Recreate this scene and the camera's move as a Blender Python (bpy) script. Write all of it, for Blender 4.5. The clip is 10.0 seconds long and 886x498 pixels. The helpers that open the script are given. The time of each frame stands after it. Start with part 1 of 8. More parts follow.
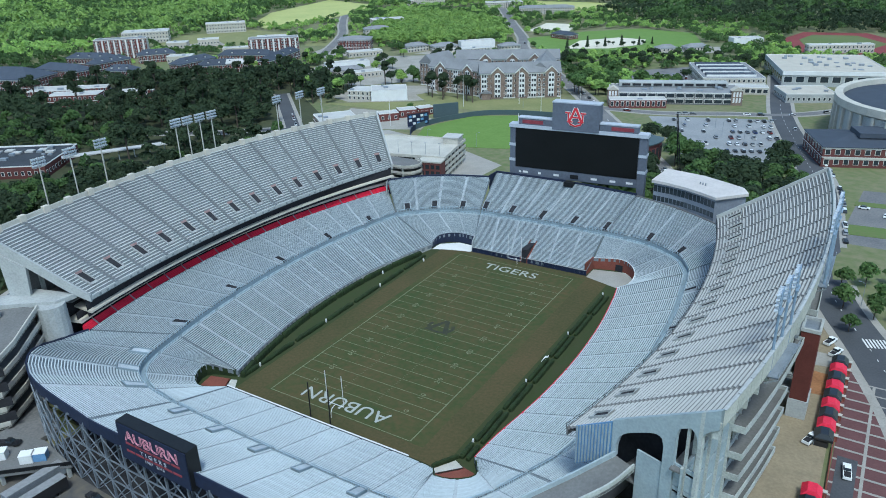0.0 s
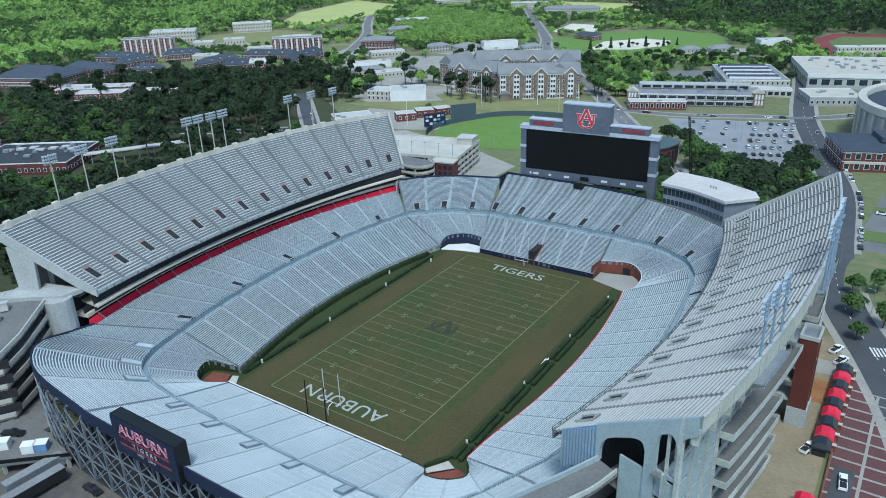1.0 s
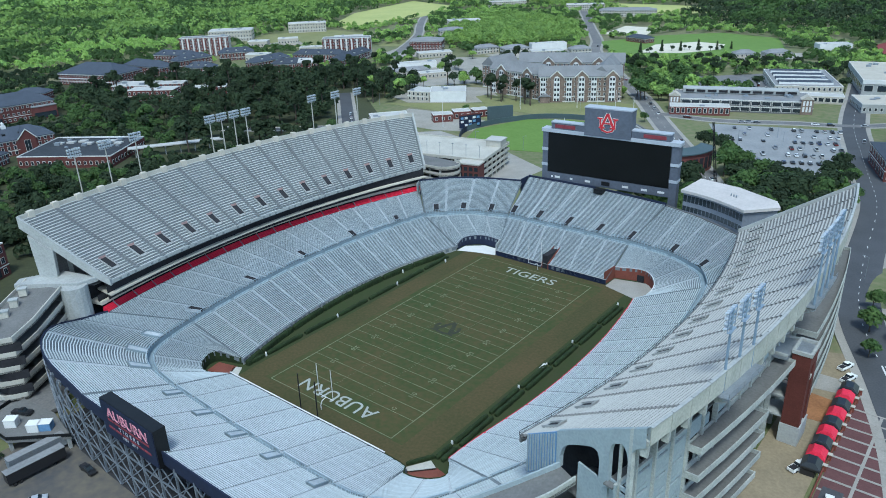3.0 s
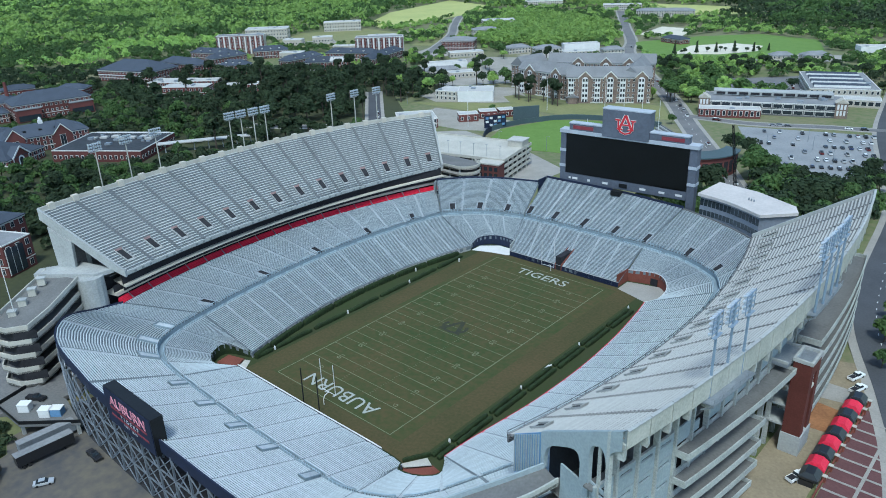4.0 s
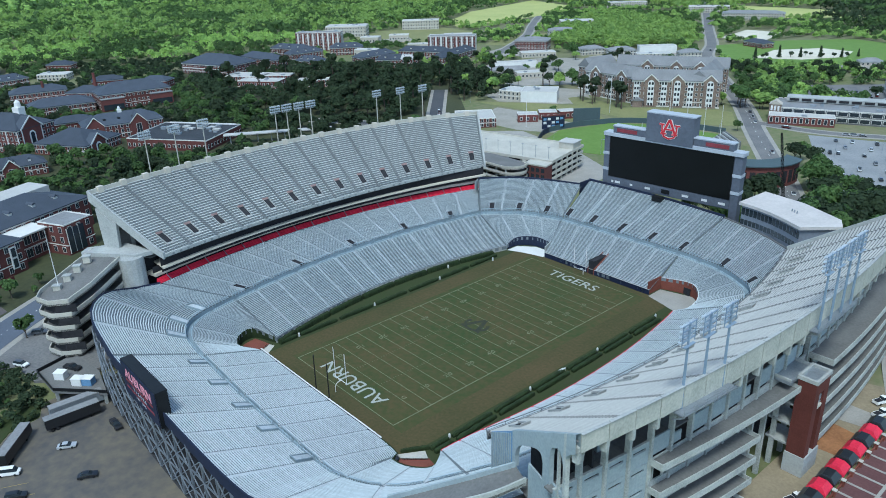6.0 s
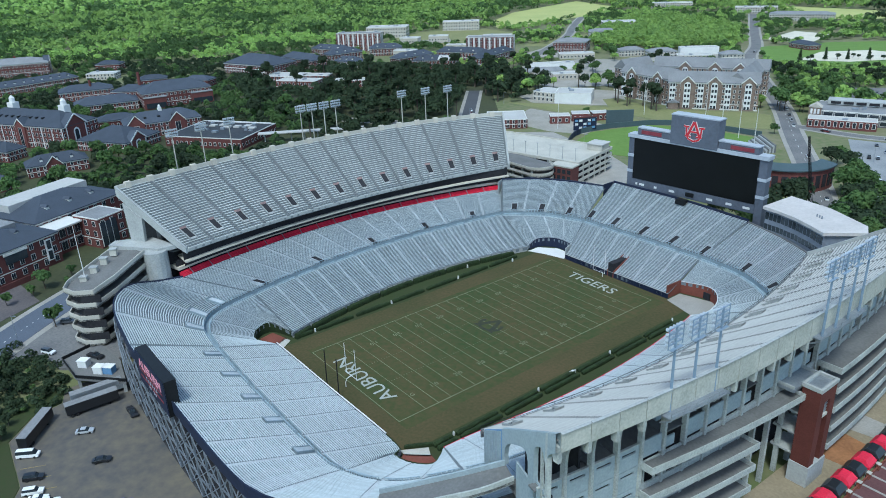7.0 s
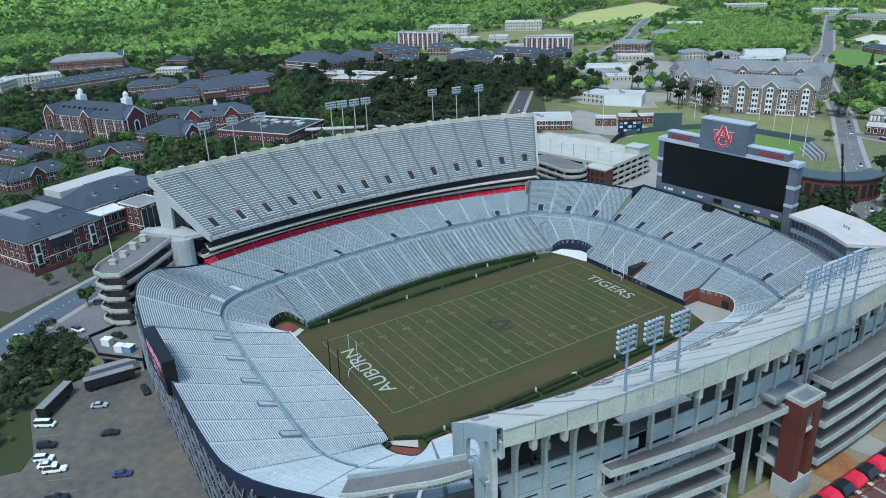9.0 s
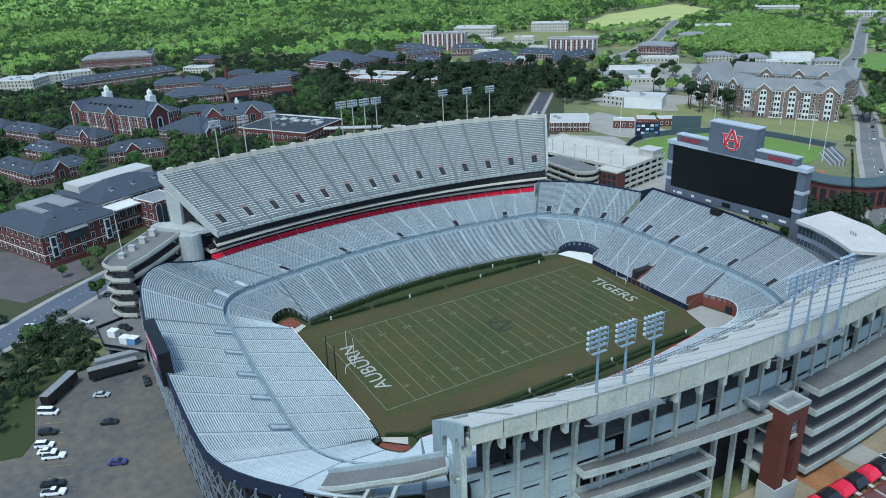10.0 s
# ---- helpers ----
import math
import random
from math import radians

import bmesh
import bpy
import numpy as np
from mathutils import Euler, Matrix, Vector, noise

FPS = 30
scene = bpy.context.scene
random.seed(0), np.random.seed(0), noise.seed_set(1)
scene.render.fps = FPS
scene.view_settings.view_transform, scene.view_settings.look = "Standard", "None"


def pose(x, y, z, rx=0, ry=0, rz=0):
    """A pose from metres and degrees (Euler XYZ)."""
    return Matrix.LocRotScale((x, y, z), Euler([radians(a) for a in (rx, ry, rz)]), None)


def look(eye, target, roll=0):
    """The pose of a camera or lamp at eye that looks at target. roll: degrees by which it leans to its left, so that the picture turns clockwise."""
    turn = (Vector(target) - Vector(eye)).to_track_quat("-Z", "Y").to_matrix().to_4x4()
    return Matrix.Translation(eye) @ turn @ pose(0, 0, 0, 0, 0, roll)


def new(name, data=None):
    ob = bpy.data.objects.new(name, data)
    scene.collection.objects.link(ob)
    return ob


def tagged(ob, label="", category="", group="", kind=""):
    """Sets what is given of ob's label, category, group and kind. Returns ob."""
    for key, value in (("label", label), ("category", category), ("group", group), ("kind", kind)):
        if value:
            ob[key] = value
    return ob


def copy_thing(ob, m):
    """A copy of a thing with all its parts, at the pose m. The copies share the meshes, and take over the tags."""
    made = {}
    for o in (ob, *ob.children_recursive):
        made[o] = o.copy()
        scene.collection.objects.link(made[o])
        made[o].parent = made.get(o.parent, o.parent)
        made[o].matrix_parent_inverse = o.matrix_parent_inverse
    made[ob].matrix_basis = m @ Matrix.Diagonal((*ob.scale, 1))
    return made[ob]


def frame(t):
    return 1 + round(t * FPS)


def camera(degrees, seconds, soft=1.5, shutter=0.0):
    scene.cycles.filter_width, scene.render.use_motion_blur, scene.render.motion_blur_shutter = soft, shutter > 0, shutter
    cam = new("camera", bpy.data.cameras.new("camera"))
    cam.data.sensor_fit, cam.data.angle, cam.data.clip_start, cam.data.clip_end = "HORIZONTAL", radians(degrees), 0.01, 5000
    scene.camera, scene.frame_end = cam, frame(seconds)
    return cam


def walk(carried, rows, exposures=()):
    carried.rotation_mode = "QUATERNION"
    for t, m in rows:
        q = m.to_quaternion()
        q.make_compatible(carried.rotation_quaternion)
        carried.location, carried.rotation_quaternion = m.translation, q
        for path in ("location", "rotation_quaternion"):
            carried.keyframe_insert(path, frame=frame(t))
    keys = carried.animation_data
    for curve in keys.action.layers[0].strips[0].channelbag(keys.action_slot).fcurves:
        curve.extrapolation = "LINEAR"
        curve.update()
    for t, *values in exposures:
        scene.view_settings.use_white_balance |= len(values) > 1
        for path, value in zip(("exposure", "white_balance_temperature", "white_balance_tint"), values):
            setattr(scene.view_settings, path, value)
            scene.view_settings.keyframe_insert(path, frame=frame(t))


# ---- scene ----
cam = camera(62.0, 10.0, 0.95)
PATH = [
    (0, (115.542, -181.516, 121.563), (114.567, -179.962, 120.768), -1.6),
    (0.5, (118.909, -179.591, 121.605), (117.903, -178.056, 120.811), -1.7),
    (1, (122.327, -177.548, 121.669), (121.29, -176.033, 120.876), -1.7),
    (1.5, (125.847, -175.406, 121.734), (124.78, -173.912, 120.942), -1.8),
    (2, (129.511, -173.142, 121.763), (128.413, -171.669, 120.973), -1.8),
    (3.5, (140.629, -165.838, 121.764), (139.428, -164.444, 120.978), -1.9),
    (4, (144.389, -163.244, 121.733), (143.15, -161.884, 120.948), -1.9),
    (4.5, (148.129, -160.523, 121.696), (146.853, -159.197, 120.913), -1.9),
    (5, (151.837, -157.717, 121.631), (150.522, -156.428, 120.85), -2.0),
    (5.5, (155.529, -154.783, 121.546), (154.177, -153.532, 120.767), -2.0),
    (6.8, (165.036, -146.928, 121.279), (163.582, -145.796, 120.502), -2.0),
    (7, (166.465, -145.683, 121.257), (164.997, -144.566, 120.483), -2.2),
    (7.5, (169.946, -142.438, 121.166), (168.448, -141.361, 120.394), -2.2),
    (8, (173.31, -139.073, 121.1), (171.784, -138.036, 120.329), -2.3),
    (8.5, (176.583, -135.632, 121.044), (175.032, -134.632, 120.275), -2.3),
    (9, (179.704, -132.136, 120.978), (178.131, -131.169, 120.21), -2.3),
    (9.5, (182.731, -128.548, 120.928), (181.137, -127.613, 120.162), -2.3),
    (10, (185.747, -124.899, 120.889), (184.133, -123.998, 120.125), -2.2),
]
walk(cam, [(t, look(eye, target, roll)) for t, eye, target, roll in PATH], [(0.0, 0.86, 5690, -3), (10.0, 0.86, 5690, -3)])

# ---- world, sun ----
scene.view_settings.exposure = 0.0
world = bpy.data.worlds.new("sky")
scene.world = world
world.use_nodes = True
wn = world.node_tree.nodes
wl = world.node_tree.links
sky = wn.new("ShaderNodeTexSky")
sky.sky_type, sky.sun_disc = "NISHITA", False
SUN_ELEV, SUN_AZ = radians(60), radians(143)      # azimuth from +y towards +x
sky.sun_elevation, sky.sun_rotation = SUN_ELEV, SUN_AZ
sky.air_density, sky.dust_density = 1.0, 1.5
wn["Background"].inputs["Strength"].default_value = 0.125
wl.new(sky.outputs["Color"], wn["Background"].inputs["Color"])

sun_data = bpy.data.lights.new("sun", "SUN")
sun_data.energy, sun_data.angle, sun_data.color = 1.4, radians(12), (1.0, 0.98, 0.95)
sun_dir = Vector((math.sin(SUN_AZ) * math.cos(SUN_ELEV), math.cos(SUN_AZ) * math.cos(SUN_ELEV), math.sin(SUN_ELEV)))
sun = new("sun", sun_data)
sun.matrix_world = look(sun_dir * 900, (0, 0, 0))

# ---- materials ----
def material(name, color, rough=0.8, metal=0.0, dark=None, grain=1.0, coarse=12.0, amount=0.35, bump=0.3, spread=0.0, spec=0.3, islands=0.0):
    """A surface with variation at two scales; grain and coarse are feature sizes in metres."""
    m = bpy.data.materials.new(name)
    m.use_nodes = True
    nt = m.node_tree
    n, l = nt.nodes, nt.links
    b = n["Principled BSDF"]
    b.inputs["Roughness"].default_value, b.inputs["Metallic"].default_value = rough, metal
    b.inputs["Specular IOR Level"].default_value = spec
    co = n.new("ShaderNodeNewGeometry")
    n1, n2 = n.new("ShaderNodeTexNoise"), n.new("ShaderNodeTexNoise")
    for k, size, det in ((n1, grain, 4), (n2, coarse, 5)):
        k.inputs["Scale"].default_value, k.inputs["Detail"].default_value = 1.0 / size, det
        l.new(co.outputs["Position"], k.inputs["Vector"])
    mx = n.new("ShaderNodeMath")
    mx.operation = "ADD"
    l.new(n1.outputs["Fac"], mx.inputs[0])
    l.new(n2.outputs["Fac"], mx.inputs[1])
    rr = n.new("ShaderNodeMapRange")
    rr.inputs["From Min"].default_value, rr.inputs["From Max"].default_value = 0.7, 1.3
    l.new(mx.outputs[0], rr.inputs["Value"])
    mix = n.new("ShaderNodeMix")
    mix.data_type = "RGBA"
    dk = dark or tuple(c * (1 - amount) for c in color)
    mix.inputs["A"].default_value, mix.inputs["B"].default_value = (*dk, 1), (*color, 1)
    l.new(rr.outputs["Result"], mix.inputs["Factor"])
    out = mix.outputs["Result"]
    if spread or islands:
        hs = n.new("ShaderNodeHueSaturation")
        src = n.new("ShaderNodeObjectInfo").outputs["Random"] if spread else co.outputs["Random Per Island"]
        v = n.new("ShaderNodeMapRange")
        w = spread or islands
        v.inputs["To Min"].default_value, v.inputs["To Max"].default_value = 1 - w, 1 + w
        l.new(src, v.inputs["Value"])
        l.new(v.outputs["Result"], hs.inputs["Value"])
        l.new(out, hs.inputs["Color"])
        out = hs.outputs["Color"]
    l.new(out, b.inputs["Base Color"])
    if bump:
        bp = n.new("ShaderNodeBump")
        bp.inputs["Strength"].default_value, bp.inputs["Distance"].default_value = bump, grain * 0.1
        l.new(n1.outputs["Fac"], bp.inputs["Height"])
        l.new(bp.outputs["Normal"], b.inputs["Normal"])
    return m


M_CONC = material("concrete", (0.405, 0.418, 0.405), 0.85, grain=0.6, coarse=9, amount=0.3)
M_CONC_PALE = material("pale_concrete", (0.5, 0.48, 0.42), 0.85, grain=0.5, coarse=7, amount=0.28)
# Concrete darkened for undersides and inner faces; their shade is in the colour.
M_CONC_DARK = material("undershade_dark_concrete", (0.17, 0.17, 0.17), 0.9, grain=0.6, coarse=8, amount=0.35)
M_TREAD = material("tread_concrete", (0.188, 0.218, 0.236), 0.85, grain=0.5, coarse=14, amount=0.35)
M_ALU = material("aluminium_bench", (0.49, 0.548, 0.566), 0.6, 0.0, grain=0.8, coarse=18, amount=0.22, bump=0.05, islands=0.06)
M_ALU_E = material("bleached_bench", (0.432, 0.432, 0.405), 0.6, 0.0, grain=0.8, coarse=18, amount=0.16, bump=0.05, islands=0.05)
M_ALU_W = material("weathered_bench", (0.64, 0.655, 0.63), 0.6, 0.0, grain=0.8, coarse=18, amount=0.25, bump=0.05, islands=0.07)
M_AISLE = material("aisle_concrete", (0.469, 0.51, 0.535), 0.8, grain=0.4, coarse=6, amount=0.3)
M_RED = material("red_seat", (0.68, 0.025, 0.065), 0.5, grain=0.5, coarse=6, amount=0.3, bump=0.1)
M_NAVY = material("navy_panel", (0.016, 0.024, 0.056), 0.6, grain=0.8, coarse=9, amount=0.4, bump=0.05)
M_BLACK = material("black_metal", (0.015, 0.016, 0.018), 0.5, 0.2, grain=0.5, coarse=4, amount=0.4, bump=0.1)
# Near-black colour that stands in for shade inside openings and recesses.
M_RECESS = material("interior_shade", (0.03, 0.03, 0.035), 0.9, grain=0.8, coarse=5, amount=0.5, bump=0.1)
M_STEEL = material("galvanised_steel", (0.336, 0.368, 0.4), 0.5, 0.5, grain=0.3, coarse=3, amount=0.3, bump=0.1)
M_WHITE = material("white_paint", (0.68, 0.68, 0.663), 0.6, grain=0.4, coarse=4, amount=0.15, bump=0.05)
M_BRICK = material("red_brick", (0.208, 0.068, 0.048), 0.9, grain=0.25, coarse=5, amount=0.35)
M_TURF = material("playing_turf", (0.033, 0.058, 0.0155), 0.95, dark=(0.08, 0.0625, 0.025), grain=1.8, coarse=26, bump=0.4)
M_DIRT = material("worn_brown_turf", (0.086, 0.064, 0.028), 0.95, dark=(0.045, 0.050, 0.0165), grain=0.9, coarse=24, bump=0.4)
M_GRASS = material("grass", (0.09, 0.15, 0.035), 0.95, dark=(0.13, 0.14, 0.06), grain=1.5, coarse=30, bump=0.4)
M_HEDGE = material("boxwood", (0.0263, 0.045, 0.0135), 0.9, grain=0.25, coarse=2.5, amount=0.6, bump=1.0)
M_ASPHALT = material("asphalt", (0.08, 0.084, 0.092), 0.9, grain=0.6, coarse=11, amount=0.3)
M_LOT = material("pale_asphalt", (0.192, 0.188, 0.18), 0.9, dark=(0.112, 0.112, 0.116), grain=0.8, coarse=13)
M_PAVE = material("pavement", (0.336, 0.32, 0.288), 0.9, grain=0.5, coarse=6, amount=0.25)
M_SAND = material("bare_sand", (0.281, 0.233, 0.153), 0.95, dark=(0.202, 0.165, 0.111), grain=0.7, coarse=7)
M_CLAY = material("orange_clay", (0.336, 0.16, 0.072), 0.95, grain=0.7, coarse=4, amount=0.35)
M_GROUND = material("lawn_and_scrub", (0.10, 0.135, 0.045), 0.95, dark=(0.20, 0.18, 0.11), grain=4, coarse=60, bump=0.5)
M_GLASS = material("dark_window_glass", (0.03, 0.04, 0.05), 0.12, 0.0, grain=0.9, coarse=5, amount=0.3, bump=0.0, spec=0.6)
M_LINE = material("field_paint", (0.2, 0.22, 0.13), 0.9, grain=0.5, coarse=5, amount=0.45, bump=0.0)
M_LETTER = material("letter_paint", (0.36, 0.38, 0.345), 0.9, grain=0.4, coarse=4, amount=0.15, bump=0.0)
M_SLATE = material("slate_roof", (0.058, 0.07, 0.092), 0.8, grain=0.5, coarse=6, amount=0.25, spread=0.15)
M_ROOFW = material("white_membrane_roof", (0.459, 0.451, 0.428), 0.8, grain=0.9, coarse=9, amount=0.18)

# ---- building helpers ----
def mesh(name, verts, faces, mat, smooth=False):
    me = bpy.data.meshes.new(name)
    me.from_pydata([tuple(v) for v in verts], [], faces)
    for k in (mat if isinstance(mat, (list, tuple)) else [mat]):
        me.materials.append(k)
    if smooth:
        me.shade_smooth()
    me.update()
    return me


class Geo:
    """Collects boxes, prisms, strips and tubes for one mesh."""
    def __init__(self):
        self.v, self.f = [], []

    def add(self, verts, faces):
        o = len(self.v)
        self.v += [tuple(p) for p in verts]
        self.f += [tuple(i + o for i in q) for q in faces]
        return self

    def box(self, x0, y0, z0, x1, y1, z1, m=None):
        p = [(x, y, z) for z in (z0, z1) for x, y in ((x0, y0), (x1, y0), (x1, y1), (x0, y1))]
        if m is not None:
            p = [m @ Vector(q) for q in p]
        return self.add(p, [(3, 2, 1, 0), (4, 5, 6, 7), (0, 1, 5, 4), (1, 2, 6, 5), (2, 3, 7, 6), (3, 0, 4, 7)])

    def beam(self, a, b, w, h=None, up=(0, 0, 1)):
        """A square bar from a to b."""
        a, b = Vector(a), Vector(b)
        d = (b - a).normalized()
        u = Vector(up)
        if abs(d.dot(u)) > 0.98:
            u = Vector((1, 0, 0))
        s = d.cross(u).normalized() * (w / 2)
        t = s.cross(d).normalized() * ((h or w) / 2)
        p = [q + i * s + j * t for q in (a, b) for i, j in ((-1, -1), (1, -1), (1, 1), (-1, 1))]
        return self.add(p, [(3, 2, 1, 0), (4, 5, 6, 7), (0, 1, 5, 4), (1, 2, 6, 5), (2, 3, 7, 6), (3, 0, 4, 7)])

    def tube(self, a, b, r0, r1=None, n=8):
        a, b = Vector(a), Vector(b)
        d = (b - a).normalized()
        u = Vector((1, 0, 0)) if abs(d.z) > 0.9 else Vector((0, 0, 1))
        s = d.cross(u).normalized()
        t = s.cross(d)
        r1 = r0 if r1 is None else r1
        p = [a + (s * math.cos(k * math.tau / n) + t * math.sin(k * math.tau / n)) * r0 for k in range(n)]
        p += [b + (s * math.cos(k * math.tau / n) + t * math.sin(k * math.tau / n)) * r1 for k in range(n)]
        f = [(k, (k + 1) % n, n + (k + 1) % n, n + k) for k in range(n)]
        return self.add(p, f + [tuple(range(n - 1, -1, -1)), tuple(range(n, 2 * n))])

    def prism(self, poly, z0, z1):
        """A plan outline raised from z0 to z1 (counter-clockwise)."""
        n = len(poly)
        p = [(x, y, z0) for x, y in poly] + [(x, y, z1) for x, y in poly]
        f = [(k, (k + 1) % n, n + (k + 1) % n, n + k) for k in range(n)]
        return self.add(p, f + [tuple(range(n - 1, -1, -1)), tuple(range(n, 2 * n))])

    def grid(self, rows):
        """Quads between equally long rows of points."""
        w = len(rows[0])
        f = [(r * w + c, r * w + c + 1, (r + 1) * w + c + 1, (r + 1) * w + c) for r in range(len(rows) - 1) for c in range(w - 1)]
        return self.add([p for r in rows for p in r], f)

    def wall(self, line, z0, z1, thick):
        """An upright wall of that thickness along a plan line; z0 and z1 may be lists."""
        n = len(line)
        line = [Vector((x, y, 0)) for x, y in line]
        side = []
        for k in range(n):
            d = (line[min(k + 1, n - 1)] - line[max(k - 1, 0)]).normalized()
            side.append(Vector((-d.y, d.x, 0)) * thick)
        a = z0 if isinstance(z0, (list, tuple)) else [z0] * n
        b = z1 if isinstance(z1, (list, tuple)) else [z1] * n
        ring = []
        for k in range(n):
            p, q = line[k], line[k] + side[k]
            ring.append([(p.x, p.y, a[k]), (p.x, p.y, b[k]), (q.x, q.y, b[k]), (q.x, q.y, a[k]), (p.x, p.y, a[k])])
        self.grid(ring)
        o = len(self.v) - 5 * n
        self.f += [(o, o + 1, o + 2, o + 3), (o + 5 * n - 2, o + 5 * n - 3, o + 5 * n - 4, o + 5 * n - 5)]
        return self

    def make(self, name, mat, parent=None, label="", smooth=False):
        ob = new(name, mesh(name, self.v, self.f, mat, smooth))
        if parent is not None:
            ob.parent = parent
        if label:
            ob["label"] = label
        return ob


def thing(name, label, category, group="", kind="", at=None):
    ob = new(name)
    if at is not None:
        ob.matrix_world = at
    return tagged(ob, label, category, group, kind)


def setting(ob, label, category):
    return tagged(ob, label, category, "", "structure")


def bez(points, n):
    """A smooth line through points (Catmull-Rom), n steps a span."""
    P = [np.array(p, float) for p in points]
    P = [2 * P[0] - P[1]] + P + [2 * P[-1] - P[-2]]
    out = []
    for k in range(1, len(P) - 2):
        for i in range(n):
            t = i / n
            a, b, c, d = P[k - 1:k + 3]
            out.append(0.5 * (2 * b + (c - a) * t + (2 * a - 5 * b + 4 * c - d) * t * t + (3 * b - a - 3 * c + d) * t ** 3))
    return out + [P[-2]]

# ---- playing field ----
HALF_W, GOAL, END = 24.384, 45.72, 54.864
# Darker copy of the grass, with shade put into its colour.
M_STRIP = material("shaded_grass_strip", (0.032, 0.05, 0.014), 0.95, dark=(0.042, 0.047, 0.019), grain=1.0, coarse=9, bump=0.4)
field = thing("football_field", "worn green and brown grass football field with faded white lines", "football field")
g = Geo()
g.grid([[(x, y, 0.0) for x in np.linspace(-34, 37, 30)] for y in np.linspace(-62.3, 60, 50)])
g.make("turf", M_TURF, field)
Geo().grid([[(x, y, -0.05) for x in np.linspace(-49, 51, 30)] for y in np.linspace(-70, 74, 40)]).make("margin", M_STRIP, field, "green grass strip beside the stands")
for x0, x1, y0, y1 in ((-34, 37, -62.3, -END - 0.5), (-34, 37, END + 2, 60), (HALF_W + 4.2, 37, -END - 0.5, END + 2), (-34, -HALF_W - 2.2, -END - 0.5, END + 2)):
    nx, ny = max(2, int((x1 - x0) / 2.5)), max(2, int((y1 - y0) / 2.5))
    gg = Geo().grid([[(x, y, 0.012) for x in np.linspace(x0, x1, nx)] for y in np.linspace(y0, y1, ny)])
    gg.make("apron", M_DIRT, field, "brown worn grass apron")


def paint(x0, y0, x1, y1, z=0.03, mat=None, name="yard_line", parent=None):
    return Geo().add([(x0, y0, z), (x1, y0, z), (x1, y1, z), (x0, y1, z)], [(0, 1, 2, 3)]).make(name, mat or M_LINE, parent or field)


for k in range(21):
    y = -GOAL + k * 4.572
    paint(-HALF_W, y - 0.10, HALF_W, y + 0.10)
for y in (-END, END):
    paint(-HALF_W, y - 0.12, HALF_W, y + 0.12, name="end_line")
for x in (-HALF_W, HALF_W):
    paint(x - 0.15, -END, x + 0.15, END, 0.034, name="side_line")
for side in (-1, 1):
    hashes = Geo()
    for k in range(100):
        y = -GOAL + k * 0.9144
        if k % 5:
            hashes.add([(side * 6.1 - 0.3, y - 0.05, 0.03), (side * 6.1 + 0.3, y - 0.05, 0.03), (side * 6.1 + 0.3, y + 0.05, 0.03), (side * 6.1 - 0.3, y + 0.05, 0.03)], [(0, 1, 2, 3)])
    hashes.make("hash_marks", M_LINE, field)


def words(text, size, at, mat, name, parent=None, depth=0.004, stretch=1.0, outline=0.0):
    """Lettering as a flat mesh, centred on the pose at."""
    cu = bpy.data.curves.new(name, "FONT")
    cu.body, cu.size, cu.align_x, cu.align_y, cu.extrude = text, size, "CENTER", "CENTER", depth
    cu.offset, cu.resolution_u = size * 0.004, 3
    if outline:
        cu.fill_mode, cu.extrude, cu.bevel_depth, cu.bevel_resolution, cu.offset = "NONE", 0.0, outline, 1, 0.0
    tmp = bpy.data.objects.new(name, cu)
    me = bpy.data.meshes.new_from_object(tmp)
    bpy.data.objects.remove(tmp)
    me.materials.append(mat)
    ob = new(name, me)
    ob.matrix_world = at @ Matrix.Diagonal((stretch, 1, 1, 1))
    if parent is not None:
        ob.parent = parent
    return ob


words("AUBURN", 6.8, pose(-0.7, -50.25, 0.035, 0, 0, 180), M_LETTER, "end_zone_letters", field, stretch=1.08)
words("TIGERS", 6.4, pose(0.6, 50.1, 0.035), M_LETTER, "end_zone_letters", field, stretch=1.12)
for side in (-1, 1):
    for k, n in enumerate(("1 0", "2 0", "3 0", "4 0", "5 0", "4 0", "3 0", "2 0", "1 0")):
        y = -GOAL + (k + 1) * 9.144
        words(n, 2.3, pose(side * (HALF_W - 8.2), y, 0.035, 0, 0, 90 * side), M_LINE, "yard_number", field)
    for s in (-1, 1):
        words("G", 2.0, pose(side * (HALF_W - 8.2), s * (GOAL - 1.2), 0.035, 0, 0, 90 * side), M_LINE, "yard_number", field)

# ---- lower bowl ----
WALK_Z, UP_Z = 9.7, 10.9


def rib(ix, iy, wx, wy, tx, ty, tz=22.0, iz=1.5):
    return np.array((ix, iy, iz, wx, wy, tx, ty, tz), float)


def rib_east(y):
    return rib(47.4 - 0.0019 * y * y, y, 69.2 - 0.0020 * y * y, 1.10 * y, 88 - 0.0024 * y * y, 1.28 * y, 18.5)


def rib_west(y):
    ty = 1.32 * y - 4
    return rib(-45.6 + 0.0027 * y * y, y, -63 + 0.0021 * y * y, 1.06 * y, -82 + 0.0022 * (ty + 12) ** 2, ty, 16.6)


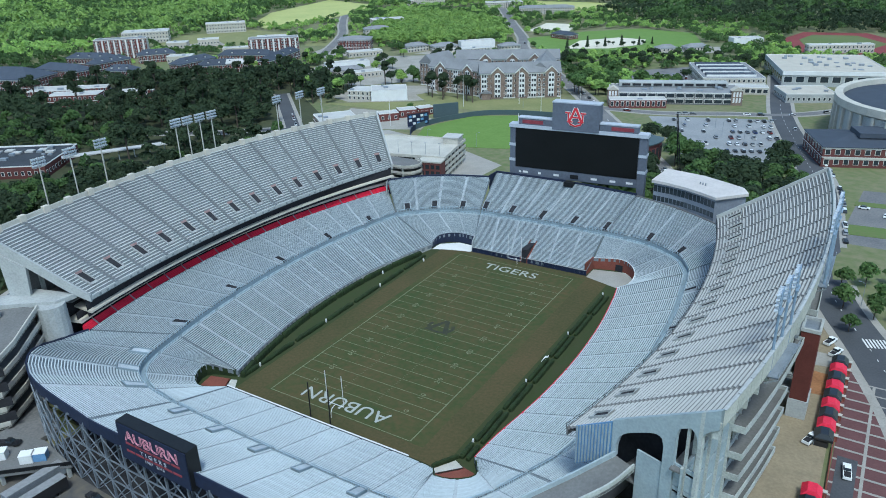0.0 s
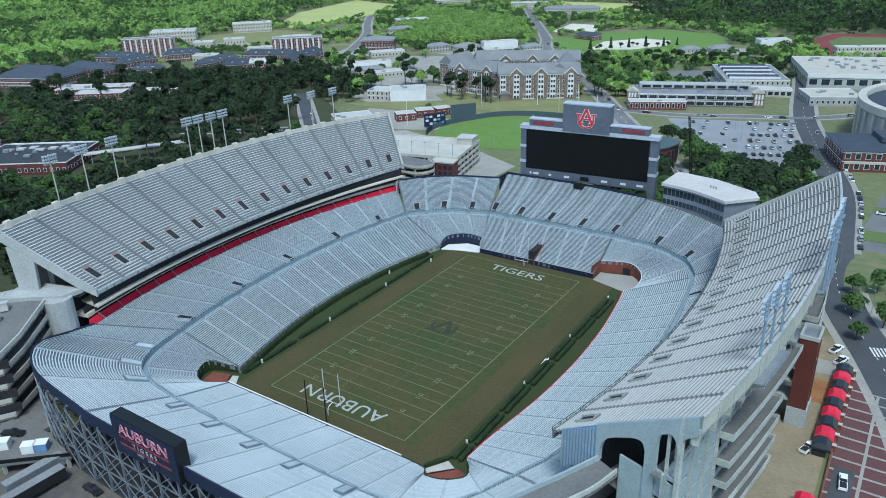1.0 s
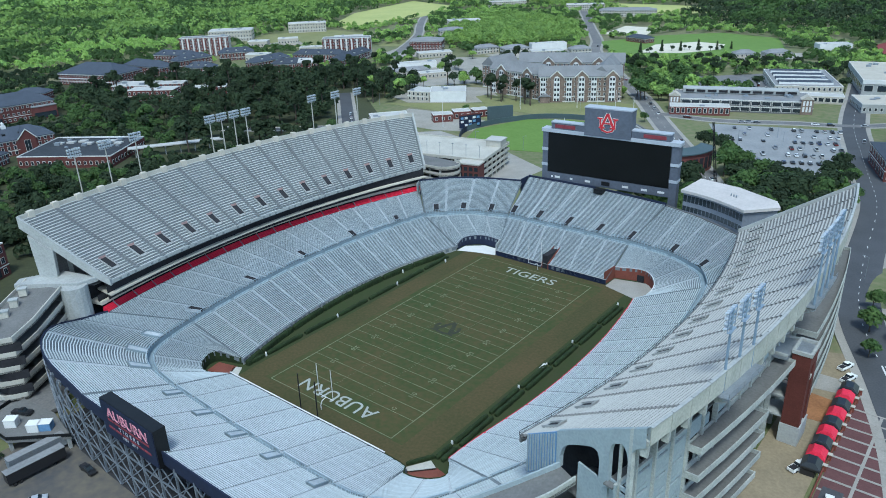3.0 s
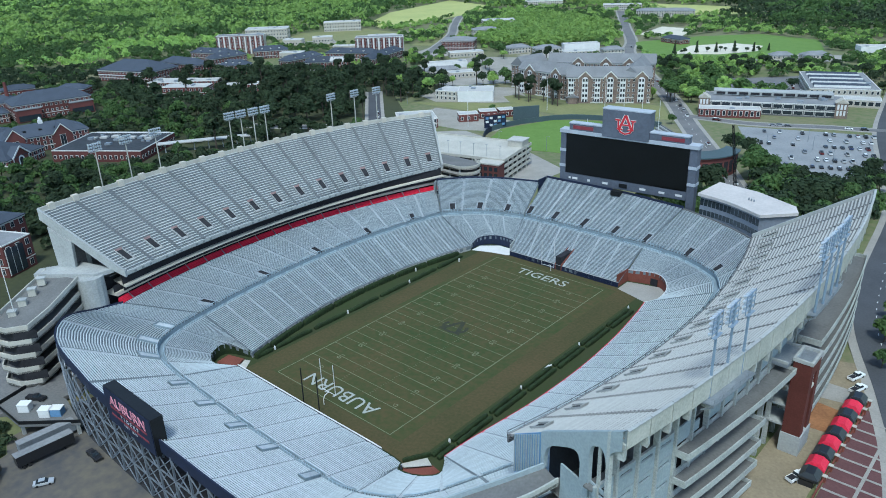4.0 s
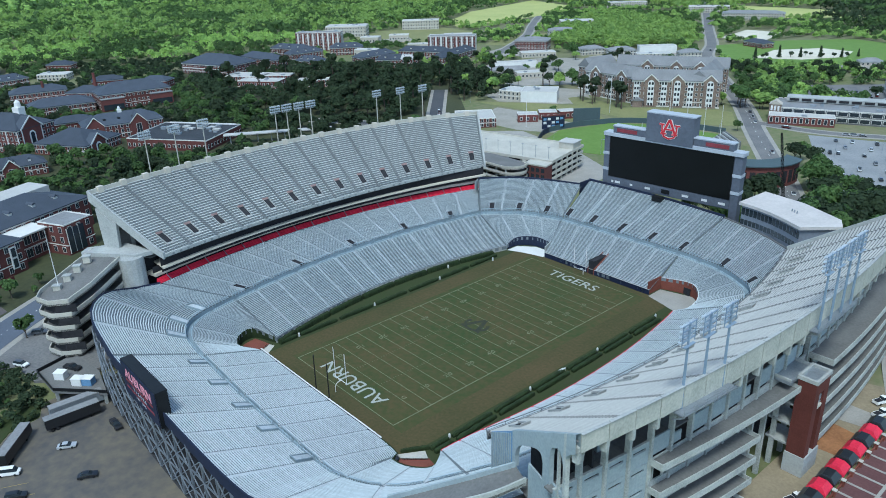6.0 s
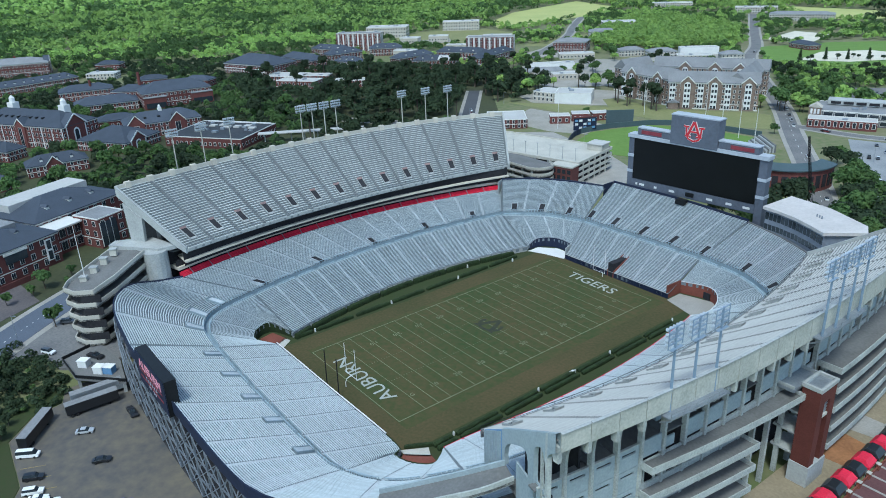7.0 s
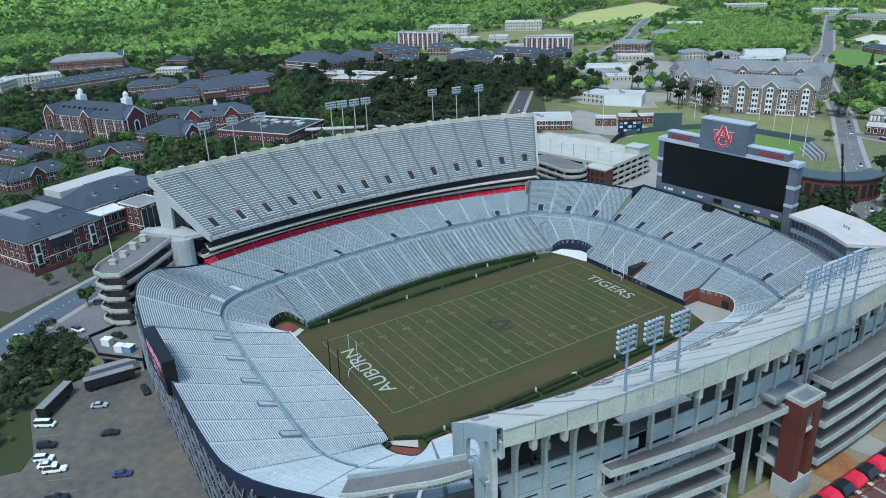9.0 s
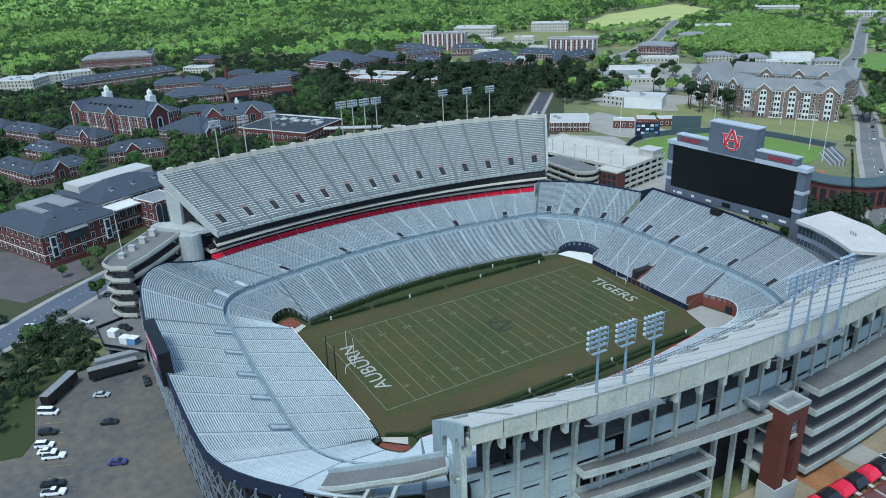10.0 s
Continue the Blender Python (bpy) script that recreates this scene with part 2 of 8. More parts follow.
RUNS = [
    [rib(-34, -62.3, -30, -82.3, -26, -107.6), rib(0, -62.3, 2, -83.5, 5, -108), rib(34, -62.3, 36, -83.5, 41, -107.6),
     rib(38.5, -66, 44, -82, 54, -105, 22, 3.0), rib(43.5, -65, 50.5, -78.5, 66, -97, 22, 3.0), rib(46.8, -60, 55.5, -73, 75, -86, 20.5, 2.0), rib(43.0, -54, 60.5, -62, 79.5, -72, 18.5, 1.5)],
    [rib(43.0, -54, 60.5, -62, 79.5, -72, 18.5)] + [rib_east(y) for y in (-44, -22, 0, 22, 42, 52)],
    [rib(*rib_east(52)[[0, 1, 3, 4, 5, 6, 7]], 1.6), rib(45.5, 56, 61, 63, 75, 75, 19, 2.4), rib(45, 63, 56.5, 69, 67, 84, 19.3, 4.0), rib(38.5, 69.5, 43.5, 75.6, 49, 94, 19.5, 4.6), rib(27.5, 67.3, 27.5, 77.6, 33, 98, 20.3, 4.2)],
    [rib(27.6, 59.8, 27.5, 77.6, 33, 98.3, 20.5), rib(2, 59.5, -2, 77, 2, 100.5, 20.7), rib(-21.5, 59.3, -27, 75.8, -31.5, 99.5, 20.7)],
    [rib(-22.6, 65.0, -27.1, 75.8, -31.6, 94.6, 19.8, 3.6), rib(-32, 65.5, -41.5, 70.8, -48, 87, 20.3, 3.6), rib(-38, 60.5, -49.5, 64.5, -59, 78.5, 20.7, 3.2), rib(*rib_west(54)[[0, 1, 3, 4, 5, 6]], 20.8, 1.6)],
    [rib_west(y) for y in (54, 41, 20, 0, -20, -40, -55)],
    [rib(*rib_west(-55)[[0, 1, 3, 4, 5, 6, 7]], 1.6), rib(-46, -58.5, -54, -68.5, -74, -85, 17.2, 3.0), rib(-45, -64, -50, -76, -68, -96, 21.2, 3.0), rib(-40, -67, -42, -80.5, -54, -104, 22, 2.6), rib(-34, -62.4, -30, -82.3, -26, -107.6, 22, 1.6)],
]
ROWS_LOW, ROWS_UP = 32, 36


def sample(run):
    """The run's ribs finely, with the walkway's length up to each."""
    pts = bez(run, 10)
    d = [0.0]
    for a, b in zip(pts, pts[1:]):
        d.append(d[-1] + math.hypot(b[3] - a[3], b[4] - a[4]))
    return np.array(pts), np.array(d)


def rib_at(pts, d, s):
    return np.array([np.interp(s, d, pts[:, k]) for k in range(pts.shape[1])])


def out_of(r):
    """The walkway's outer edge, 2 m behind its inner one."""
    v = np.array((r[5] - r[3], r[6] - r[4]))
    return np.array((r[3], r[4])) + v / np.linalg.norm(v) * 1.7


def low_pt(r, f, dz=0.0):
    k = min(int(f * ROWS_LOW + 1e-6), ROWS_LOW - 1)
    z = r[2] + (WALK_Z - r[2]) * (k + 1) / ROWS_LOW
    return (r[0] + (r[3] - r[0]) * f, r[1] + (r[4] - r[1]) * f, z + dz)


def up_pt(r, f, dz=0.0):
    k = min(int(f * ROWS_UP + 1e-6), ROWS_UP - 1)
    o = out_of(r)
    z = UP_Z + (r[7] - UP_Z) * (k + 1) / ROWS_UP
    return (o[0] + (r[5] - o[0]) * f, o[1] + (r[6] - o[1]) * f, z + dz)


def terrace(ribs, point, rows, z_first):
    """Treads and risers under one run of seats."""
    lines = []
    for k in range(rows):
        a = [point(r, (k + 0.0001) / rows) for r in ribs]
        b = [point(r, (k + 0.9999) / rows) for r in ribs]
        lines += [a, b]
    first = [(p[0], p[1], z_first(r)) for p, r in zip(lines[0], ribs)]
    return Geo().grid([first] + lines)


def benches(ribs, point, rows, skip=()):
    g = Geo()
    for k in range(rows):
        if k in skip:
            continue
        a = [point(r, (k + 0.36) / rows, 0.38) for r in ribs]
        b = [point(r, (k + 0.82) / rows, 0.38) for r in ribs]
        low = [(p[0], p[1], p[2] - 0.14) for p in a]
        back = [(p[0], p[1], p[2] - 0.10) for p in b]
        g.grid([low, a, b, back])
    return g


def stair(r0, r1, point, rows):
    """An aisle's steps between two ribs a stride apart, two to a row."""
    lines = []
    for k in range(rows):
        for f, dz in ((0.01, 0.03), (0.5, 0.03), (0.5, 0.22), (0.99, 0.22)):
            lines.append([point(r, (k + f) / rows, dz) for r in (r0, r1)])
    return Geo().grid(lines)


M_RAILBLUE = material("pale_blue_rail", (0.42, 0.52, 0.58), 0.5, 0.1, grain=0.3, coarse=3, amount=0.25, bump=0.05)
M_WALK = material("pale_walkway", (0.26, 0.325, 0.36), 0.8, grain=0.4, coarse=6, amount=0.3)
bowl = thing("stadium_bowl", "concrete stadium bowl with rows of pale aluminium bench seats", "stadium stand")
AISLE = 0.42
for run in RUNS:
    pts, d = sample(run)
    total = d[-1]
    n = max(1, round(total / 9.3))
    cuts = np.linspace(0, total, n + 1)
    fine = [rib_at(pts, d, s) for s in np.linspace(0, total, max(2, int(total / 2.2)))]
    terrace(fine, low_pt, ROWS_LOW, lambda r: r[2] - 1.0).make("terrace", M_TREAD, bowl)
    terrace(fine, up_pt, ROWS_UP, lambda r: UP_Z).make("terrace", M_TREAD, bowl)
    Geo().grid([[(*out_of(r), WALK_Z) for r in fine], [(*out_of(r), UP_Z + 0.25) for r in fine]]).make("walkway_wall", M_WALK, bowl)
    walkway = [[(r[3], r[4], WALK_Z) for r in fine], [(*out_of(r), WALK_Z) for r in fine]]
    Geo().grid(walkway).make("walkway", M_WALK, bowl, "pale blue-grey cross walkway")
    for a, b in zip(cuts, cuts[1:]):
        m = max(2, int((b - a) / 2.6) + 1)
        ribs = [rib_at(pts, d, s) for s in np.linspace(a + AISLE, b - AISLE, m)]
        own = run is RUNS[0] and abs((ribs[0][3] + ribs[-1][3]) / 2) < 19
        for point, rows in ((low_pt, ROWS_LOW), (up_pt, ROWS_UP)):
            if own:
                for k in range(rows):
                    benches(ribs, point, rows, [q for q in range(rows) if q != k]).make("bench", M_ALU, bowl)
                continue
            ob = benches(ribs, point, rows).make("seating_block", M_ALU, bowl)
            ob["kind"] = "stuff"
    for c in cuts[1:-1]:
        r0, r1 = rib_at(pts, d, c - AISLE), rib_at(pts, d, c + AISLE)
        for point, rows in ((low_pt, ROWS_LOW), (up_pt, ROWS_UP)):
            stair(r0, r1, point, rows).make("aisle_stair", M_AISLE, bowl)
    # rails on both sides of the walkway, in short bays
    for s0, s1 in zip(cuts, cuts[1:]):
        q = [rib_at(pts, d, s) for s in np.linspace(s0 + 0.8, s1 - 0.8, 4)]
        bent = Geo()
        for r, t in zip(q, q[1:]):
            bent.beam((r[3], r[4], WALK_Z + 1.05), (t[3], t[4], WALK_Z + 1.05), 0.13)
            for f in (0.25, 0.5, 0.75, 1.0):
                x, y = r[3] + (t[3] - r[3]) * f, r[4] + (t[4] - r[4]) * f
                bent.beam((x, y, WALK_Z), (x, y, WALK_Z + 1.05), 0.14)
            o, e = out_of(r), out_of(t)
            bent.beam((*o, UP_Z + 1.2), (*e, UP_Z + 1.2), 0.14)
            for f in (0.5, 1.0):
                x, y = o[0] + (e[0] - o[0]) * f, o[1] + (e[1] - o[1]) * f
                bent.beam((x, y, UP_Z), (x, y, UP_Z + 1.2), 0.14)
        bent.make("walkway_rail", M_RAILBLUE, bowl)["kind"] = "stuff"

# ---- upper decks ----
def deck_west(u):
    y = -73.5 + 145.5 * u
    f = (-79.0 + 0.0015 * (y + 9) ** 2, y)
    Y = -87 + 168 * u
    b = (-103.5 + 0.0017 * (Y + 14) ** 2 + 0.000010 * max(0, Y) ** 3, Y)
    return f, b


def deck_east(u):
    y = -65 + 132 * u
    Y = -74.4 + 148.4 * u
    return (79.2 - 0.0020 * y * y, y), (107.6 - 0.00125 * Y * Y, Y)


def deck_point(fn, u, f, k, rows, zf, zb, dz=0.0):
    a, b = fn(u)
    t = k / (rows - 1)
    return (a[0] + (b[0] - a[0]) * f, a[1] + (b[1] - a[1]) * f, zf + (zb - zf) * t + dz)


def upper_deck(fn, zf, zb, rows, sections, mat, owner, lane, thick=1.3, vom=(3, 8)):
    us = np.linspace(0, 1, 61)
    lines = [[deck_point(fn, u, 0, 0, rows, zf, zb, -0.9) for u in us]]
    for k in range(rows):
        lines += [[deck_point(fn, u, (k + e) / rows, k, rows, zf, zb) for u in us] for e in (0.0, 1.0)]
    Geo().grid(lines).make("terrace", lane, owner)
    # soffit and ends
    top, low = [], []
    for u in us:
        a, b = fn(u)
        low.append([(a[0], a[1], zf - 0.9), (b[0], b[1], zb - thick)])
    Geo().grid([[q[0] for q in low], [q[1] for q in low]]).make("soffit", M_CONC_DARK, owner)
    span = 1.0 / sections
    for j in range(sections):
        # benches in the half sections on both sides of the portal
        for a, b, cut in ((j * span, (j + 1) * span, True),):
            A = 0.6 / 150
            m0 = [a + A, a + span * 0.26, a + span * 0.5 - 1.5 / 150]
            m1 = [a + span * 0.5 + 1.5 / 150, a + span * 0.74, b - A]
            full = [a + A, a + span * 0.25, a + span * 0.5, a + span * 0.75, b - A]
            g = Geo()
            for k in range(rows):
                groups = [m0, m1] if vom[0] <= k < vom[1] else [full]
                for grp in groups:
                    p = [deck_point(fn, u, (k + 0.40) / rows, k, rows, zf, zb, 0.40) for u in grp]
                    q = [deck_point(fn, u, (k + 0.88) / rows, k, rows, zf, zb, 0.40) for u in grp]
                    g.grid([[(*v[:2], v[2] - 0.16) for v in p], p, q, [(*v[:2], v[2] - 0.1) for v in q]])
            ob = g.make("seating_block", mat, owner)
            ob["kind"] = "stuff"
        if j:
            # stair marks down the aisle, one short dark tread a row
            g = Geo()
            for k in range(rows):
                p = [deck_point(fn, j * span + q * A * 0.55, (k + e) / rows, k, rows, zf, zb, 0.02) for e in (0.15, 0.5) for q in (-1, 1)]
                lift = 0.24
                top = [(v[0], v[1], v[2] + lift) for v in p]
                g.add(p + top, [(4, 5, 7, 6), (0, 1, 5, 4), (2, 6, 7, 3), (0, 4, 6, 2), (1, 3, 7, 5)])
            g.make("aisle_stair", M_STEP, owner)["kind"] = "stuff"
        # portal mid-section: low cheek walls round a flat sheet of painted shade
        u = (j + 0.5) * span
        w = 1.25 / 150
        k0, k1 = vom
        head, cheeks = Geo(), []
        for s in (-1, 1):
            p = [Vector(deck_point(fn, u + s * w, k / rows, k, rows, zf, zb)) for k in (k0, k1)]
            cheeks.append(Geo().beam(p[0] + Vector((0, 0, 0.25)), p[1] + Vector((0, 0, 0.25)), 0.14, 0.5))
        p = [Vector(deck_point(fn, u + s * w, k1 / rows, k1, rows, zf, zb)) for s in (-1, 1)]
        head.beam(p[0] + Vector((0, 0, 0.4)), p[1] + Vector((0, 0, 0.4)), 0.16, 0.8)
        portal = head.make("portal", M_CONC if mat is M_ALU_E else M_CLAY_EDGE, owner)
        for c in cheeks:
            c.make("cheek_wall", M_CONC, portal)
        q = [Vector(deck_point(fn, u + s * w * 0.93, k / rows, k, rows, zf, zb, 0.10)) for k in (k0, k1) for s in (-1, 1)]
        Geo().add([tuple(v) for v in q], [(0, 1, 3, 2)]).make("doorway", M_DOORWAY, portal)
        q = [Vector(deck_point(fn, u + s * w * 0.9, k / rows, k, rows, zf, zb, 0.2)) for k in (k0, k0 + 0.8) for s in (-1, 1)]
        Geo().add([tuple(v) for v in q], [(0, 1, 3, 2)]).make("doorstep", M_CONC, portal)


M_STEP = material("worn_step", (0.289, 0.289, 0.281), 0.85, grain=0.4, coarse=5, amount=0.3)
# Near-black sheet colour for the shade in the deck portals.
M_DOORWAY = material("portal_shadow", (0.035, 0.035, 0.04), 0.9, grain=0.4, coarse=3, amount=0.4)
M_CLAY_EDGE = material("rust_edge", (0.45, 0.30, 0.28), 0.8, grain=0.4, coarse=3, amount=0.3)
M_LANE_E = material("pale_tread", (0.19, 0.19, 0.185), 0.85, grain=0.5, coarse=14, amount=0.3)
west = thing("west_upper_deck", "cantilevered concrete upper deck with weathered aluminium benches", "stadium stand")
M_LANE_W = material("blue_grey_tread", (0.225, 0.245, 0.25), 0.85, grain=0.5, coarse=14, amount=0.3)
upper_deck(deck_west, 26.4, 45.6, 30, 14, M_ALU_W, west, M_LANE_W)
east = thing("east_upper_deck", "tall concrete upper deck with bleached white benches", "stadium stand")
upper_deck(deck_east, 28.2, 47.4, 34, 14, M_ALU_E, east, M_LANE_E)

# west parapet, fascias, club level
us = np.linspace(0, 1, 49)
Geo().wall([deck_west(u)[1] for u in us][::-1], 43.5, 47.3, -0.5).make("parapet", M_CONC_PALE, west)
Geo().wall([deck_west(u)[0] for u in us], 25.7, 26.7, 0.35).make("front_fascia", M_CONC, west)
def inset(u, d):
    a, b = deck_west(u)
    v = np.array(b) - np.array(a)
    v = v / np.linalg.norm(v)
    return (a[0] + v[0] * d, a[1] + v[1] * d)


def slab(fn, d0, d1, z0, z1):
    g = Geo()
    rows = [[], [], [], []]
    for u in us:
        p, q = fn(u, d0), fn(u, d1)
        for r, c in zip(rows, ((*p, z0), (*p, z1), (*q, z1), (*q, z0))):
            r.append(c)
    g.grid(rows + [rows[0]])
    return g.add([rows[k][i] for i in (0, -1) for k in range(4)], [(0, 1, 2, 3), (7, 6, 5, 4)])


def club_line(u, d):
    """A point d metres behind the front of the red club seats."""
    y = -76.3 + 147.3 * u
    x, k = -82 + 0.0022 * (y + 12) ** 2, 0.0044 * (y + 12)
    n = math.hypot(1, k)
    return (x - d / n, y + d * k / n)


def club_slabline(u, d):
    a, b = inset(u, 0), club_line(u, 0)
    return ((a[0] + b[0]) / 2 - d, (a[1] + b[1]) / 2)


M_CREAM = material("cream_fascia", (0.56, 0.52, 0.44), 0.8, grain=0.5, coarse=7, amount=0.2)
slab(club_slabline, -0.5, 12, 21.9, 22.45).make("club_slab", M_CREAM, west)
slab(club_line, 2.3, 12, 18.75, 19.85).make("club_slab", M_CREAM, west)
slab(club_line, 7.0, 7.4, 12, 25.2).make("club_glass", M_RECESS, west)
# Near-black sheet added to paint the shaded gap under the deck front.
slab(club_slabline, 1.2, 1.5, 20.3, 26.0).make("club_screen", M_RECESS, west)
for k in range(3):
    slab(club_line, 0.15 + k * 0.75, 0.9 + k * 0.75, 15.0, 16.4 + 0.7 * k).make("club_tier", M_RED, west, "bright red seating tier")
    slab(club_line, 0.5 + k * 0.75, 0.68 + k * 0.75, 16.41 + 0.7 * k, 16.85 + 0.7 * k).make("seat_back", M_RED, west, "row of red seat backs")
# Second added sheet: shade of the lower club gap as a near-black colour.
slab(club_line, 3.3, 3.6, 19.85, 22.0).make("club_screen", M_RECESS, west)


# ---- field walls, tunnels, hedges ----
def edge(run_index, a, b):
    pts, d = sample(RUNS[run_index])
    return [rib_at(pts, d, s) for s in np.linspace(a * d[-1], b * d[-1], max(3, int((b - a) * d[-1] / 2.5)))]


def front_wall(run_index, a, b, mat, cap, rail=0.9, label=""):
    e = edge(run_index, a, b)
    w = Geo().wall([(r[0], r[1]) for r in e][::-1], -0.2, [r[2] + rail for r in e][::-1], 0.3)
    w.make("front_wall", mat, bowl, label)
    c = Geo().wall([(r[0] * 0.999, r[1] * 0.999) for r in e][::-1], [r[2] + rail for r in e][::-1], [r[2] + rail + 0.16 for r in e][::-1], 0.36)
    c.make("wall_cap", cap, bowl)


front_wall(0, 0.0, 0.60, M_NAVY, M_WHITE, label="navy field wall with a white cap")
front_wall(0, 0.60, 0.97, M_HEDGE, M_HEDGE, 0.5)
front_wall(1, 0.0, 1.0, M_CONC, M_RED, 0.4)
front_wall(2, 0.0, 1.0, M_BRICK, M_WHITE, 0.3)
front_wall(3, 0.0, 1.0, M_NAVY, M_CONC, 0.5)
front_wall(4, 0.0, 0.94, M_NAVY, M_STEEL, 0.6)
front_wall(5, 0.0, 1.0, M_CONC, M_STEEL, 0.5)
front_wall(6, 0.02, 0.9, M_HEDGE, M_HEDGE, 0.4)


def floor_patch(poly, mat, label, name="tunnel_floor"):
    return Geo().prism(poly, -0.3, 0.05).make(name, mat, bowl, label)


floor_patch([(28, 59), (42, 55), (46, 62), (41, 69.5), (28, 66.5)], M_PAVE, "pale concrete tunnel mouth")
floor_patch([(-37.5, 54.2), (-30, 57), (-22, 59), (-22.5, 65), (-31, 65), (-37.5, 60)], M_WHITE, "white tarpaulin over the tunnel mouth")
floor_patch([(36.5, -62), (41.5, -56.8), (45, -57.5), (46, -60.5), (43.3, -64.6), (38.5, -65.6)], M_BRICK, "red tunnel floor")
floor_patch([(34.6, -61.9), (37.2, -62.0), (41.8, -57.2), (38.5, -55.5)], M_CONC_PALE, "pale concrete ramp")
floor_patch([(-35.5, -63), (-38.5, -57), (-45.2, -58.8), (-44.2, -63.6), (-40, -66.4)], M_BRICK, "red tunnel floor")
floor_patch([(-32.5, -61.9), (-36.5, -56.5), (-39, -57.5), (-36, -62.5)], M_CONC_PALE, "pale concrete ramp")
# side walls of the north tunnels and the stair by the goal post
g = Geo()
g.wall([(27.2, 59.8), (27.6, 67.3)], -0.2, 5.0, 0.35)
g.make("tunnel_wall", M_BRICK, bowl)
Geo().wall([(-21.6, 59.3), (-23.8, 65.5)], -0.2, 4.6, -0.35).make("tunnel_wall", M_CONC, bowl)
# near-black block paints the shade down the stair cut
stair_well = Geo().box(0.6, 59.45, 0, 3.0, 68.2, 5.6)
stair_well.make("stair_well", M_RECESS, bowl, "dark brick-lined stair cut into the seats")
for x in (0.3, 3.0):
    Geo().add([(x, 59.3, 0), (x + 0.3, 59.3, 0), (x + 0.3, 68.4, 0), (x, 68.4, 0), (x, 59.3, 2.5), (x + 0.3, 59.3, 2.5), (x + 0.3, 68.4, 6.3), (x, 68.4, 6.3)],
              [(3, 2, 1, 0), (4, 5, 6, 7), (0, 1, 5, 4), (1, 2, 6, 5), (2, 3, 7, 6), (3, 0, 4, 7)]).make("stair_wall", M_BRICK, bowl)
g = Geo()
g.box(-3, -0.3, 0, 3, 0.3, 2.6, pose(35.5, 69.8, 0, 0, 0, -14))
g.make("tunnel_door", M_RECESS, bowl)


def hedge(points, w, h, label="clipped dark green boxwood hedge beside the field", group="field hedges"):
    """A clipped hedge along a line, with an uneven top and rounded shoulders."""
    P = bez(points, max(3, int(6 * len(points))))
    rng = random.Random(int(points[0][1] * 10))
    g, rows = Geo(), []
    for k, p in enumerate(P):
        a, b = P[max(k - 1, 0)], P[min(k + 1, len(P) - 1)]
        t = np.array(b) - np.array(a)
        t = t / np.linalg.norm(t)
        nx, ny = -t[1], t[0]
        e = 0.75 if k in (0, len(P) - 1) else 1.0
        j = lambda: rng.uniform(-0.09, 0.09)
        prof = [(-0.5, 0), (-0.52, 0.6), (-0.42, 0.9), (-0.2, 1.0), (0.2, 1.0), (0.42, 0.9), (0.52, 0.6), (0.5, 0)]
        rows.append([(p[0] + nx * (u * w + j()) * e, p[1] + ny * (u * w + j()) * e, (v * h + j() * (v > 0)) * e - 0.04) for u, v in prof])
    g.grid(rows)
    n = len(g.v)
    g.f += [tuple(range(8)), tuple(range(n - 1, n - 9, -1))]
    ob = g.make("hedge", M_HEDGE)
    return tagged(ob, label, "hedge", group)


breaks = (-55, -47.4, -31.5, -16, -0.5, 15.2, 31, 47)
for y0, y1 in zip(breaks, breaks[1:]):
    hedge([(39.3, y0 + 0.7), (39.2, y1 - 0.7)], 1.2, 1.2)
    hedge([(41.1, y0 + 0.7), (41.0, y1 - 0.7)], 1.2, 1.2)
    hedge([(-36.2, y0 + 0.7), (-36.2, y1 - 0.7)], 1.3, 1.25)
    w = lambda y: -44.2 + 0.0027 * y * y
    hedge([(w(y0), y0 + 0.3), (w((y0 + y1) / 2), (y0 + y1) / 2), (w(y1), y1 - 0.3)], 1.5, 1.9, "tall dark hedge against the west stand", "stand hedges")
hedge([(34.6, -60.5), (38.5, -54)], 1.0, 1.0)
ped = thing("pedestal_lamp", "small white pedestal with a ball top at a hedge gap", "pedestal", "hedge pedestals")
Geo().box(-0.22, -0.22, 0, 0.22, 0.22, 0.95).make("plinth", M_WHITE, ped)
Geo().tube((0, 0, 0.95), (0, 0, 1.1), 0.14, 0.3).tube((0, 0, 1.1), (0, 0, 1.4), 0.3, 0.14).make("ball", M_WHITE, ped)
ped.matrix_world = pose(38.9, -47.4, 0)
for x, y in ((38.9, -16), (38.9, 15.2), (38.9, 47), (-36, -47.4), (-36, -16), (-36, 15.2), (-34, 42), (-41.5, 24.5)):
    copy_thing(ped, pose(x, y, 0))
bench = thing("field_bench", "white covered bench beside the hedge", "bench")
bench.matrix_world = pose(38.7, -2.2, 0, 0, 0, 4)
Geo().box(-0.6, -1.6, 0.0, 0.6, 1.6, 0.55).make("seat", M_WHITE, bench)
Geo().box(0.35, -1.6, 0.55, 0.6, 1.6, 1.1).make("backrest", M_WHITE, bench)


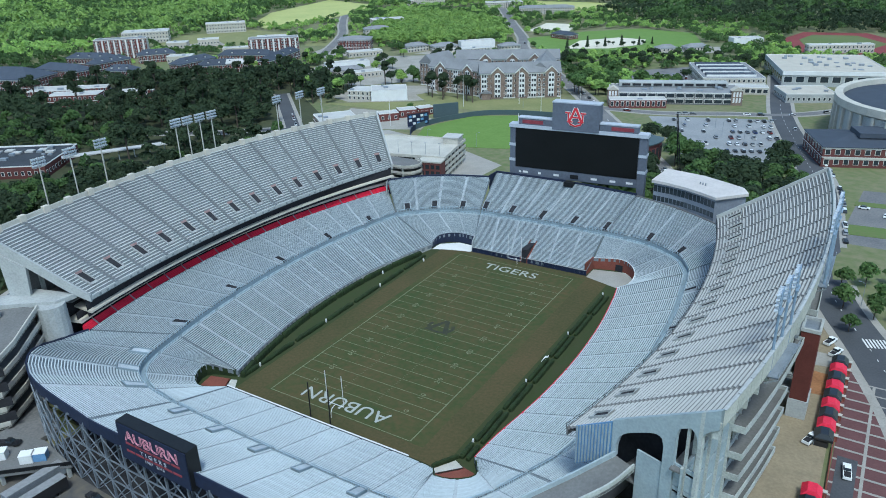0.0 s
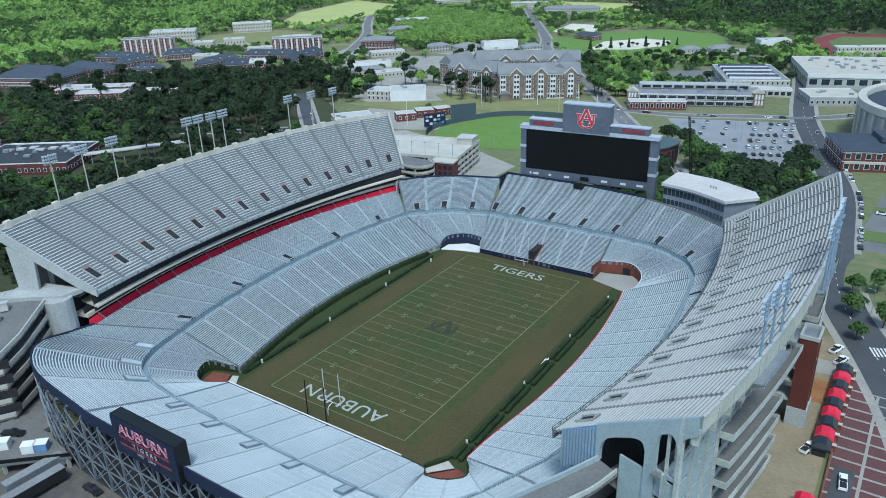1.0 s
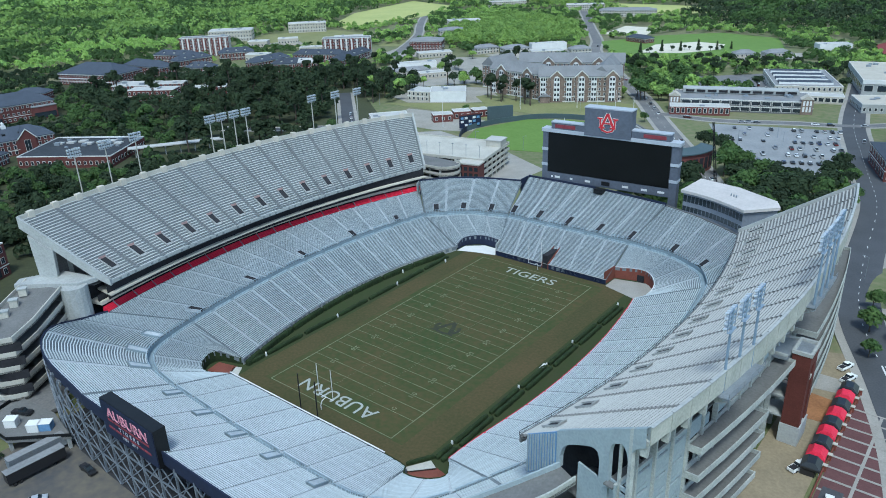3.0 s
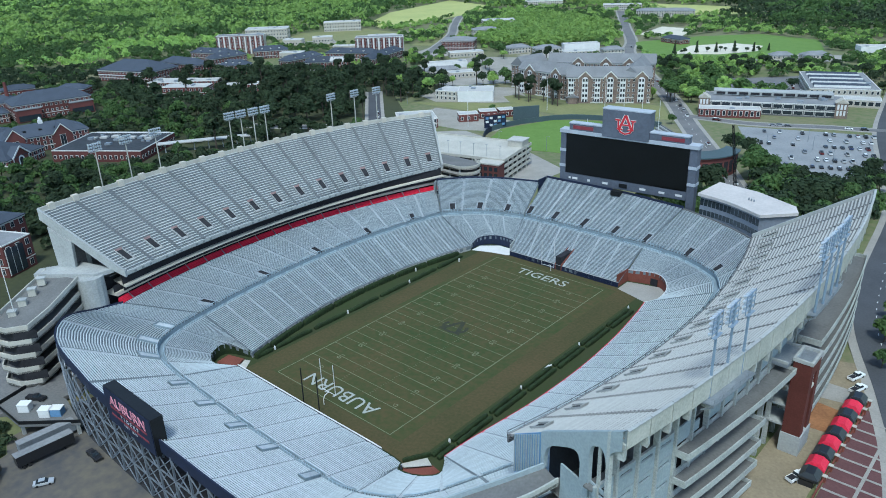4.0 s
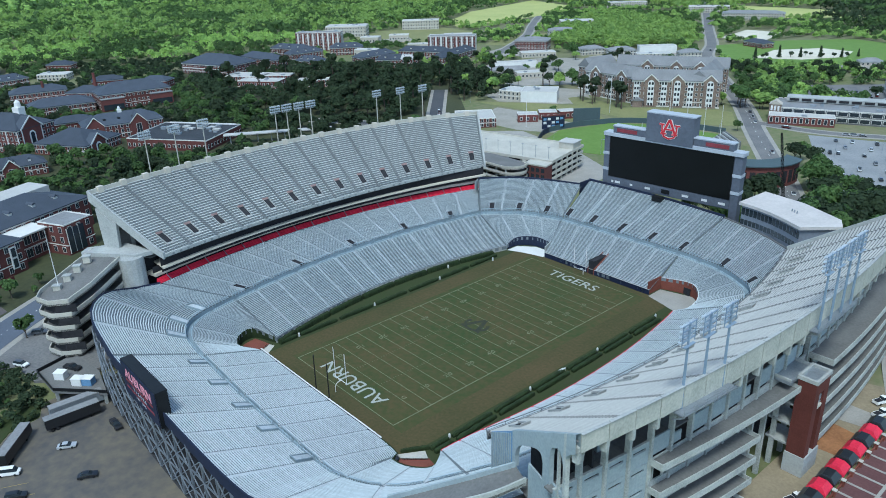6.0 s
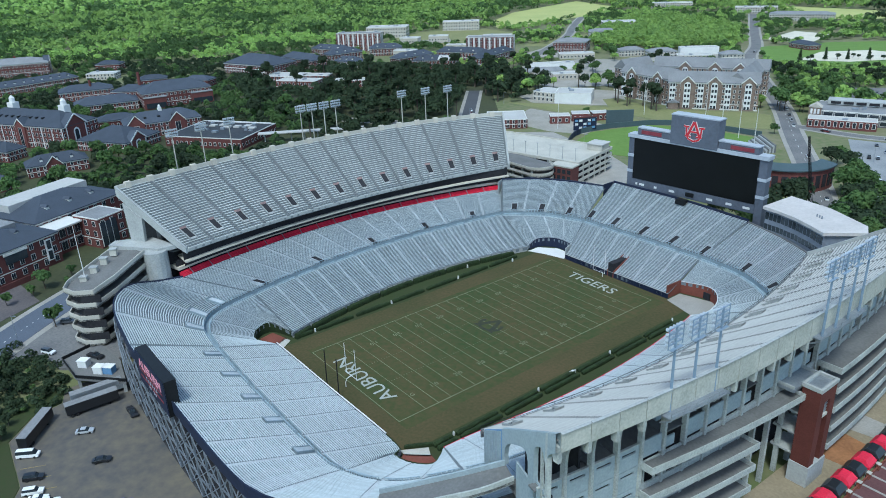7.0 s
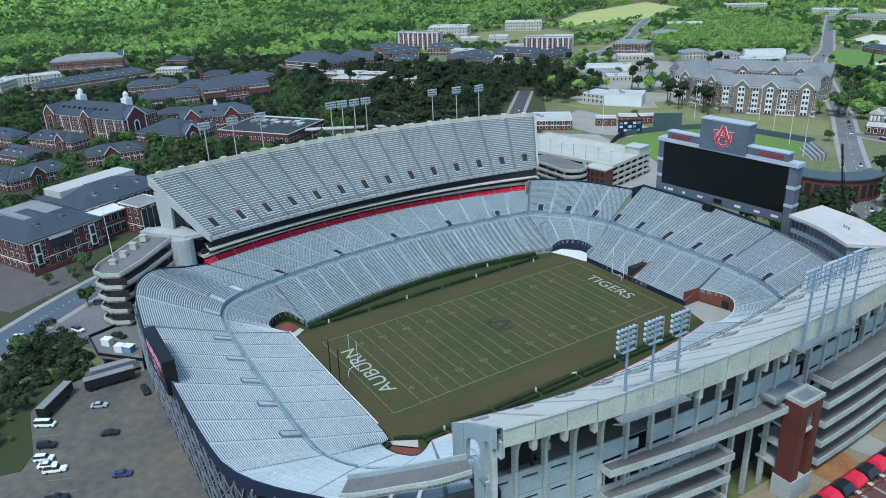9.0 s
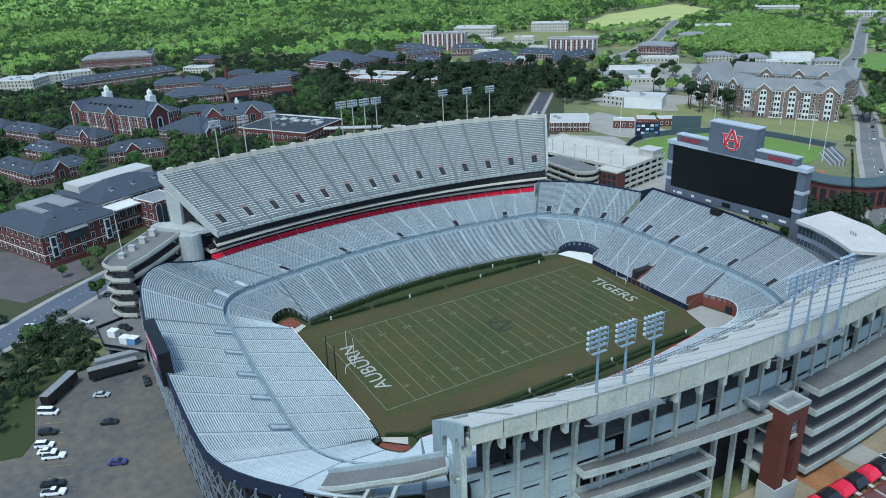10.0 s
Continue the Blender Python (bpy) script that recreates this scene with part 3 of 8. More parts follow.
def goal_post(y, way):
    ob = thing("goal_post", "white gooseneck football goal post", "goal post", "goal posts", at=pose(0, y, 0))
    arch = [(0, way * 2.2, 0), (0, way * 2.2, 1.6), (0, way * 1.7, 2.7), (0, way * 0.6, 3.05), (0, 0, 3.05)]
    g = Geo()
    for a, b in zip(arch, arch[1:]):
        g.tube(a, b, 0.11)
    g.make("gooseneck", M_WHITE, ob)
    Geo().tube((-2.82, 0, 3.05), (2.82, 0, 3.05), 0.09).make("crossbar", M_WHITE, ob)
    for x in (-2.82, 2.82):
        Geo().tube((x, 0, 3.0), (x, 0, 13.0), 0.09).make("upright", M_WHITE, ob)


goal_post(-END, -1)
goal_post(END, 1)
for x in (-3.4, 3.4):
    ob = Geo().tube((x, -61.4, 0), (x, -61.2, 12.8), 0.17).make("net_pole", M_BLACK)
    tagged(ob, "black pole for the ball net behind the goal", "net pole", "net poles")

# crest painted on midfield, as a plain ring with a wedge
g = Geo()
n = 28
ring = [(math.cos(k * math.tau / n), math.sin(k * math.tau / n)) for k in range(n)]
for k in range(n):
    a, b = ring[k], ring[(k + 1) % n]
    if a[1] < 0.55:
        g.add([(a[0] * 4.9, a[1] * 4.0, 0.04), (b[0] * 4.9, b[1] * 4.0, 0.04), (b[0] * 3.7, b[1] * 2.9, 0.04), (a[0] * 3.7, a[1] * 2.9, 0.04)], [(0, 1, 2, 3)])
M_CREST = material("faded_navy_paint", (0.026, 0.032, 0.028), 0.95, dark=(0.045, 0.05, 0.022), grain=0.8, coarse=4, bump=0.0)
g.make("midfield_crest", M_CREST, field, "faded navy ring painted on midfield")
Geo().add([(-4.6, -3.6, 0.044), (-2.6, -3.6, 0.044), (0.9, 4.6, 0.044), (-0.6, 4.6, 0.044)], [(0, 1, 2, 3)]).add([(2.6, -3.6, 0.046), (4.6, -3.6, 0.046), (0.8, 4.6, 0.046), (-0.6, 4.6, 0.046)], [(0, 1, 2, 3)]).make("midfield_crest", M_CREST, field)

# ---- walkway portals ----
M_PORTAL = material("portal_concrete", (0.40, 0.44, 0.47), 0.85, grain=0.4, coarse=4, amount=0.3)


def portals(run_index, fractions, mat=M_PORTAL):
    pts, d = sample(RUNS[run_index])
    for f in fractions:
        s = f * d[-1]
        r0, r1 = rib_at(pts, d, s - 1.25), rib_at(pts, d, s + 1.25)
        g = Geo()
        for r in (r0, r1):
            a, b = Vector(up_pt(r, 0.001)), Vector(up_pt(r, 7.6 / ROWS_UP))
            base = WALK_Z
            g.add([(a.x, a.y, base), (b.x, b.y, base), (b.x, b.y, b.z + 1.0), (a.x, a.y, base + 2.3)], [(0, 1, 2, 3)])
            off = Vector((r1[3] - r0[3], r1[4] - r0[4], 0)).normalized() * (0.25 if r is r0 else -0.25)
            q = [Vector((a.x, a.y, base)), Vector((b.x, b.y, base)), Vector((b.x, b.y, b.z + 1.0)), Vector((a.x, a.y, base + 2.3))]
            g.add([v + off for v in q], [(3, 2, 1, 0)])
            g.add([q[2], q[3], q[3] + off, q[2] + off], [(0, 1, 2, 3)])
        b0, b1 = Vector(up_pt(r0, 7.6 / ROWS_UP)), Vector(up_pt(r1, 7.6 / ROWS_UP))
        g.beam(b0 + Vector((0, 0, 0.3)), b1 + Vector((0, 0, 0.3)), 0.25, 1.6)
        p = g.make("portal", mat, bowl, "pale concrete walkway portal")
        # Sheet over the treads; where near-black it paints the opening's shade.
        q = [up_pt(r, k / ROWS_UP, dz) for k, dz in ((0.05, 0.5), (7.2, -0.25)) for r in (r0, r1)]
        c = [Vector(v) for v in q]
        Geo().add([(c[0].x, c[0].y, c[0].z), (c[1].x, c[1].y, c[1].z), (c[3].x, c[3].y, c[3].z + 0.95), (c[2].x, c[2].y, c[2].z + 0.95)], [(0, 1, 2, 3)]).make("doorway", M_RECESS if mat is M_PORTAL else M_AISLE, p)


portals(0, (0.06, 0.20, 0.34, 0.47, 0.62), M_WALK)
portals(1, (0.2, 0.42, 0.64, 0.86))
portals(2, (0.30, 0.62))
portals(3, (0.02, 0.27, 0.52, 0.76, 0.97))
portals(4, (0.22, 0.55, 0.86))
portals(5, (0.12, 0.31, 0.52, 0.73, 0.94))
portals(6, (0.28, 0.5, 0.72), M_WALK)

# ---- rim walls and rails at the top of the bowl ----
def rim(run_index, a, b, z0, z1, mat, thick=-0.35):
    e = edge(run_index, a, b)
    Geo().wall([(r[5], r[6]) for r in e], [r[7] + z0 for r in e], [r[7] + z1 for r in e], thick).make("rim_wall", mat, bowl)


rim(0, 0, 0.83, -2.6, 0.75, M_NAVY)
rim(6, 0.38, 1, -2.6, 0.75, M_NAVY)
rim(6, 0.0, 0.38, -3.0, 0.9, M_NAVY)
rim(3, 0, 1, -1.5, 1.3, M_NAVY)
rim(4, 0, 1, -1.5, 1.1, M_NAVY)
rim(2, 0, 1, -2.5, 0.9, M_CONC_DARK)
rim(1, 0, 1, -3.5, 0.9, M_CONC_DARK)
# camera platform hung on the north rim
Geo().box(1.6, 97.4, 20.3, 5.6, 100.2, 22.2).make("camera_platform", M_BLACK, bowl)
# cheek wall where the north seats step up
Geo().wall([(-31.6, 93.5), (-31.6, 99.6)], 15, 21.6, 0.3).make("cheek_wall", M_NAVY, bowl)
r = rib_west(54)
Geo().wall([(r[3] - 9, r[4] + 6.0), (r[5], r[6])], 12, 21.4, 0.3).make("cheek_wall", M_CONC, bowl)

# ---- scoreboard ----
M_BOARD = material("grey_cladding", (0.115, 0.13, 0.165), 0.6, grain=1.0, coarse=8, amount=0.25, bump=0.1)
M_BAND = material("light_grey_band", (0.42, 0.45, 0.50), 0.6, grain=0.8, coarse=6, amount=0.2, bump=0.1)
M_SCREEN = material("unlit_screen", (0.006, 0.007, 0.008), 0.35, grain=0.6, coarse=9, amount=0.4, bump=0.0)
M_CRESTRED = material("crest_red", (0.55, 0.035, 0.05), 0.6, grain=0.6, coarse=4, amount=0.2, bump=0.0)
M_DULLRED = material("dull_red_letters", (0.26, 0.05, 0.065), 0.6, grain=0.3, coarse=2, amount=0.4, bump=0.0)
board = thing("scoreboard", "huge grey scoreboard with a black blank screen and crest panel", "scoreboard", at=pose(3.9, 103.2, 0, 0, 0, 5.8))
Geo().box(-29.4, 0.6, 3.9, -27.0, 4.4, 42.4).make("pylon", M_BOARD, board)
Geo().box(26.4, 0.6, 3.9, 29.4, 4.4, 42.4).make("pylon", M_BOARD, board)
for x0, x1 in ((-29.6, -26.8), (26.2, 29.6)):
    for z in (27.4, 34.2):
        Geo().box(x0, 0.35, z, x1, 4.6, z + 1.2).make("band", M_BAND, board)
Geo().box(-27.0, 0.9, 21, 26.4, 4.2, 43.0).make("backing", M_BOARD, board)
Geo().box(-26.7, 0.5, 25.0, 26.1, 0.89, 42.3).make("screen", M_SCREEN, board, "black unlit video screen")
Geo().box(-27.0, 0.3, 21.4, 26.4, 0.88, 24.7).make("advert_strip", M_BOARD, board)
Geo().box(-29.8, 0.1, 42.41, 29.8, 4.8, 43.9).make("cornice", M_BAND, board)
Geo().box(-10.4, -0.2, 43.0, 9.6, 4.9, 54.4).make("crest_panel", M_BOARD, board)
Geo().box(-10.6, -0.3, 54.41, 9.8, 5.0, 54.9).make("crest_coping", M_BAND, board)
for x0, x1 in ((-25.5, -10.5), (9.7, 25.5)):
    Geo().box(x0, 0.5, 43.91, x1, 3.8, 46.6).make("side_panel", M_BOARD, board)
    Geo().box(x0 - 0.2, 0.3, 46.61, x1 + 0.2, 4.0, 47.1).make("side_coping", M_BAND, board)
    c = (x0 + x1) / 2 + (1.6 if x0 > 0 else -1.2)
    Geo().box(c - 4.6, 0.36, 44.5, c + 4.6, 0.49, 46.0).make("lettering_bar", M_DULLRED, board)
for x, w in ((-24.5, 0.9), (-22.0, 2.4), (-15.5, 1.2), (-8, 2.4), (8.5, 2.6), (16.5, 2.4), (23.5, 2.8)):
    Geo().box(x - w / 2, 0.2, 22.5, x + w / 2, 0.29, 23.4).make("advert", M_WHITE, board)
Geo().box(-1.8, 0.1, 22.2, 1.8, 0.29, 23.9).make("speaker", M_BLACK, board)
# the crest as plain strokes
cz, cx = 48.6, -0.4
def stroke(pts, w, mat, y):
    g = Geo()
    for a, b in zip(pts, pts[1:]):
        d = Vector((b[0] - a[0], 0, b[1] - a[1])).normalized()
        nrm = Vector((-d.z, 0, d.x)) * w / 2
        A, B = Vector((cx + a[0] * 0.8, y, cz + a[1] * 0.8)), Vector((cx + b[0] * 0.8, y, cz + b[1] * 0.8))
        q = [A - nrm - d * 0.2, B - nrm + d * 0.2, B + nrm + d * 0.2, A + nrm - d * 0.2]
        g.add([tuple(v) for v in q] + [(v.x, v.y + 0.12, v.z) for v in q], [(0, 1, 2, 3), (7, 6, 5, 4), (0, 4, 5, 1), (1, 5, 6, 2), (2, 6, 7, 3), (3, 7, 4, 0)])
    return g
for w, mat, y in ((1.2, M_WHITE, -0.36), (0.75, M_CRESTRED, -0.50)):
    for sx in (-1, 1):
        stroke([(sx * 3.9, 2.3), (sx * 3.7, -1.6), (sx * 2.6, -3.4), (0, -4.3)], w * 0.85, mat, y).make("crest_stroke", mat, board)
        stroke([(sx * 2.9, 2.6), (sx * 5.2, 2.6)], w * 0.8, mat, y - 0.02).make("crest_stroke", mat, board)
        stroke([(sx * 0.2, 5.0), (sx * 3.1, -1.7)], w * 1.25, mat, y - 0.04).make("crest_stroke", mat, board)
        stroke([(sx * 1.6, -2.0), (sx * 4.2, -2.0)], w * 0.7, mat, y - 0.06).make("crest_stroke", mat, board)
    stroke([(-1.8, 0.3), (1.8, 0.3)], w * 0.8, mat, y - 0.08).make("crest_stroke", mat, board)

# ---- suite box ----
M_SUITEROOF = material("dulled_membrane", (0.527, 0.493, 0.468), 0.8, grain=0.9, coarse=8, amount=0.2)
press = thing("suite_box", "grey suite box with two ribbon windows and a white roof", "suite box")
front = [(40, 96.6), (46.5, 95.6), (53, 93.6), (59.5, 90.6), (65.5, 87)]
back = [(74.5, 96), (72, 101), (56, 109), (41, 112)]
M_SUITE = material("grey_metal_panel", (0.20, 0.22, 0.26), 0.6, grain=0.8, coarse=6, amount=0.25, bump=0.1)
Geo().prism(front + back, 10, 28.2).make("body", M_SUITE, press)
Geo().prism([(39.2, 95.7), (46.4, 94.6), (52.7, 92.6), (59.1, 89.6), (65.8, 85.9), (75.4, 95.8), (72.6, 101.8), (56.4, 110), (40.4, 113)], 28.21, 29.3).make("roof", M_SUITEROOF, press, "white membrane roof")
for z0, z1 in ((20.9, 22.9), (24.6, 27.2)):
    for a, b in zip(front, front[1:]):
        A, B = Vector((*a, 0)), Vector((*b, 0))
        d = (B - A)
        nrm = Vector((d.y, -d.x, 0)).normalized()
        for k in range(4):
            p, q = A + d * (k + 0.07) / 4 + nrm * 0.06, A + d * (k + 0.93) / 4 + nrm * 0.06
            w = Geo().add([(p.x, p.y, z0), (q.x, q.y, z0), (q.x, q.y, z1), (p.x, p.y, z1)] + [(v.x - nrm.x * 0.05, v.y - nrm.y * 0.05, z) for v, z in ((p, z0), (q, z0), (q, z1), (p, z1))], [(0, 1, 2, 3), (7, 6, 5, 4), (0, 4, 5, 1), (1, 5, 6, 2), (2, 6, 7, 3), (3, 7, 4, 0)]).make("window", M_GLASS, press)
for k in range(3):
    Geo().tube((57 + k * 1.1, 99 - k * 0.5, 29.3), (57 + k * 1.1, 99 - k * 0.5, 30.2), 0.3, 0.22).make("roof_vent", M_STEEL, press)

# ---- south rim sign ----
sign = thing("video_sign", "navy video sign with red outlined lettering on the stand rim", "sign")
sign.matrix_world = pose(-1.9, -108.3, 0)
Geo().box(-10.9, -1.0, 18.6, 10.9, 1.9, 28.2).make("cabinet", M_BLACK, sign)
Geo().box(-10.7, -1.18, 18.8, 10.7, -1.01, 27.9).make("face", M_NAVY, sign)
M_NEON = bpy.data.materials.new("lit_letters")
M_NEON.use_nodes = True
nb = M_NEON.node_tree.nodes["Principled BSDF"]
nb.inputs["Base Color"].default_value = (0.45, 0.2, 0.26, 1)
nb.inputs["Emission Color"].default_value = (0.9, 0.35, 0.42, 1)
nb.inputs["Emission Strength"].default_value = 0.08
for text, size, z in (("AUBURN", 3.6, 25.4), ("T I G E R S", 1.4, 22.4), ("1957   2010", 1.0, 20.6)):
    ob = words(text, size, pose(0, -1.22, z, 90), M_NEON if size > 2 else M_BAND, "sign_letters", None, 0.02, 1.15 if size > 2 else 1.3, 0.065 if size > 2 else 0.0)
    ob.parent = sign
for z, w in ((23.55, 8.6), (21.5, 8.8)):
    for k in range(6):
        x0 = -w + k * w / 3 + 0.15
        Geo().box(x0, -1.24, z - 0.28, x0 + w / 3 - 0.35, -1.185, z + 0.28).make("lettering_bar", M_DULLRED, sign)

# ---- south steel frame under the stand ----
# Floor colour that carries the deep shade below the south stand.
M_UNDERSHADE = material("under_stand_shade", (0.05, 0.05, 0.055), 0.9, grain=0.6, coarse=7, amount=0.4)
M_FRAME = material("dark_galvanised_frame", (0.22, 0.25, 0.29), 0.5, 0.4, grain=0.3, coarse=3, amount=0.35, bump=0.1)
truss = thing("south_stand_frame", "galvanised steel frame carrying the south stand", "steel frame")
SOUTH = [(-66, -97.5), (-57, -103), (-46, -106.2), (-36, -107.3), (-22, -107.8), (-8, -108), (6, -108.1), (20, -108), (34, -107.7), (46, -107), (57, -104.2), (66, -97.5), (72.5, -89.5)]
posts = bez(SOUTH, 2)
for k, p in enumerate(posts):
    q = posts[min(k + 1, len(posts) - 1)]
    h = max(-9.0, -9.0)
    inward = Vector((-p[0] * 0.25, 10, 0)).normalized() * 9
    a = Vector((p[0], p[1], 0))
    z0 = 1.2
    Geo().beam((a.x, a.y - 0.2, z0), (a.x, a.y - 0.2, 20), 0.42).make("post", M_FRAME, truss)
    b = a + inward
    Geo().beam((b.x, b.y, z0), (b.x, b.y, 16.5), 0.42).make("post", M_FRAME, truss)
    Geo().beam((b.x, b.y, 15.3), (a.x, a.y, 20.4), 0.4).make("raker", M_FRAME, truss)
    Geo().beam((a.x, a.y, z0 + 1), (b.x, b.y, 9.5), 0.25).make("brace", M_FRAME, truss)
    if k + 1 < len(posts):
        c = Vector((q[0], q[1], 0))
        for z in (7.5, 13.5):
            Geo().beam((a.x, a.y - 0.2, z), (c.x, c.y - 0.2, z), 0.28).make("girt", M_FRAME, truss)
        for z, w in ((1.6, 7.5), (7.5, 13.5), (13.5, 19.4)):
            Geo().beam((a.x, a.y - 0.3, z), (c.x, c.y - 0.3, w), 0.2).make("brace", M_FRAME, truss)
            Geo().beam((a.x, a.y - 0.4, w), (c.x, c.y - 0.4, z), 0.2).make("brace", M_FRAME, truss)
# near-black floor and back wall: shade under the seats put into their colour
Geo().prism([(p[0], p[1] - 0.5) for p in posts] + [(p[0] * 0.86, p[1] + 11) for p in posts][::-1], 1.2, 1.8).make("under_stand_floor", M_UNDERSHADE, truss)
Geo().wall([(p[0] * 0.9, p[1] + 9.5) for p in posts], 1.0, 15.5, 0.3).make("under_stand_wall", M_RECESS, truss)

# ---- east deck: parapet, columns, end wall, ramps ----
def eb(y, off=0.0):
    return (107.6 - 0.00125 * y * y + off, y)


M_BLUEWALL = material("pale_blue_panel", (0.34, 0.4, 0.42), 0.75, grain=0.5, coarse=5, amount=0.25, bump=0.1)
M_COLUMN = material("weathered_column", (0.47, 0.49, 0.46), 0.85, dark=(0.27, 0.285, 0.27), grain=0.4, coarse=5)
M_PARAPET = material("streaked_parapet", (0.5, 0.495, 0.44), 0.85, dark=(0.32, 0.33, 0.29), grain=0.5, coarse=5)
M_FLOOR = material("ramp_floor_concrete", (0.17, 0.17, 0.165), 0.9, grain=0.6, coarse=7, amount=0.3)
COL = -5.2
ys = [-74.0 + 5.92 * k for k in range(26)]


def hem(y):
    return 45.4 - 1.9 * min(1.0, (y + 74) / 44)


for y0, y1 in zip(ys, ys[1:]):
    a, b = eb(y0 + 0.10), eb(y1 - 0.10)
    z = hem((y0 + y1) / 2)
    Geo().wall([a, b], z, 48.8, -0.45).make("parapet_panel", M_PARAPET, east)
    Geo().wall([eb(y0 + 0.1, 0.06), eb(y1 - 0.1, 0.06)], 48.805, 48.98, -0.6).make("parapet_coping", M_CONC, east)
for k, y in enumerate(ys):
    x = eb(y)[0]
    z = hem(y)
    Geo().add([(x - 0.9, y - 0.4, z - 2.3), (x + 0.3, y - 0.4, z - 2.3), (x + 0.3, y + 0.4, z - 2.3), (x - 0.9, y + 0.4, z - 2.3),
               (x - 1.3, y - 0.45, z + 1.0), (x + 0.35, y - 0.45, z + 1.0), (x + 0.35, y + 0.45, z + 1.0), (x - 1.3, y + 0.45, z + 1.0)],
              [(3, 2, 1, 0), (4, 5, 6, 7), (0, 1, 5, 4), (1, 2, 6, 5), (2, 3, 7, 6), (3, 0, 4, 7)]).make("bracket", M_COLUMN, east)
    if k == 0:
        continue
    # column with a head curving out to carry the parapet
    c = eb(y, COL)[0]
    if k < 5:
        prof = [(-0.7, 3.9), (0.6, 3.9), (0.5, 37.5), (0.7, 39.6), (1.3, 41.4), (2.4, 42.8), (2.6, 44.6), (-0.6, 42.8)]
    else:
        prof = [(-0.6, 3.9), (0.5, 3.9), (0.45, 43.4), (-0.6, 42.6)]
    n = len(prof)
    v = [(c + p, y - 0.36, q) for p, q in prof] + [(c + p, y + 0.36, q) for p, q in prof]
    Geo().add(v, [tuple(range(n)), tuple(range(2 * n - 1, n - 1, -1))] + [((i + 1) % n, i, n + i, n + (i + 1) % n) for i in range(n)]).make("column", M_COLUMN, east)
    fx = 79.2 - 0.0020 * (y * 0.89) ** 2
    if y < -66:
        continue
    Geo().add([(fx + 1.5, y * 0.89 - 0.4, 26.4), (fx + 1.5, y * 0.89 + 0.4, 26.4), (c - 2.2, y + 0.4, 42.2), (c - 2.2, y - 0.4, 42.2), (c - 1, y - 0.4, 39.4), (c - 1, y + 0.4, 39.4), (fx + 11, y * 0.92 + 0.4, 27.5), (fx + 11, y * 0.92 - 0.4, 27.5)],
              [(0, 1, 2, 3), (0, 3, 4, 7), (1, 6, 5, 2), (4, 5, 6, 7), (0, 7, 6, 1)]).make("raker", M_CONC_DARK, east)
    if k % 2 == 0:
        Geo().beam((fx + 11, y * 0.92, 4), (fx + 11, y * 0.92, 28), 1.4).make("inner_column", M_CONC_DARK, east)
# walls between the columns: storeys with slit windows in the first bays, blue panels over the ramp further on
for k, (y0, y1) in enumerate(zip(ys, ys[1:])):
    ym = (y0 + y1) / 2
    xm = eb(ym, COL)[0]
    ang = math.degrees(math.atan2(eb(y0)[0] - eb(y1)[0], y1 - y0))
    m = pose(xm, ym, 0, 0, 0, ang)
    if k < 4:
        for j, z in enumerate((29.4, 24.5, 19.6, 14.7, 9.8, 4.9)):
            for a, b, z0, z1 in ((-2.56, 2.56, z, z + 3.1), (-2.56, -1.7, z + 3.105, z + 3.8), (1.7, 2.56, z + 3.105, z + 3.8), (-2.56, 2.56, z + 3.805, z + 4.75)):
                Geo().box(-0.3, a, z0, 0.1, b, z1, m).make("infill_wall", M_BLUEWALL, east)
            Geo().box(-0.7, -1.7, z + 3.0, -0.5, 1.7, z + 3.9, m).make("slit_backing", M_RECESS, east)
        Geo().box(-6.3 if k > 1 else -2.2, -2.9, 33.3, -0.31, 2.9, 33.7, m).make("floor_slab", M_FLOOR, east)
        Geo().box(-0.34, -2.58, 34.155, 0.14, 2.58, 34.35, m).make("sill", M_COLUMN, east)
    else:
        if k % 4 != 1:
            Geo().box(-0.3, -2.56, 30.3, 0.0, 2.56, 34.2, m).make("blue_panel", M_BLUEWALL, east)
        else:
            Geo().box(-0.3, -2.56, 30.3, 0.0, 0.2, 32.6, m).make("blue_panel", M_BLUEWALL, east)
        Geo().box(-0.3, -2.56, 27.4, 0.05, 2.56, 29.4, m).make("sill_wall", M_COLUMN, east)
        Geo().box(-6.3, -2.9, 33.3, -0.31, 2.9, 33.6, m).make("floor_slab", M_FLOOR, east)
    # near-black wall paints the deep shade inside the bay
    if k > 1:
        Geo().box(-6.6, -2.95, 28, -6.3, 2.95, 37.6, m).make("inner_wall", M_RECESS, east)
    if k % 3 == 2:
        Geo().box(-5.5, -1.2, 33.71, -3.6, 0.6, 35.3, m).make("kiosk", M_BLUEWALL, east)


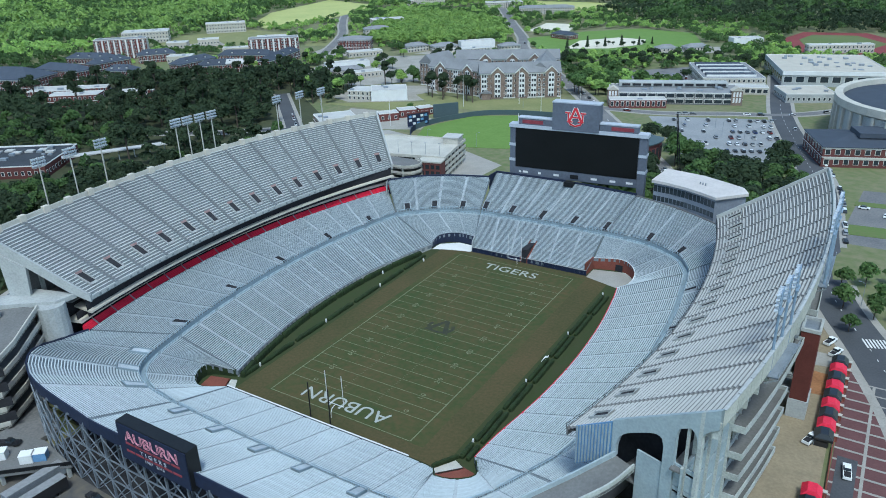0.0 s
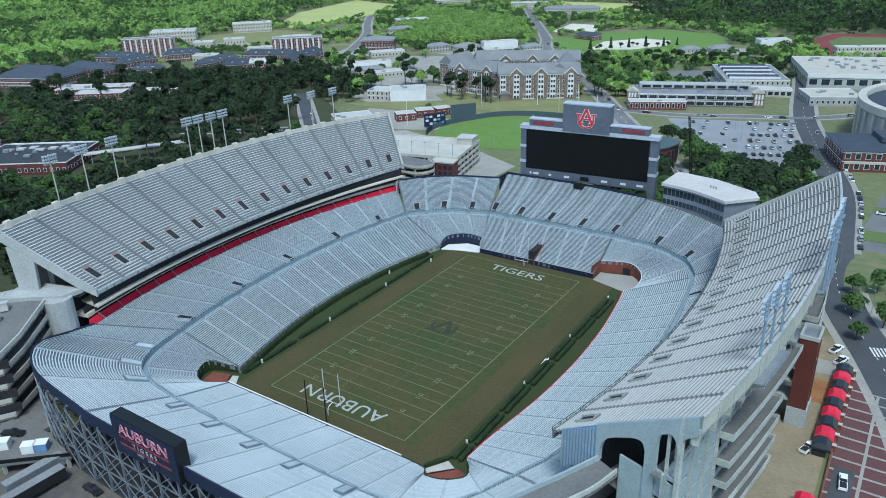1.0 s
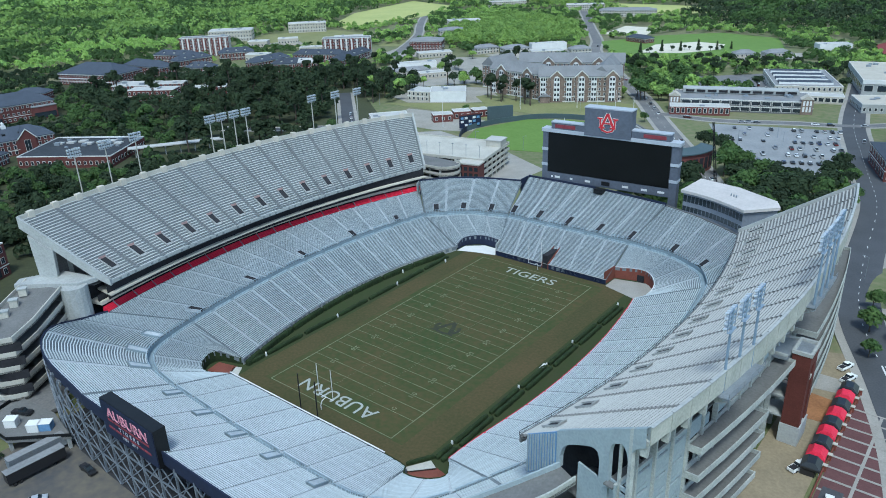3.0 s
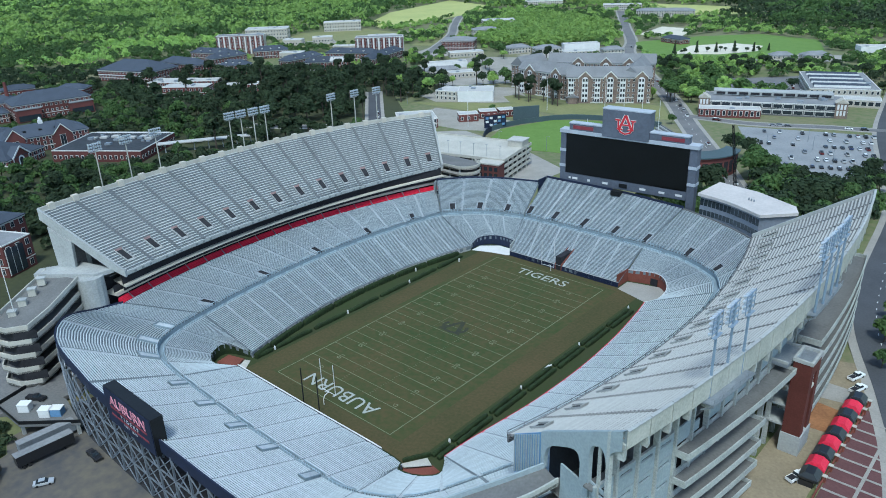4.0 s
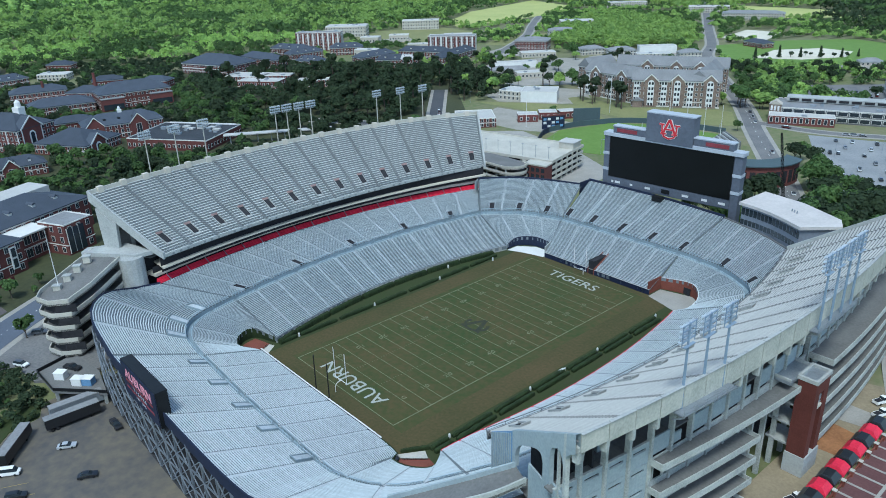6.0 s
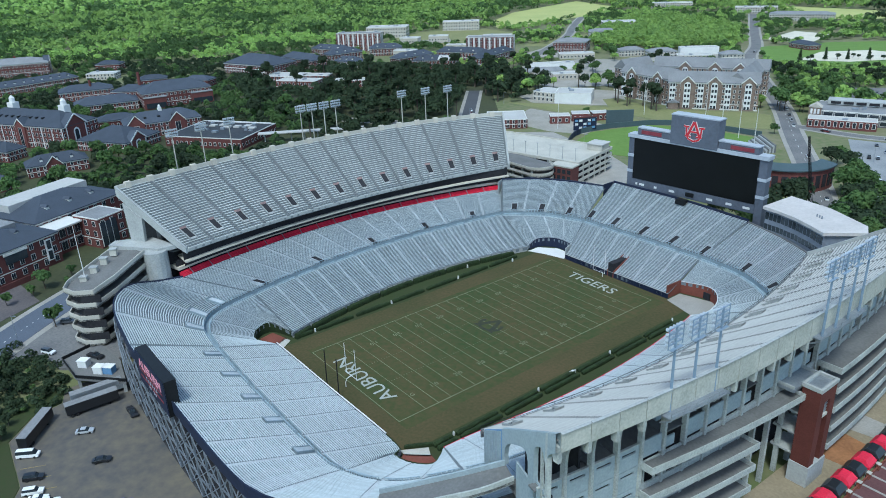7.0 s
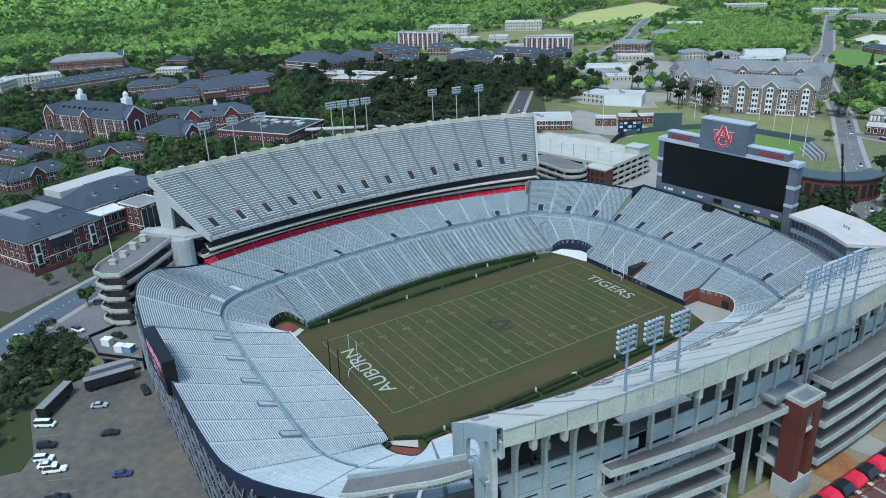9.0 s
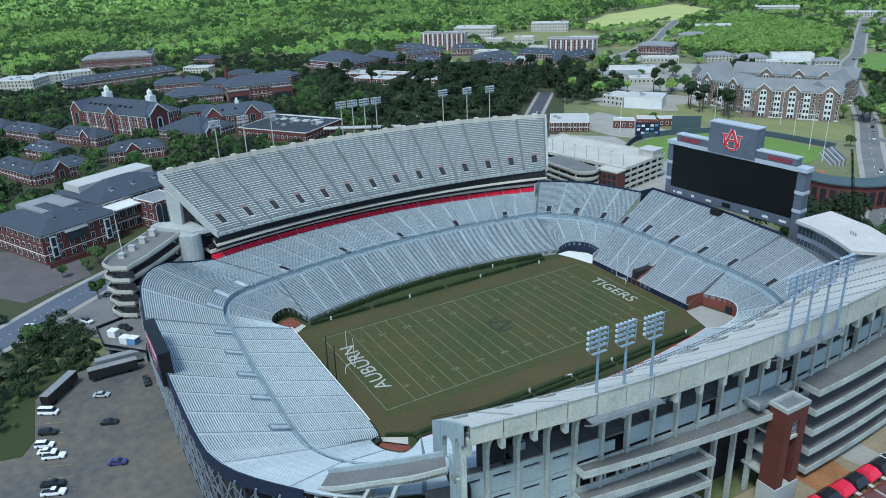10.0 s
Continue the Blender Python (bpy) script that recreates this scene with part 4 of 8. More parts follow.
def ramp_level(y0, y1, z0, z1, off0, off1, posts=True):
    """A ramp floor along the facade with a thin pale outer parapet and a sill wall at its back."""
    n = max(4, int((y1 - y0) / 4))
    Y = np.linspace(y0, y1, n)
    f = (Y - y0) / (y1 - y0)
    Z, O = z0 + (z1 - z0) * f, off0 + (off1 - off0) * f
    a, b = [(*eb(y, COL + 0.2), q) for y, q in zip(Y, Z)], [(*eb(y, o), q) for y, q, o in zip(Y, Z, O)]
    g = Geo().grid([a, b, [(p[0], p[1], p[2] - 0.4) for p in b], [(p[0], p[1], p[2] - 0.4) for p in a], a])
    g.make("ramp_floor", M_FLOOR, east)
    Geo().wall([(p[0], p[1]) for p in b], [p[2] - 0.55 for p in b], [p[2] + 1.0 for p in b], -0.22).make("ramp_parapet", M_COLUMN, east)
    for i in (0, -1):
        Geo().wall([(a[i][0], a[i][1]), (b[i][0], b[i][1])], Z[i] - 0.55, Z[i] + 1.0, 0.22 if i == 0 else -0.22).make("ramp_parapet", M_COLUMN, east)
    if posts:
        inner = [eb(y, COL - 0.1) for y in Y]
        Geo().wall(inner, [q for q in Z], [q + 1.4 for q in Z], -0.3).make("sill_wall", M_COLUMN, east)
        for y in np.arange(y0 + 1.5, y1 - 1, 2.96):
            q = float(np.interp(y, Y, Z))
            x = eb(y, COL)[0]
            Geo().box(x - 0.25, y - 0.18, q + 1.4, x + 0.2, y + 0.18, q + 4.6).make("ramp_post", M_COLUMN, east)


ramp_level(-50.6, -3.8, 29.4, 27.4, -2.2, -0.6, False)
for z, y1 in ((22.9, -19.5), (17.6, -20), (12.3, -20.5), (7.6, -22)):
    ramp_level(-50.6, y1, z, z - 0.8, -2.2, -0.8)
for z in (28.6, 23.4, 18.2, 13.0, 8.0):
    ramp_level(9.5, 72, z, z - 0.6, 0.6, 1.6, z < 26)
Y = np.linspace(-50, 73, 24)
# long near-black wall: shade behind the ramps put into its colour
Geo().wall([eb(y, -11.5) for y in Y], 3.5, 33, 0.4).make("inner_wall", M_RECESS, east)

# south end wall of the east deck: ribbed screen and two arches
e0, e1 = Vector((70.6, -65.2, 0)), Vector((100.9, -75.0, 0))
ed = (e1 - e0)
L = ed.length
eu = ed.normalized()
en = Vector((eu.y, -eu.x, 0))


def end_panel(pts, y, thick, name, mat, label=""):
    """An upright plate in the end wall's plane from (along, up) outlines."""
    n = len(pts)
    v = [e0 + eu * s + en * y + Vector((0, 0, z)) for s, z in pts] + [e0 + eu * s + en * (y - thick) + Vector((0, 0, z)) for s, z in pts]
    return Geo().add([tuple(p) for p in v], [tuple(range(n)), tuple(range(2 * n - 1, n - 1, -1))] + [((k + 1) % n, k, n + k, n + (k + 1) % n) for k in range(n)]).make(name, mat, east, label)


def slope(s):
    return 29.2 + (49.3 - 29.2) * s / L


def crown(s):
    """The under edge of the end wall: two arch curves and the spandrels."""
    if 12.3 < s < 22.2:
        f = (s - 12.3) / 9.9
        return min(slope(s) - 2.2, 31.0 + 5.6 * f + 3.0 * (1 - (2 * f - 1) ** 4) ** 0.5)
    if 24.4 < s < 28.5:
        f = (s - 24.4) / 4.1
        return min(slope(s) - 3.0, 39.6 + 0.6 * f + 3.2 * (1 - (2 * f - 1) ** 2) ** 0.5)
    if s > 29.2:
        return 42.6 + 2.8 * ((s - 29.2) / (L - 29.2)) ** 0.6
    return None


def on_end(s, z, y):
    p = e0 + eu * s + en * y
    return (p.x, p.y, z)


def spandrel(s0, s1):
    S = np.linspace(s0 + 0.001, s1 - 0.001, 22)
    lo, hi = [(s, crown(s)) for s in S], [(s, slope(s)) for s in S]
    g = Geo().grid([[on_end(s, z, y) for s, z in line] for line, y in ((lo, 0), (hi, 0), (hi, -0.9), (lo, -0.9), (lo, 0))])
    g.make("end_wall", M_BLUEWALL, east, "pale blue-grey concrete end wall with arches")


spandrel(12.3, 22.2)
spandrel(24.4, 28.5)
spandrel(29.2, L)
end_panel([(11.3, 28.2), (12.3, 28.6), (12.3, slope(12.3)), (11.3, slope(11.3))], 0, 0.9, "arch_pier", M_BLUEWALL)
end_panel([(22.2, 3.9), (24.4, 3.9), (24.4, slope(24.4)), (22.2, slope(22.2))], 0, 0.9, "arch_pier", M_BLUEWALL)
end_panel([(28.5, 3.9), (29.2, 3.9), (29.2, slope(29.2)), (28.5, slope(28.5))], 0, 0.9, "arch_pier", M_COLUMN)
end_panel([(16.8, 3.9), (22.19, 3.9), (22.19, 32.6), (16.8, 32.6)], -0.3, 0.4, "arch_wall", M_BLUEWALL)
M_BLUE = material("blue_metal_sheet", (0.16, 0.30, 0.50), 0.55, 0.1, grain=0.5, coarse=4, amount=0.2, bump=0.1)
end_panel([(2.8, 21.0), (11.2, 27.6), (11.2, slope(11.2) - 0.2), (2.8, slope(2.8) - 0.6)], 0.0, 0.2, "screen_panel", M_BLUE)
for k in range(11):
    s = 3.0 + k * 0.76
    end_panel([(s, 21.2 + (s - 2.8) * 0.78), (s + 0.3, 21.4 + (s - 2.8) * 0.78), (s + 0.3, slope(s) - 0.5), (s, slope(s) - 0.6)], 0.22, 0.2, "screen_rib", M_BLUEWALL)
# storeys and mullions inside the second arch
for s in (26.2,):
    end_panel([(s, 4.0), (s + 0.45, 4.0), (s + 0.45, crown(s) + 0.4), (s, crown(s) + 0.4)], -0.35, 0.5, "mullion", M_COLUMN)
for z in (29.4, 24.5, 19.6, 14.7, 9.8, 4.9):
    for s in (24.45, 26.7):
        end_panel([(s, z), (s + 1.7, z), (s + 1.7, z + 3.2), (s, z + 3.2)], -0.5, 0.3, "infill_wall", M_BLUEWALL)
        end_panel([(s, z + 3.9), (s + 1.7, z + 3.9), (s + 1.7, z + 4.75), (s, z + 4.75)], -0.5, 0.3, "infill_wall", M_BLUEWALL)
# near-black plates paint the shade seen through both arches
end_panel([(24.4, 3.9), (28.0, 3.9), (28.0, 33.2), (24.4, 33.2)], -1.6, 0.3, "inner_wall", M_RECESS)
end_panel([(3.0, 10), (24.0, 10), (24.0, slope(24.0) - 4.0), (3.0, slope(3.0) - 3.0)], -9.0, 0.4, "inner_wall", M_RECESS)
Geo().add([on_end(12.4, 24.3, -0.4), on_end(22, 24.3, -0.4), on_end(22, 24.3, -9), on_end(12.4, 24.3, -9), on_end(12.4, 24.7, -0.4), on_end(22, 24.7, -0.4), on_end(22, 24.7, -9), on_end(12.4, 24.7, -9)], [(3, 2, 1, 0), (4, 5, 6, 7), (0, 1, 5, 4), (1, 2, 6, 5), (2, 3, 7, 6), (3, 0, 4, 7)]).make("floor_slab", M_FLOOR, east)

# seats' edge rail along the front of both decks
for fn, owner, zz in ((deck_east, east, 28.2), (deck_west, west, 26.9)):
    Y = [fn(u)[0] for u in np.linspace(0, 1, 31)]
    for a, b in zip(Y, Y[1:]):
        Geo().beam((*a, zz + 1.05), (*b, zz + 1.05), 0.09).beam((*a, zz), (*a, zz + 1.05), 0.07).beam((*a, zz + 0.5), (*b, zz + 0.5), 0.06).make("front_rail", M_BLACK if owner is east else M_STEEL, owner)
Y = [deck_east(u)[0] for u in np.linspace(0, 1, 41)]
Geo().wall(Y, 26.6, 28.5, -0.4).make("front_fascia", M_CONC_DARK, east)
Y = [deck_east(u)[1] for u in (0, 1)]
far = [deck_east(1)[0], deck_east(1)[1]]
Geo().wall(far, [26.6, 44], [29.4, 48.9], 0.5).make("end_wall", M_CONC, east)

# ---- brick lift tower ----
M_TOWERBRICK = material("dark_red_brick", (0.115, 0.034, 0.026), 0.9, grain=0.3, coarse=5, amount=0.3)
tower = thing("brick_tower", "tall red brick lift tower on a pale concrete base", "tower")
Geo().box(106.0, -4.2, 4, 110.6, 3.2, 10.6).make("base", M_CONC, tower)
for y0, y1 in ((-4.0, -1.7), (0.8, 3.0)):
    Geo().box(106.2, y0, 10.6, 110.3, y1, 30.0).make("brick_wall", M_TOWERBRICK, tower)
Geo().box(106.2, -1.7, 10.6, 108.2, 0.8, 30.0).make("brick_wall", M_TOWERBRICK, tower)
Geo().box(108.2, -1.7, 26.8, 110.3, 0.8, 30.0).make("brick_wall", M_TOWERBRICK, tower)
Geo().box(108.2, -1.7, 22.6, 110.2, 0.8, 23.3).make("lintel", M_CONC_PALE, tower)
for z in (23.6, 24.4, 25.2, 26.0):
    Geo().box(109.6, -1.65, z, 109.9, 0.75, z + 0.4).make("louvre", M_STEEL, tower)
for x0, y0, x1, y1 in ((106.0, -4.2, 110.5, -3.6), (106.0, 2.6, 110.5, 3.2), (109.9, -3.6, 110.5, 2.6), (106.0, -3.6, 106.6, 2.6)):
    Geo().box(x0, y0, 30.01, x1, y1, 30.9).make("coping", M_CONC, tower)
Geo().box(106.6, -3.6, 30.01, 109.9, 2.6, 30.15).make("roof", M_STEEL, tower)
Geo().box(101.8, -7.2, 29.4, 105.95, 2.6, 30.2).make("bridge_roof", M_STEEL, tower)
for y in (-7.2, 2.3):
    Geo().box(101.8, y, 30.21, 105.95, y + 0.3, 30.9).make("bridge_parapet", M_CONC, tower)
for z in (12.3, 17.6, 22.9, 27.0):
    Geo().box(101.0, -3.6, z - 0.5, 106.1, 2.4, z).make("bridge", M_CONC, tower)

# ---- south-east concourse bridge ----
bridge = thing("concourse_bridge", "grey concrete concourse ramp rising to the arch of the deck", "ramp")
inner = [(82.2, -68.6, 28.6), (76.3, -75.0, 25.6), (70.2, -80.9, 22.6), (65.0, -86.6, 20.4)]
outer = [(86.6, -70.4, 28.4), (84.0, -76.4, 27.2), (79.2, -81.6, 25.0), (72.6, -87.6, 21.6), (68.5, -91.8, 20.4)]
lo = [tuple(np.array(inner[0]) + (np.array(inner[1]) - np.array(inner[0])) * 0.0)] + inner[1:]
a = bez(inner, 5)[:16]
b = bez(outer, 4)[:16]
n = min(len(a), len(b))
a, b = [tuple(p) for p in a[:n]], [tuple(p) for p in b[:n]]
Geo().grid([a, b, [(x, y, z - 0.6) for x, y, z in b], [(x, y, z - 0.6) for x, y, z in a], a]).make("ramp_floor", M_FLOOR, bridge)
Geo().wall([(x, y) for x, y, z in a], [z - 2.4 for x, y, z in a], [z + 1.15 for x, y, z in a], 0.4).make("parapet", M_BLUEWALL, bridge)
Geo().wall([(x, y) for x, y, z in b], [z - 0.7 for x, y, z in b], [z + 1.0 for x, y, z in b], -0.35).make("parapet", M_COLUMN, bridge)
for k in (6, 9, 12, n - 1):
    x, y, z = b[k]
    t = Vector(b[k]) - Vector(b[k - 1])
    ang = math.degrees(math.atan2(t.y, t.x))
    m = pose(x, y, 0, 0, 0, ang)
    Geo().box(-0.35, -5.6, z - 2.2, 0.35, 0.5, z - 0.61, m).make("cross_beam", M_COLUMN, bridge)
    Geo().box(-0.6, 3.4, 3.2, 0.6, 4.4, z - 0.5, m).make("column", M_COLUMN, bridge)
    Geo().box(-0.35, 0.36, z - 1.9, 0.35, 3.4, z - 0.5, m).make("cross_beam", M_COLUMN, bridge)
for p, q in ((6, 9), (9, 12), (12, n - 1)):
    A, B = Vector(b[p]), Vector(b[q])
    d = Vector((B.y - A.y, A.x - B.x, 0)).normalized() * -3.9
    Geo().beam(A + d + Vector((0, 0, -1.0)), B + d + Vector((0, 0, -1.0)), 0.5, 1.2).make("edge_beam", M_COLUMN, bridge)
Geo().prism([(66.5, -92), (70, -94), (84, -78), (88.5, -72), (83, -70), (74, -80)], 14.0, 14.5).make("lower_slab", M_FLOOR, bridge)

# ---- south-west ramp tower ----
ramp = thing("ramp_tower", "stacked concrete pedestrian ramp with pale parapets", "ramp")
out = [(-66.5, -106.5), (-69.5, -111.5), (-75, -113.4), (-79.5, -111), (-93, -90)]
inn = [(-66.5, -106.5), (-70, -98.5), (-78.5, -86)]
for k in range(5):
    z = 5.2 + k * 4.4
    rise = 4.2
    Z = [z, z, z + 0.1, z + 0.3, z + rise]
    Geo().wall(out, [q - 0.5 for q in Z], [q + 1.35 for q in Z], -0.35).make("parapet", M_CONC_PALE, ramp)
    Zi = [z, z + 1.6, z + rise]
    Geo().wall(inn, [q - 0.5 for q in Zi], [q + 1.35 for q in Zi], 0.35).make("parapet", M_CONC_PALE, ramp)
    # near-black wall paints the shaded gap between two ramp levels
    if k < 4:
        Geo().wall([(x * 0.988, y * 0.985) for x, y in out], [q + 1.3 for q in Z], [q + 3.95 for q in Z], -0.2).make("ramp_core", M_RECESS, ramp)
    pl = [(-66.5, -106.5, z), (-69.5, -111.5, z), (-75, -113.4, z + 0.1), (-79.5, -111, z + 0.3), (-93, -90, z + rise), (-78.5, -86, z + rise), (-70, -98.5, z + 1.6)]
    Geo().add(pl + [(x, y, q - 0.45) for x, y, q in pl], [tuple(range(6, -1, -1)), tuple(range(7, 14))] + [(i, (i + 1) % 7, 7 + (i + 1) % 7, 7 + i) for i in range(7)]).make("ramp_floor", M_FLOOR, ramp)
Geo().prism([(-67.5, -106.5), (-70, -110.5), (-75, -112.2), (-78.8, -110), (-91, -90.5), (-79.5, -87.5)], 1.5, 5.0).make("base", M_RECESS, ramp)
for k in range(4):
    x, y = -77.0 - 2.9 * k, -106.5 + 4.1 * k
    z = 22.9 + 1.15 * k
    Geo().box(-0.8, -1.1, z, 0.8, 1.1, z + 2.2, pose(x, y, 0, 0, 0, -35)).make("portal_frame", M_CONC_PALE, ramp)
    Geo().box(-1.0, -1.3, z + 2.21, 1.0, 1.3, z + 2.5, pose(x, y, 0, 0, 0, -35)).make("portal_cap", M_CONC, ramp)
pier = Geo().tube((-78.2, -82.8, 10), (-78.2, -82.8, 27.2), 4.0, 4.0, 16).make("pier", M_CONC, west, "broad round concrete pier")
Geo().prism([(-95, -91), (-92, -94), (-76.5, -82), (-76, -76), (-90, -80)], 26.6, 28.0).make("landing", M_CONC, west)
Geo().prism([(-66.8, -91.5), (-73, -90), (-77.5, -83.5), (-74, -79), (-69, -84)], 10, 15.8).make("stair_roof", M_RECESS, west)
# south and north end frames of the west deck
for u, s in ((0, -1), (1, 1)):
    a, b = deck_west(u)
    A, B = Vector((*a, 0)), Vector((*b, 0))
    d = (B - A)
    n = Vector((-d.y, d.x, 0)).normalized() * (0.8 * s)
    def at(f, z):
        p = A + d * f
        return (p.x, p.y, z)
    prof = [(0.0, 25.2), (0.0, 27.4), (1.0, 47.4), (1.0, 43.8), (0.86, 41.0), (0.62, 36.4), (0.42, 32.4), (0.2, 28.0)]
    v = [at(f, z) for f, z in prof]
    Geo().add(v + [(x - n.x, y - n.y, z) for x, y, z in v], [(0, 1, 2, 3, 4, 5, 6, 7), (15, 14, 13, 12, 11, 10, 9, 8)] + [((k + 1) % 8, k, 8 + k, 8 + (k + 1) % 8) for k in range(8)]).make("end_frame", M_CONC, west)
    legs = [(0.72, 0.84)]
    for f0, f1 in legs:
        v = [at(f0, 3.9), at(f1, 3.9), at(f1 + 0.07, 41.6), at(f0 - 0.09, 36.8)]
        Geo().add(v + [(x - n.x * 1.5, y - n.y * 1.5, z) for x, y, z in v], [(0, 1, 2, 3), (7, 6, 5, 4)] + [((k + 1) % 4, k, 4 + k, 4 + (k + 1) % 4) for k in range(4)]).make("end_leg", M_CONC, west)
for k in range(13):
    u = (k + 0.5) / 13
    a, b = deck_west(u)
    p = np.array(a) + (np.array(b) - np.array(a)) * 0.75
    Geo().box(-0.9, -0.6, 3.9, 0.9, 0.6, 38.5, pose(p[0], p[1], 0, 0, 0, 0)).make("column", M_CONC, west)
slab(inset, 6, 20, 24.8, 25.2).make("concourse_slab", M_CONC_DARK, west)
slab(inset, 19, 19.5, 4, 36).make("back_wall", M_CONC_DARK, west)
# boxes on the west parapet
for k in range(20):
    u = (k + 0.5) / 20
    a, b = deck_west(u)
    ang = math.degrees(math.atan2(deck_west(u + 0.01)[1][1] - deck_west(u - 0.01)[1][1], deck_west(u + 0.01)[1][0] - deck_west(u - 0.01)[1][0]))
    Geo().box(-1.0, -0.5, 45.6, 1.0, 0.9, 47.75, pose(b[0], b[1], 0, 0, 0, ang)).make("parapet_box", M_CREAM, west)
# dividers and small white lamps along the red club seats
for k in range(19):
    u = (k + 0.5) / 19
    p, q = club_line(u, 0.05), club_line(u, 2.25)
    Geo().beam((*p, 16.9), (*q, 18.5), 0.14, 0.5).make("divider", M_STEEL, west)
    Geo().box(p[0] - 0.1, p[1] - 0.3, 16.3, p[0] + 0.35, p[1] + 0.3, 16.9).make("rail_lamp", M_WHITE, west)
Geo().wall([club_line(u, 0.12) for u in us], 14.8, 16.95, -0.2).make("club_wall", M_NAVY, west)

# ---- light towers ----
def light_tower(height, rows, cols, width, label, group, mast):
    """A mast with a square lattice head of lamps, one mesh a row."""
    ob = thing("light_tower", label, "light tower", group)
    Geo().tube((0, 0, 0), (0, 0, height), 0.30, 0.2, 8).make("mast", mast, ob)
    step = 1.02
    for r in range(rows):
        z = height - 0.2 - r * step
        bar = Geo().beam((-width / 2, 0, z), (width / 2, 0, z), 0.16).make("crossarm", mast, ob)
        for c in range(cols):
            x = -width / 2 + 0.2 + (width - 0.4) * c / (cols - 1)
            Geo().tube((x, 0.05, z), (x, 0.62, z - 0.28), 0.16, 0.36, 8).make("lamp_head", LAMP, bar)
    for x in (-width / 2, width / 2):
        Geo().beam((x, 0, height), (x, 0, height - rows * step), 0.12).make("frame_upright", mast, ob)
    Geo().box(-width * 0.4, -0.5, height - step * rows - 0.2, width * 0.4, 0.1, height - step * rows - 0.12).make("service_platform", mast, ob)
    return ob


LAMP = material("lamp_glass", (0.5, 0.55, 0.6), 0.3, 0.2, grain=0.3, coarse=2, amount=0.3, bump=0.0)
M_MAST = material("blue_grey_mast", (0.256, 0.336, 0.432), 0.5, 0.2, grain=0.3, coarse=3, amount=0.3, bump=0.1)
M_PALEMAST = material("pale_mast", (0.46, 0.45, 0.40), 0.6, 0.1, grain=0.3, coarse=3, amount=0.3, bump=0.1)
first = None
for x, y in ((104.6, -50.6), (105.2, -44.9), (105.9, -39.2), (109.0, -6), (109.1, -0.8), (109.1, 4.5), (108.9, 10)):
    at = pose(x, y, 43.6, 0, 0, 90)
    if first is None:
        first = light_tower(17.6, 4, 5, 4.0, "tall blue-grey floodlight mast with a lattice of lamps", "east floodlights", M_MAST)
        first.matrix_world = at
    else:
        copy_thing(first, at)
for y0, y1 in ((-52.5, -37.5), (-8, 12)):
    Y = np.linspace(y0, y1, 6)
    a, b = [eb(y, 0.1) for y in Y], [eb(y, 2.3) for y in Y]
    Geo().grid([[(*p, 44.2) for p in a], [(*p, 44.2) for p in b], [(*p, 43.95) for p in b], [(*p, 43.95) for p in a], [(*p, 44.2) for p in a]]).make("lamp_platform", M_STEEL, east)
    for z in (44.8, 45.4):
        for p, q in zip(b, b[1:]):
            Geo().beam((*p, z), (*q, z), 0.08).make("platform_rail", M_STEEL, east)
    for p in b:
        Geo().beam((*p, 44.2), (*p, 45.4), 0.08).make("platform_rail", M_STEEL, east)
    for p, q in zip(a, b):
        Geo().beam((p[0], p[1], 42.6), (q[0], q[1], 43.95), 0.25).make("platform_strut", M_STEEL, east)
second = None
for x, y in ((-103.4, -62.5), (-105.2, -51), (-106.0, -39.5), (-105.6, -9), (-105.2, -4), (-104.6, 1.3), (-104.2, 6.6), (-100.2, 37.5), (-97.6, 48.5), (-94.4, 58.5)):
    at = pose(x, y, 4.0, 0, 0, -90)
    if second is None:
        second = light_tower(57.4, 3, 6, 4.3, "slim pale steel floodlight mast behind the west deck", "west floodlights", M_PALEMAST)
        second.matrix_world = at
    else:
        copy_thing(second, at)

# ---- ground, roads, lots ----
def clamp(v):
    return max(0.0, min(1.0, v))


def ground_z(x, y):
    """Level outside; the yard south of the bowl lies lower, the east side higher."""
    k = clamp((-90 - y) / 6) * clamp((75 - x) / 20) * clamp((x + 66) / 14)
    e = clamp((x - 98) / 10) * clamp((130 - abs(y)) / 40)
    near = max(abs(x) / 110, abs(y) / 115)
    return 4.0 - 2.4 * k + 1.2 * e if near > 0.82 else -0.6


gx = sorted(set([*np.linspace(-2600, -160, 60), *np.linspace(-160, 160, 81), *np.linspace(160, 2600, 50)]))
gy = sorted(set([*np.linspace(-1200, -180, 30), *np.linspace(-180, 160, 86), *np.linspace(160, 4200, 80)]))
Geo().grid([[(x, y, ground_z(x, y)) for x in gx] for y in gy]).make("ground", M_GROUND)
setting(bpy.data.objects["ground"], "grassy campus ground with scrub and bare patches", "ground")


def strip(points, width, mat, name, label, lift=0.10, n=8):
    P = bez(points, n)
    L_, R_ = [], []
    for k, p in enumerate(P):
        a, b = P[max(k - 1, 0)], P[min(k + 1, len(P) - 1)]
        t = np.array(b) - np.array(a)
        t = t / np.linalg.norm(t)
        z = ground_z(*p) + lift
        L_.append((p[0] - t[1] * width / 2, p[1] + t[0] * width / 2, z))
        R_.append((p[0] + t[1] * width / 2, p[1] - t[0] * width / 2, z))
    low = [(x, y, z - 0.5) for x, y, z in L_], [(x, y, z - 0.5) for x, y, z in R_]
    ob = Geo().grid([low[1], R_, L_, low[0]]).make(name, mat)
    return setting(ob, label, name.split("_")[0])


PATCHES = []      # each patch lies a little above the one before
BARE = []         # open ground that trees keep out of


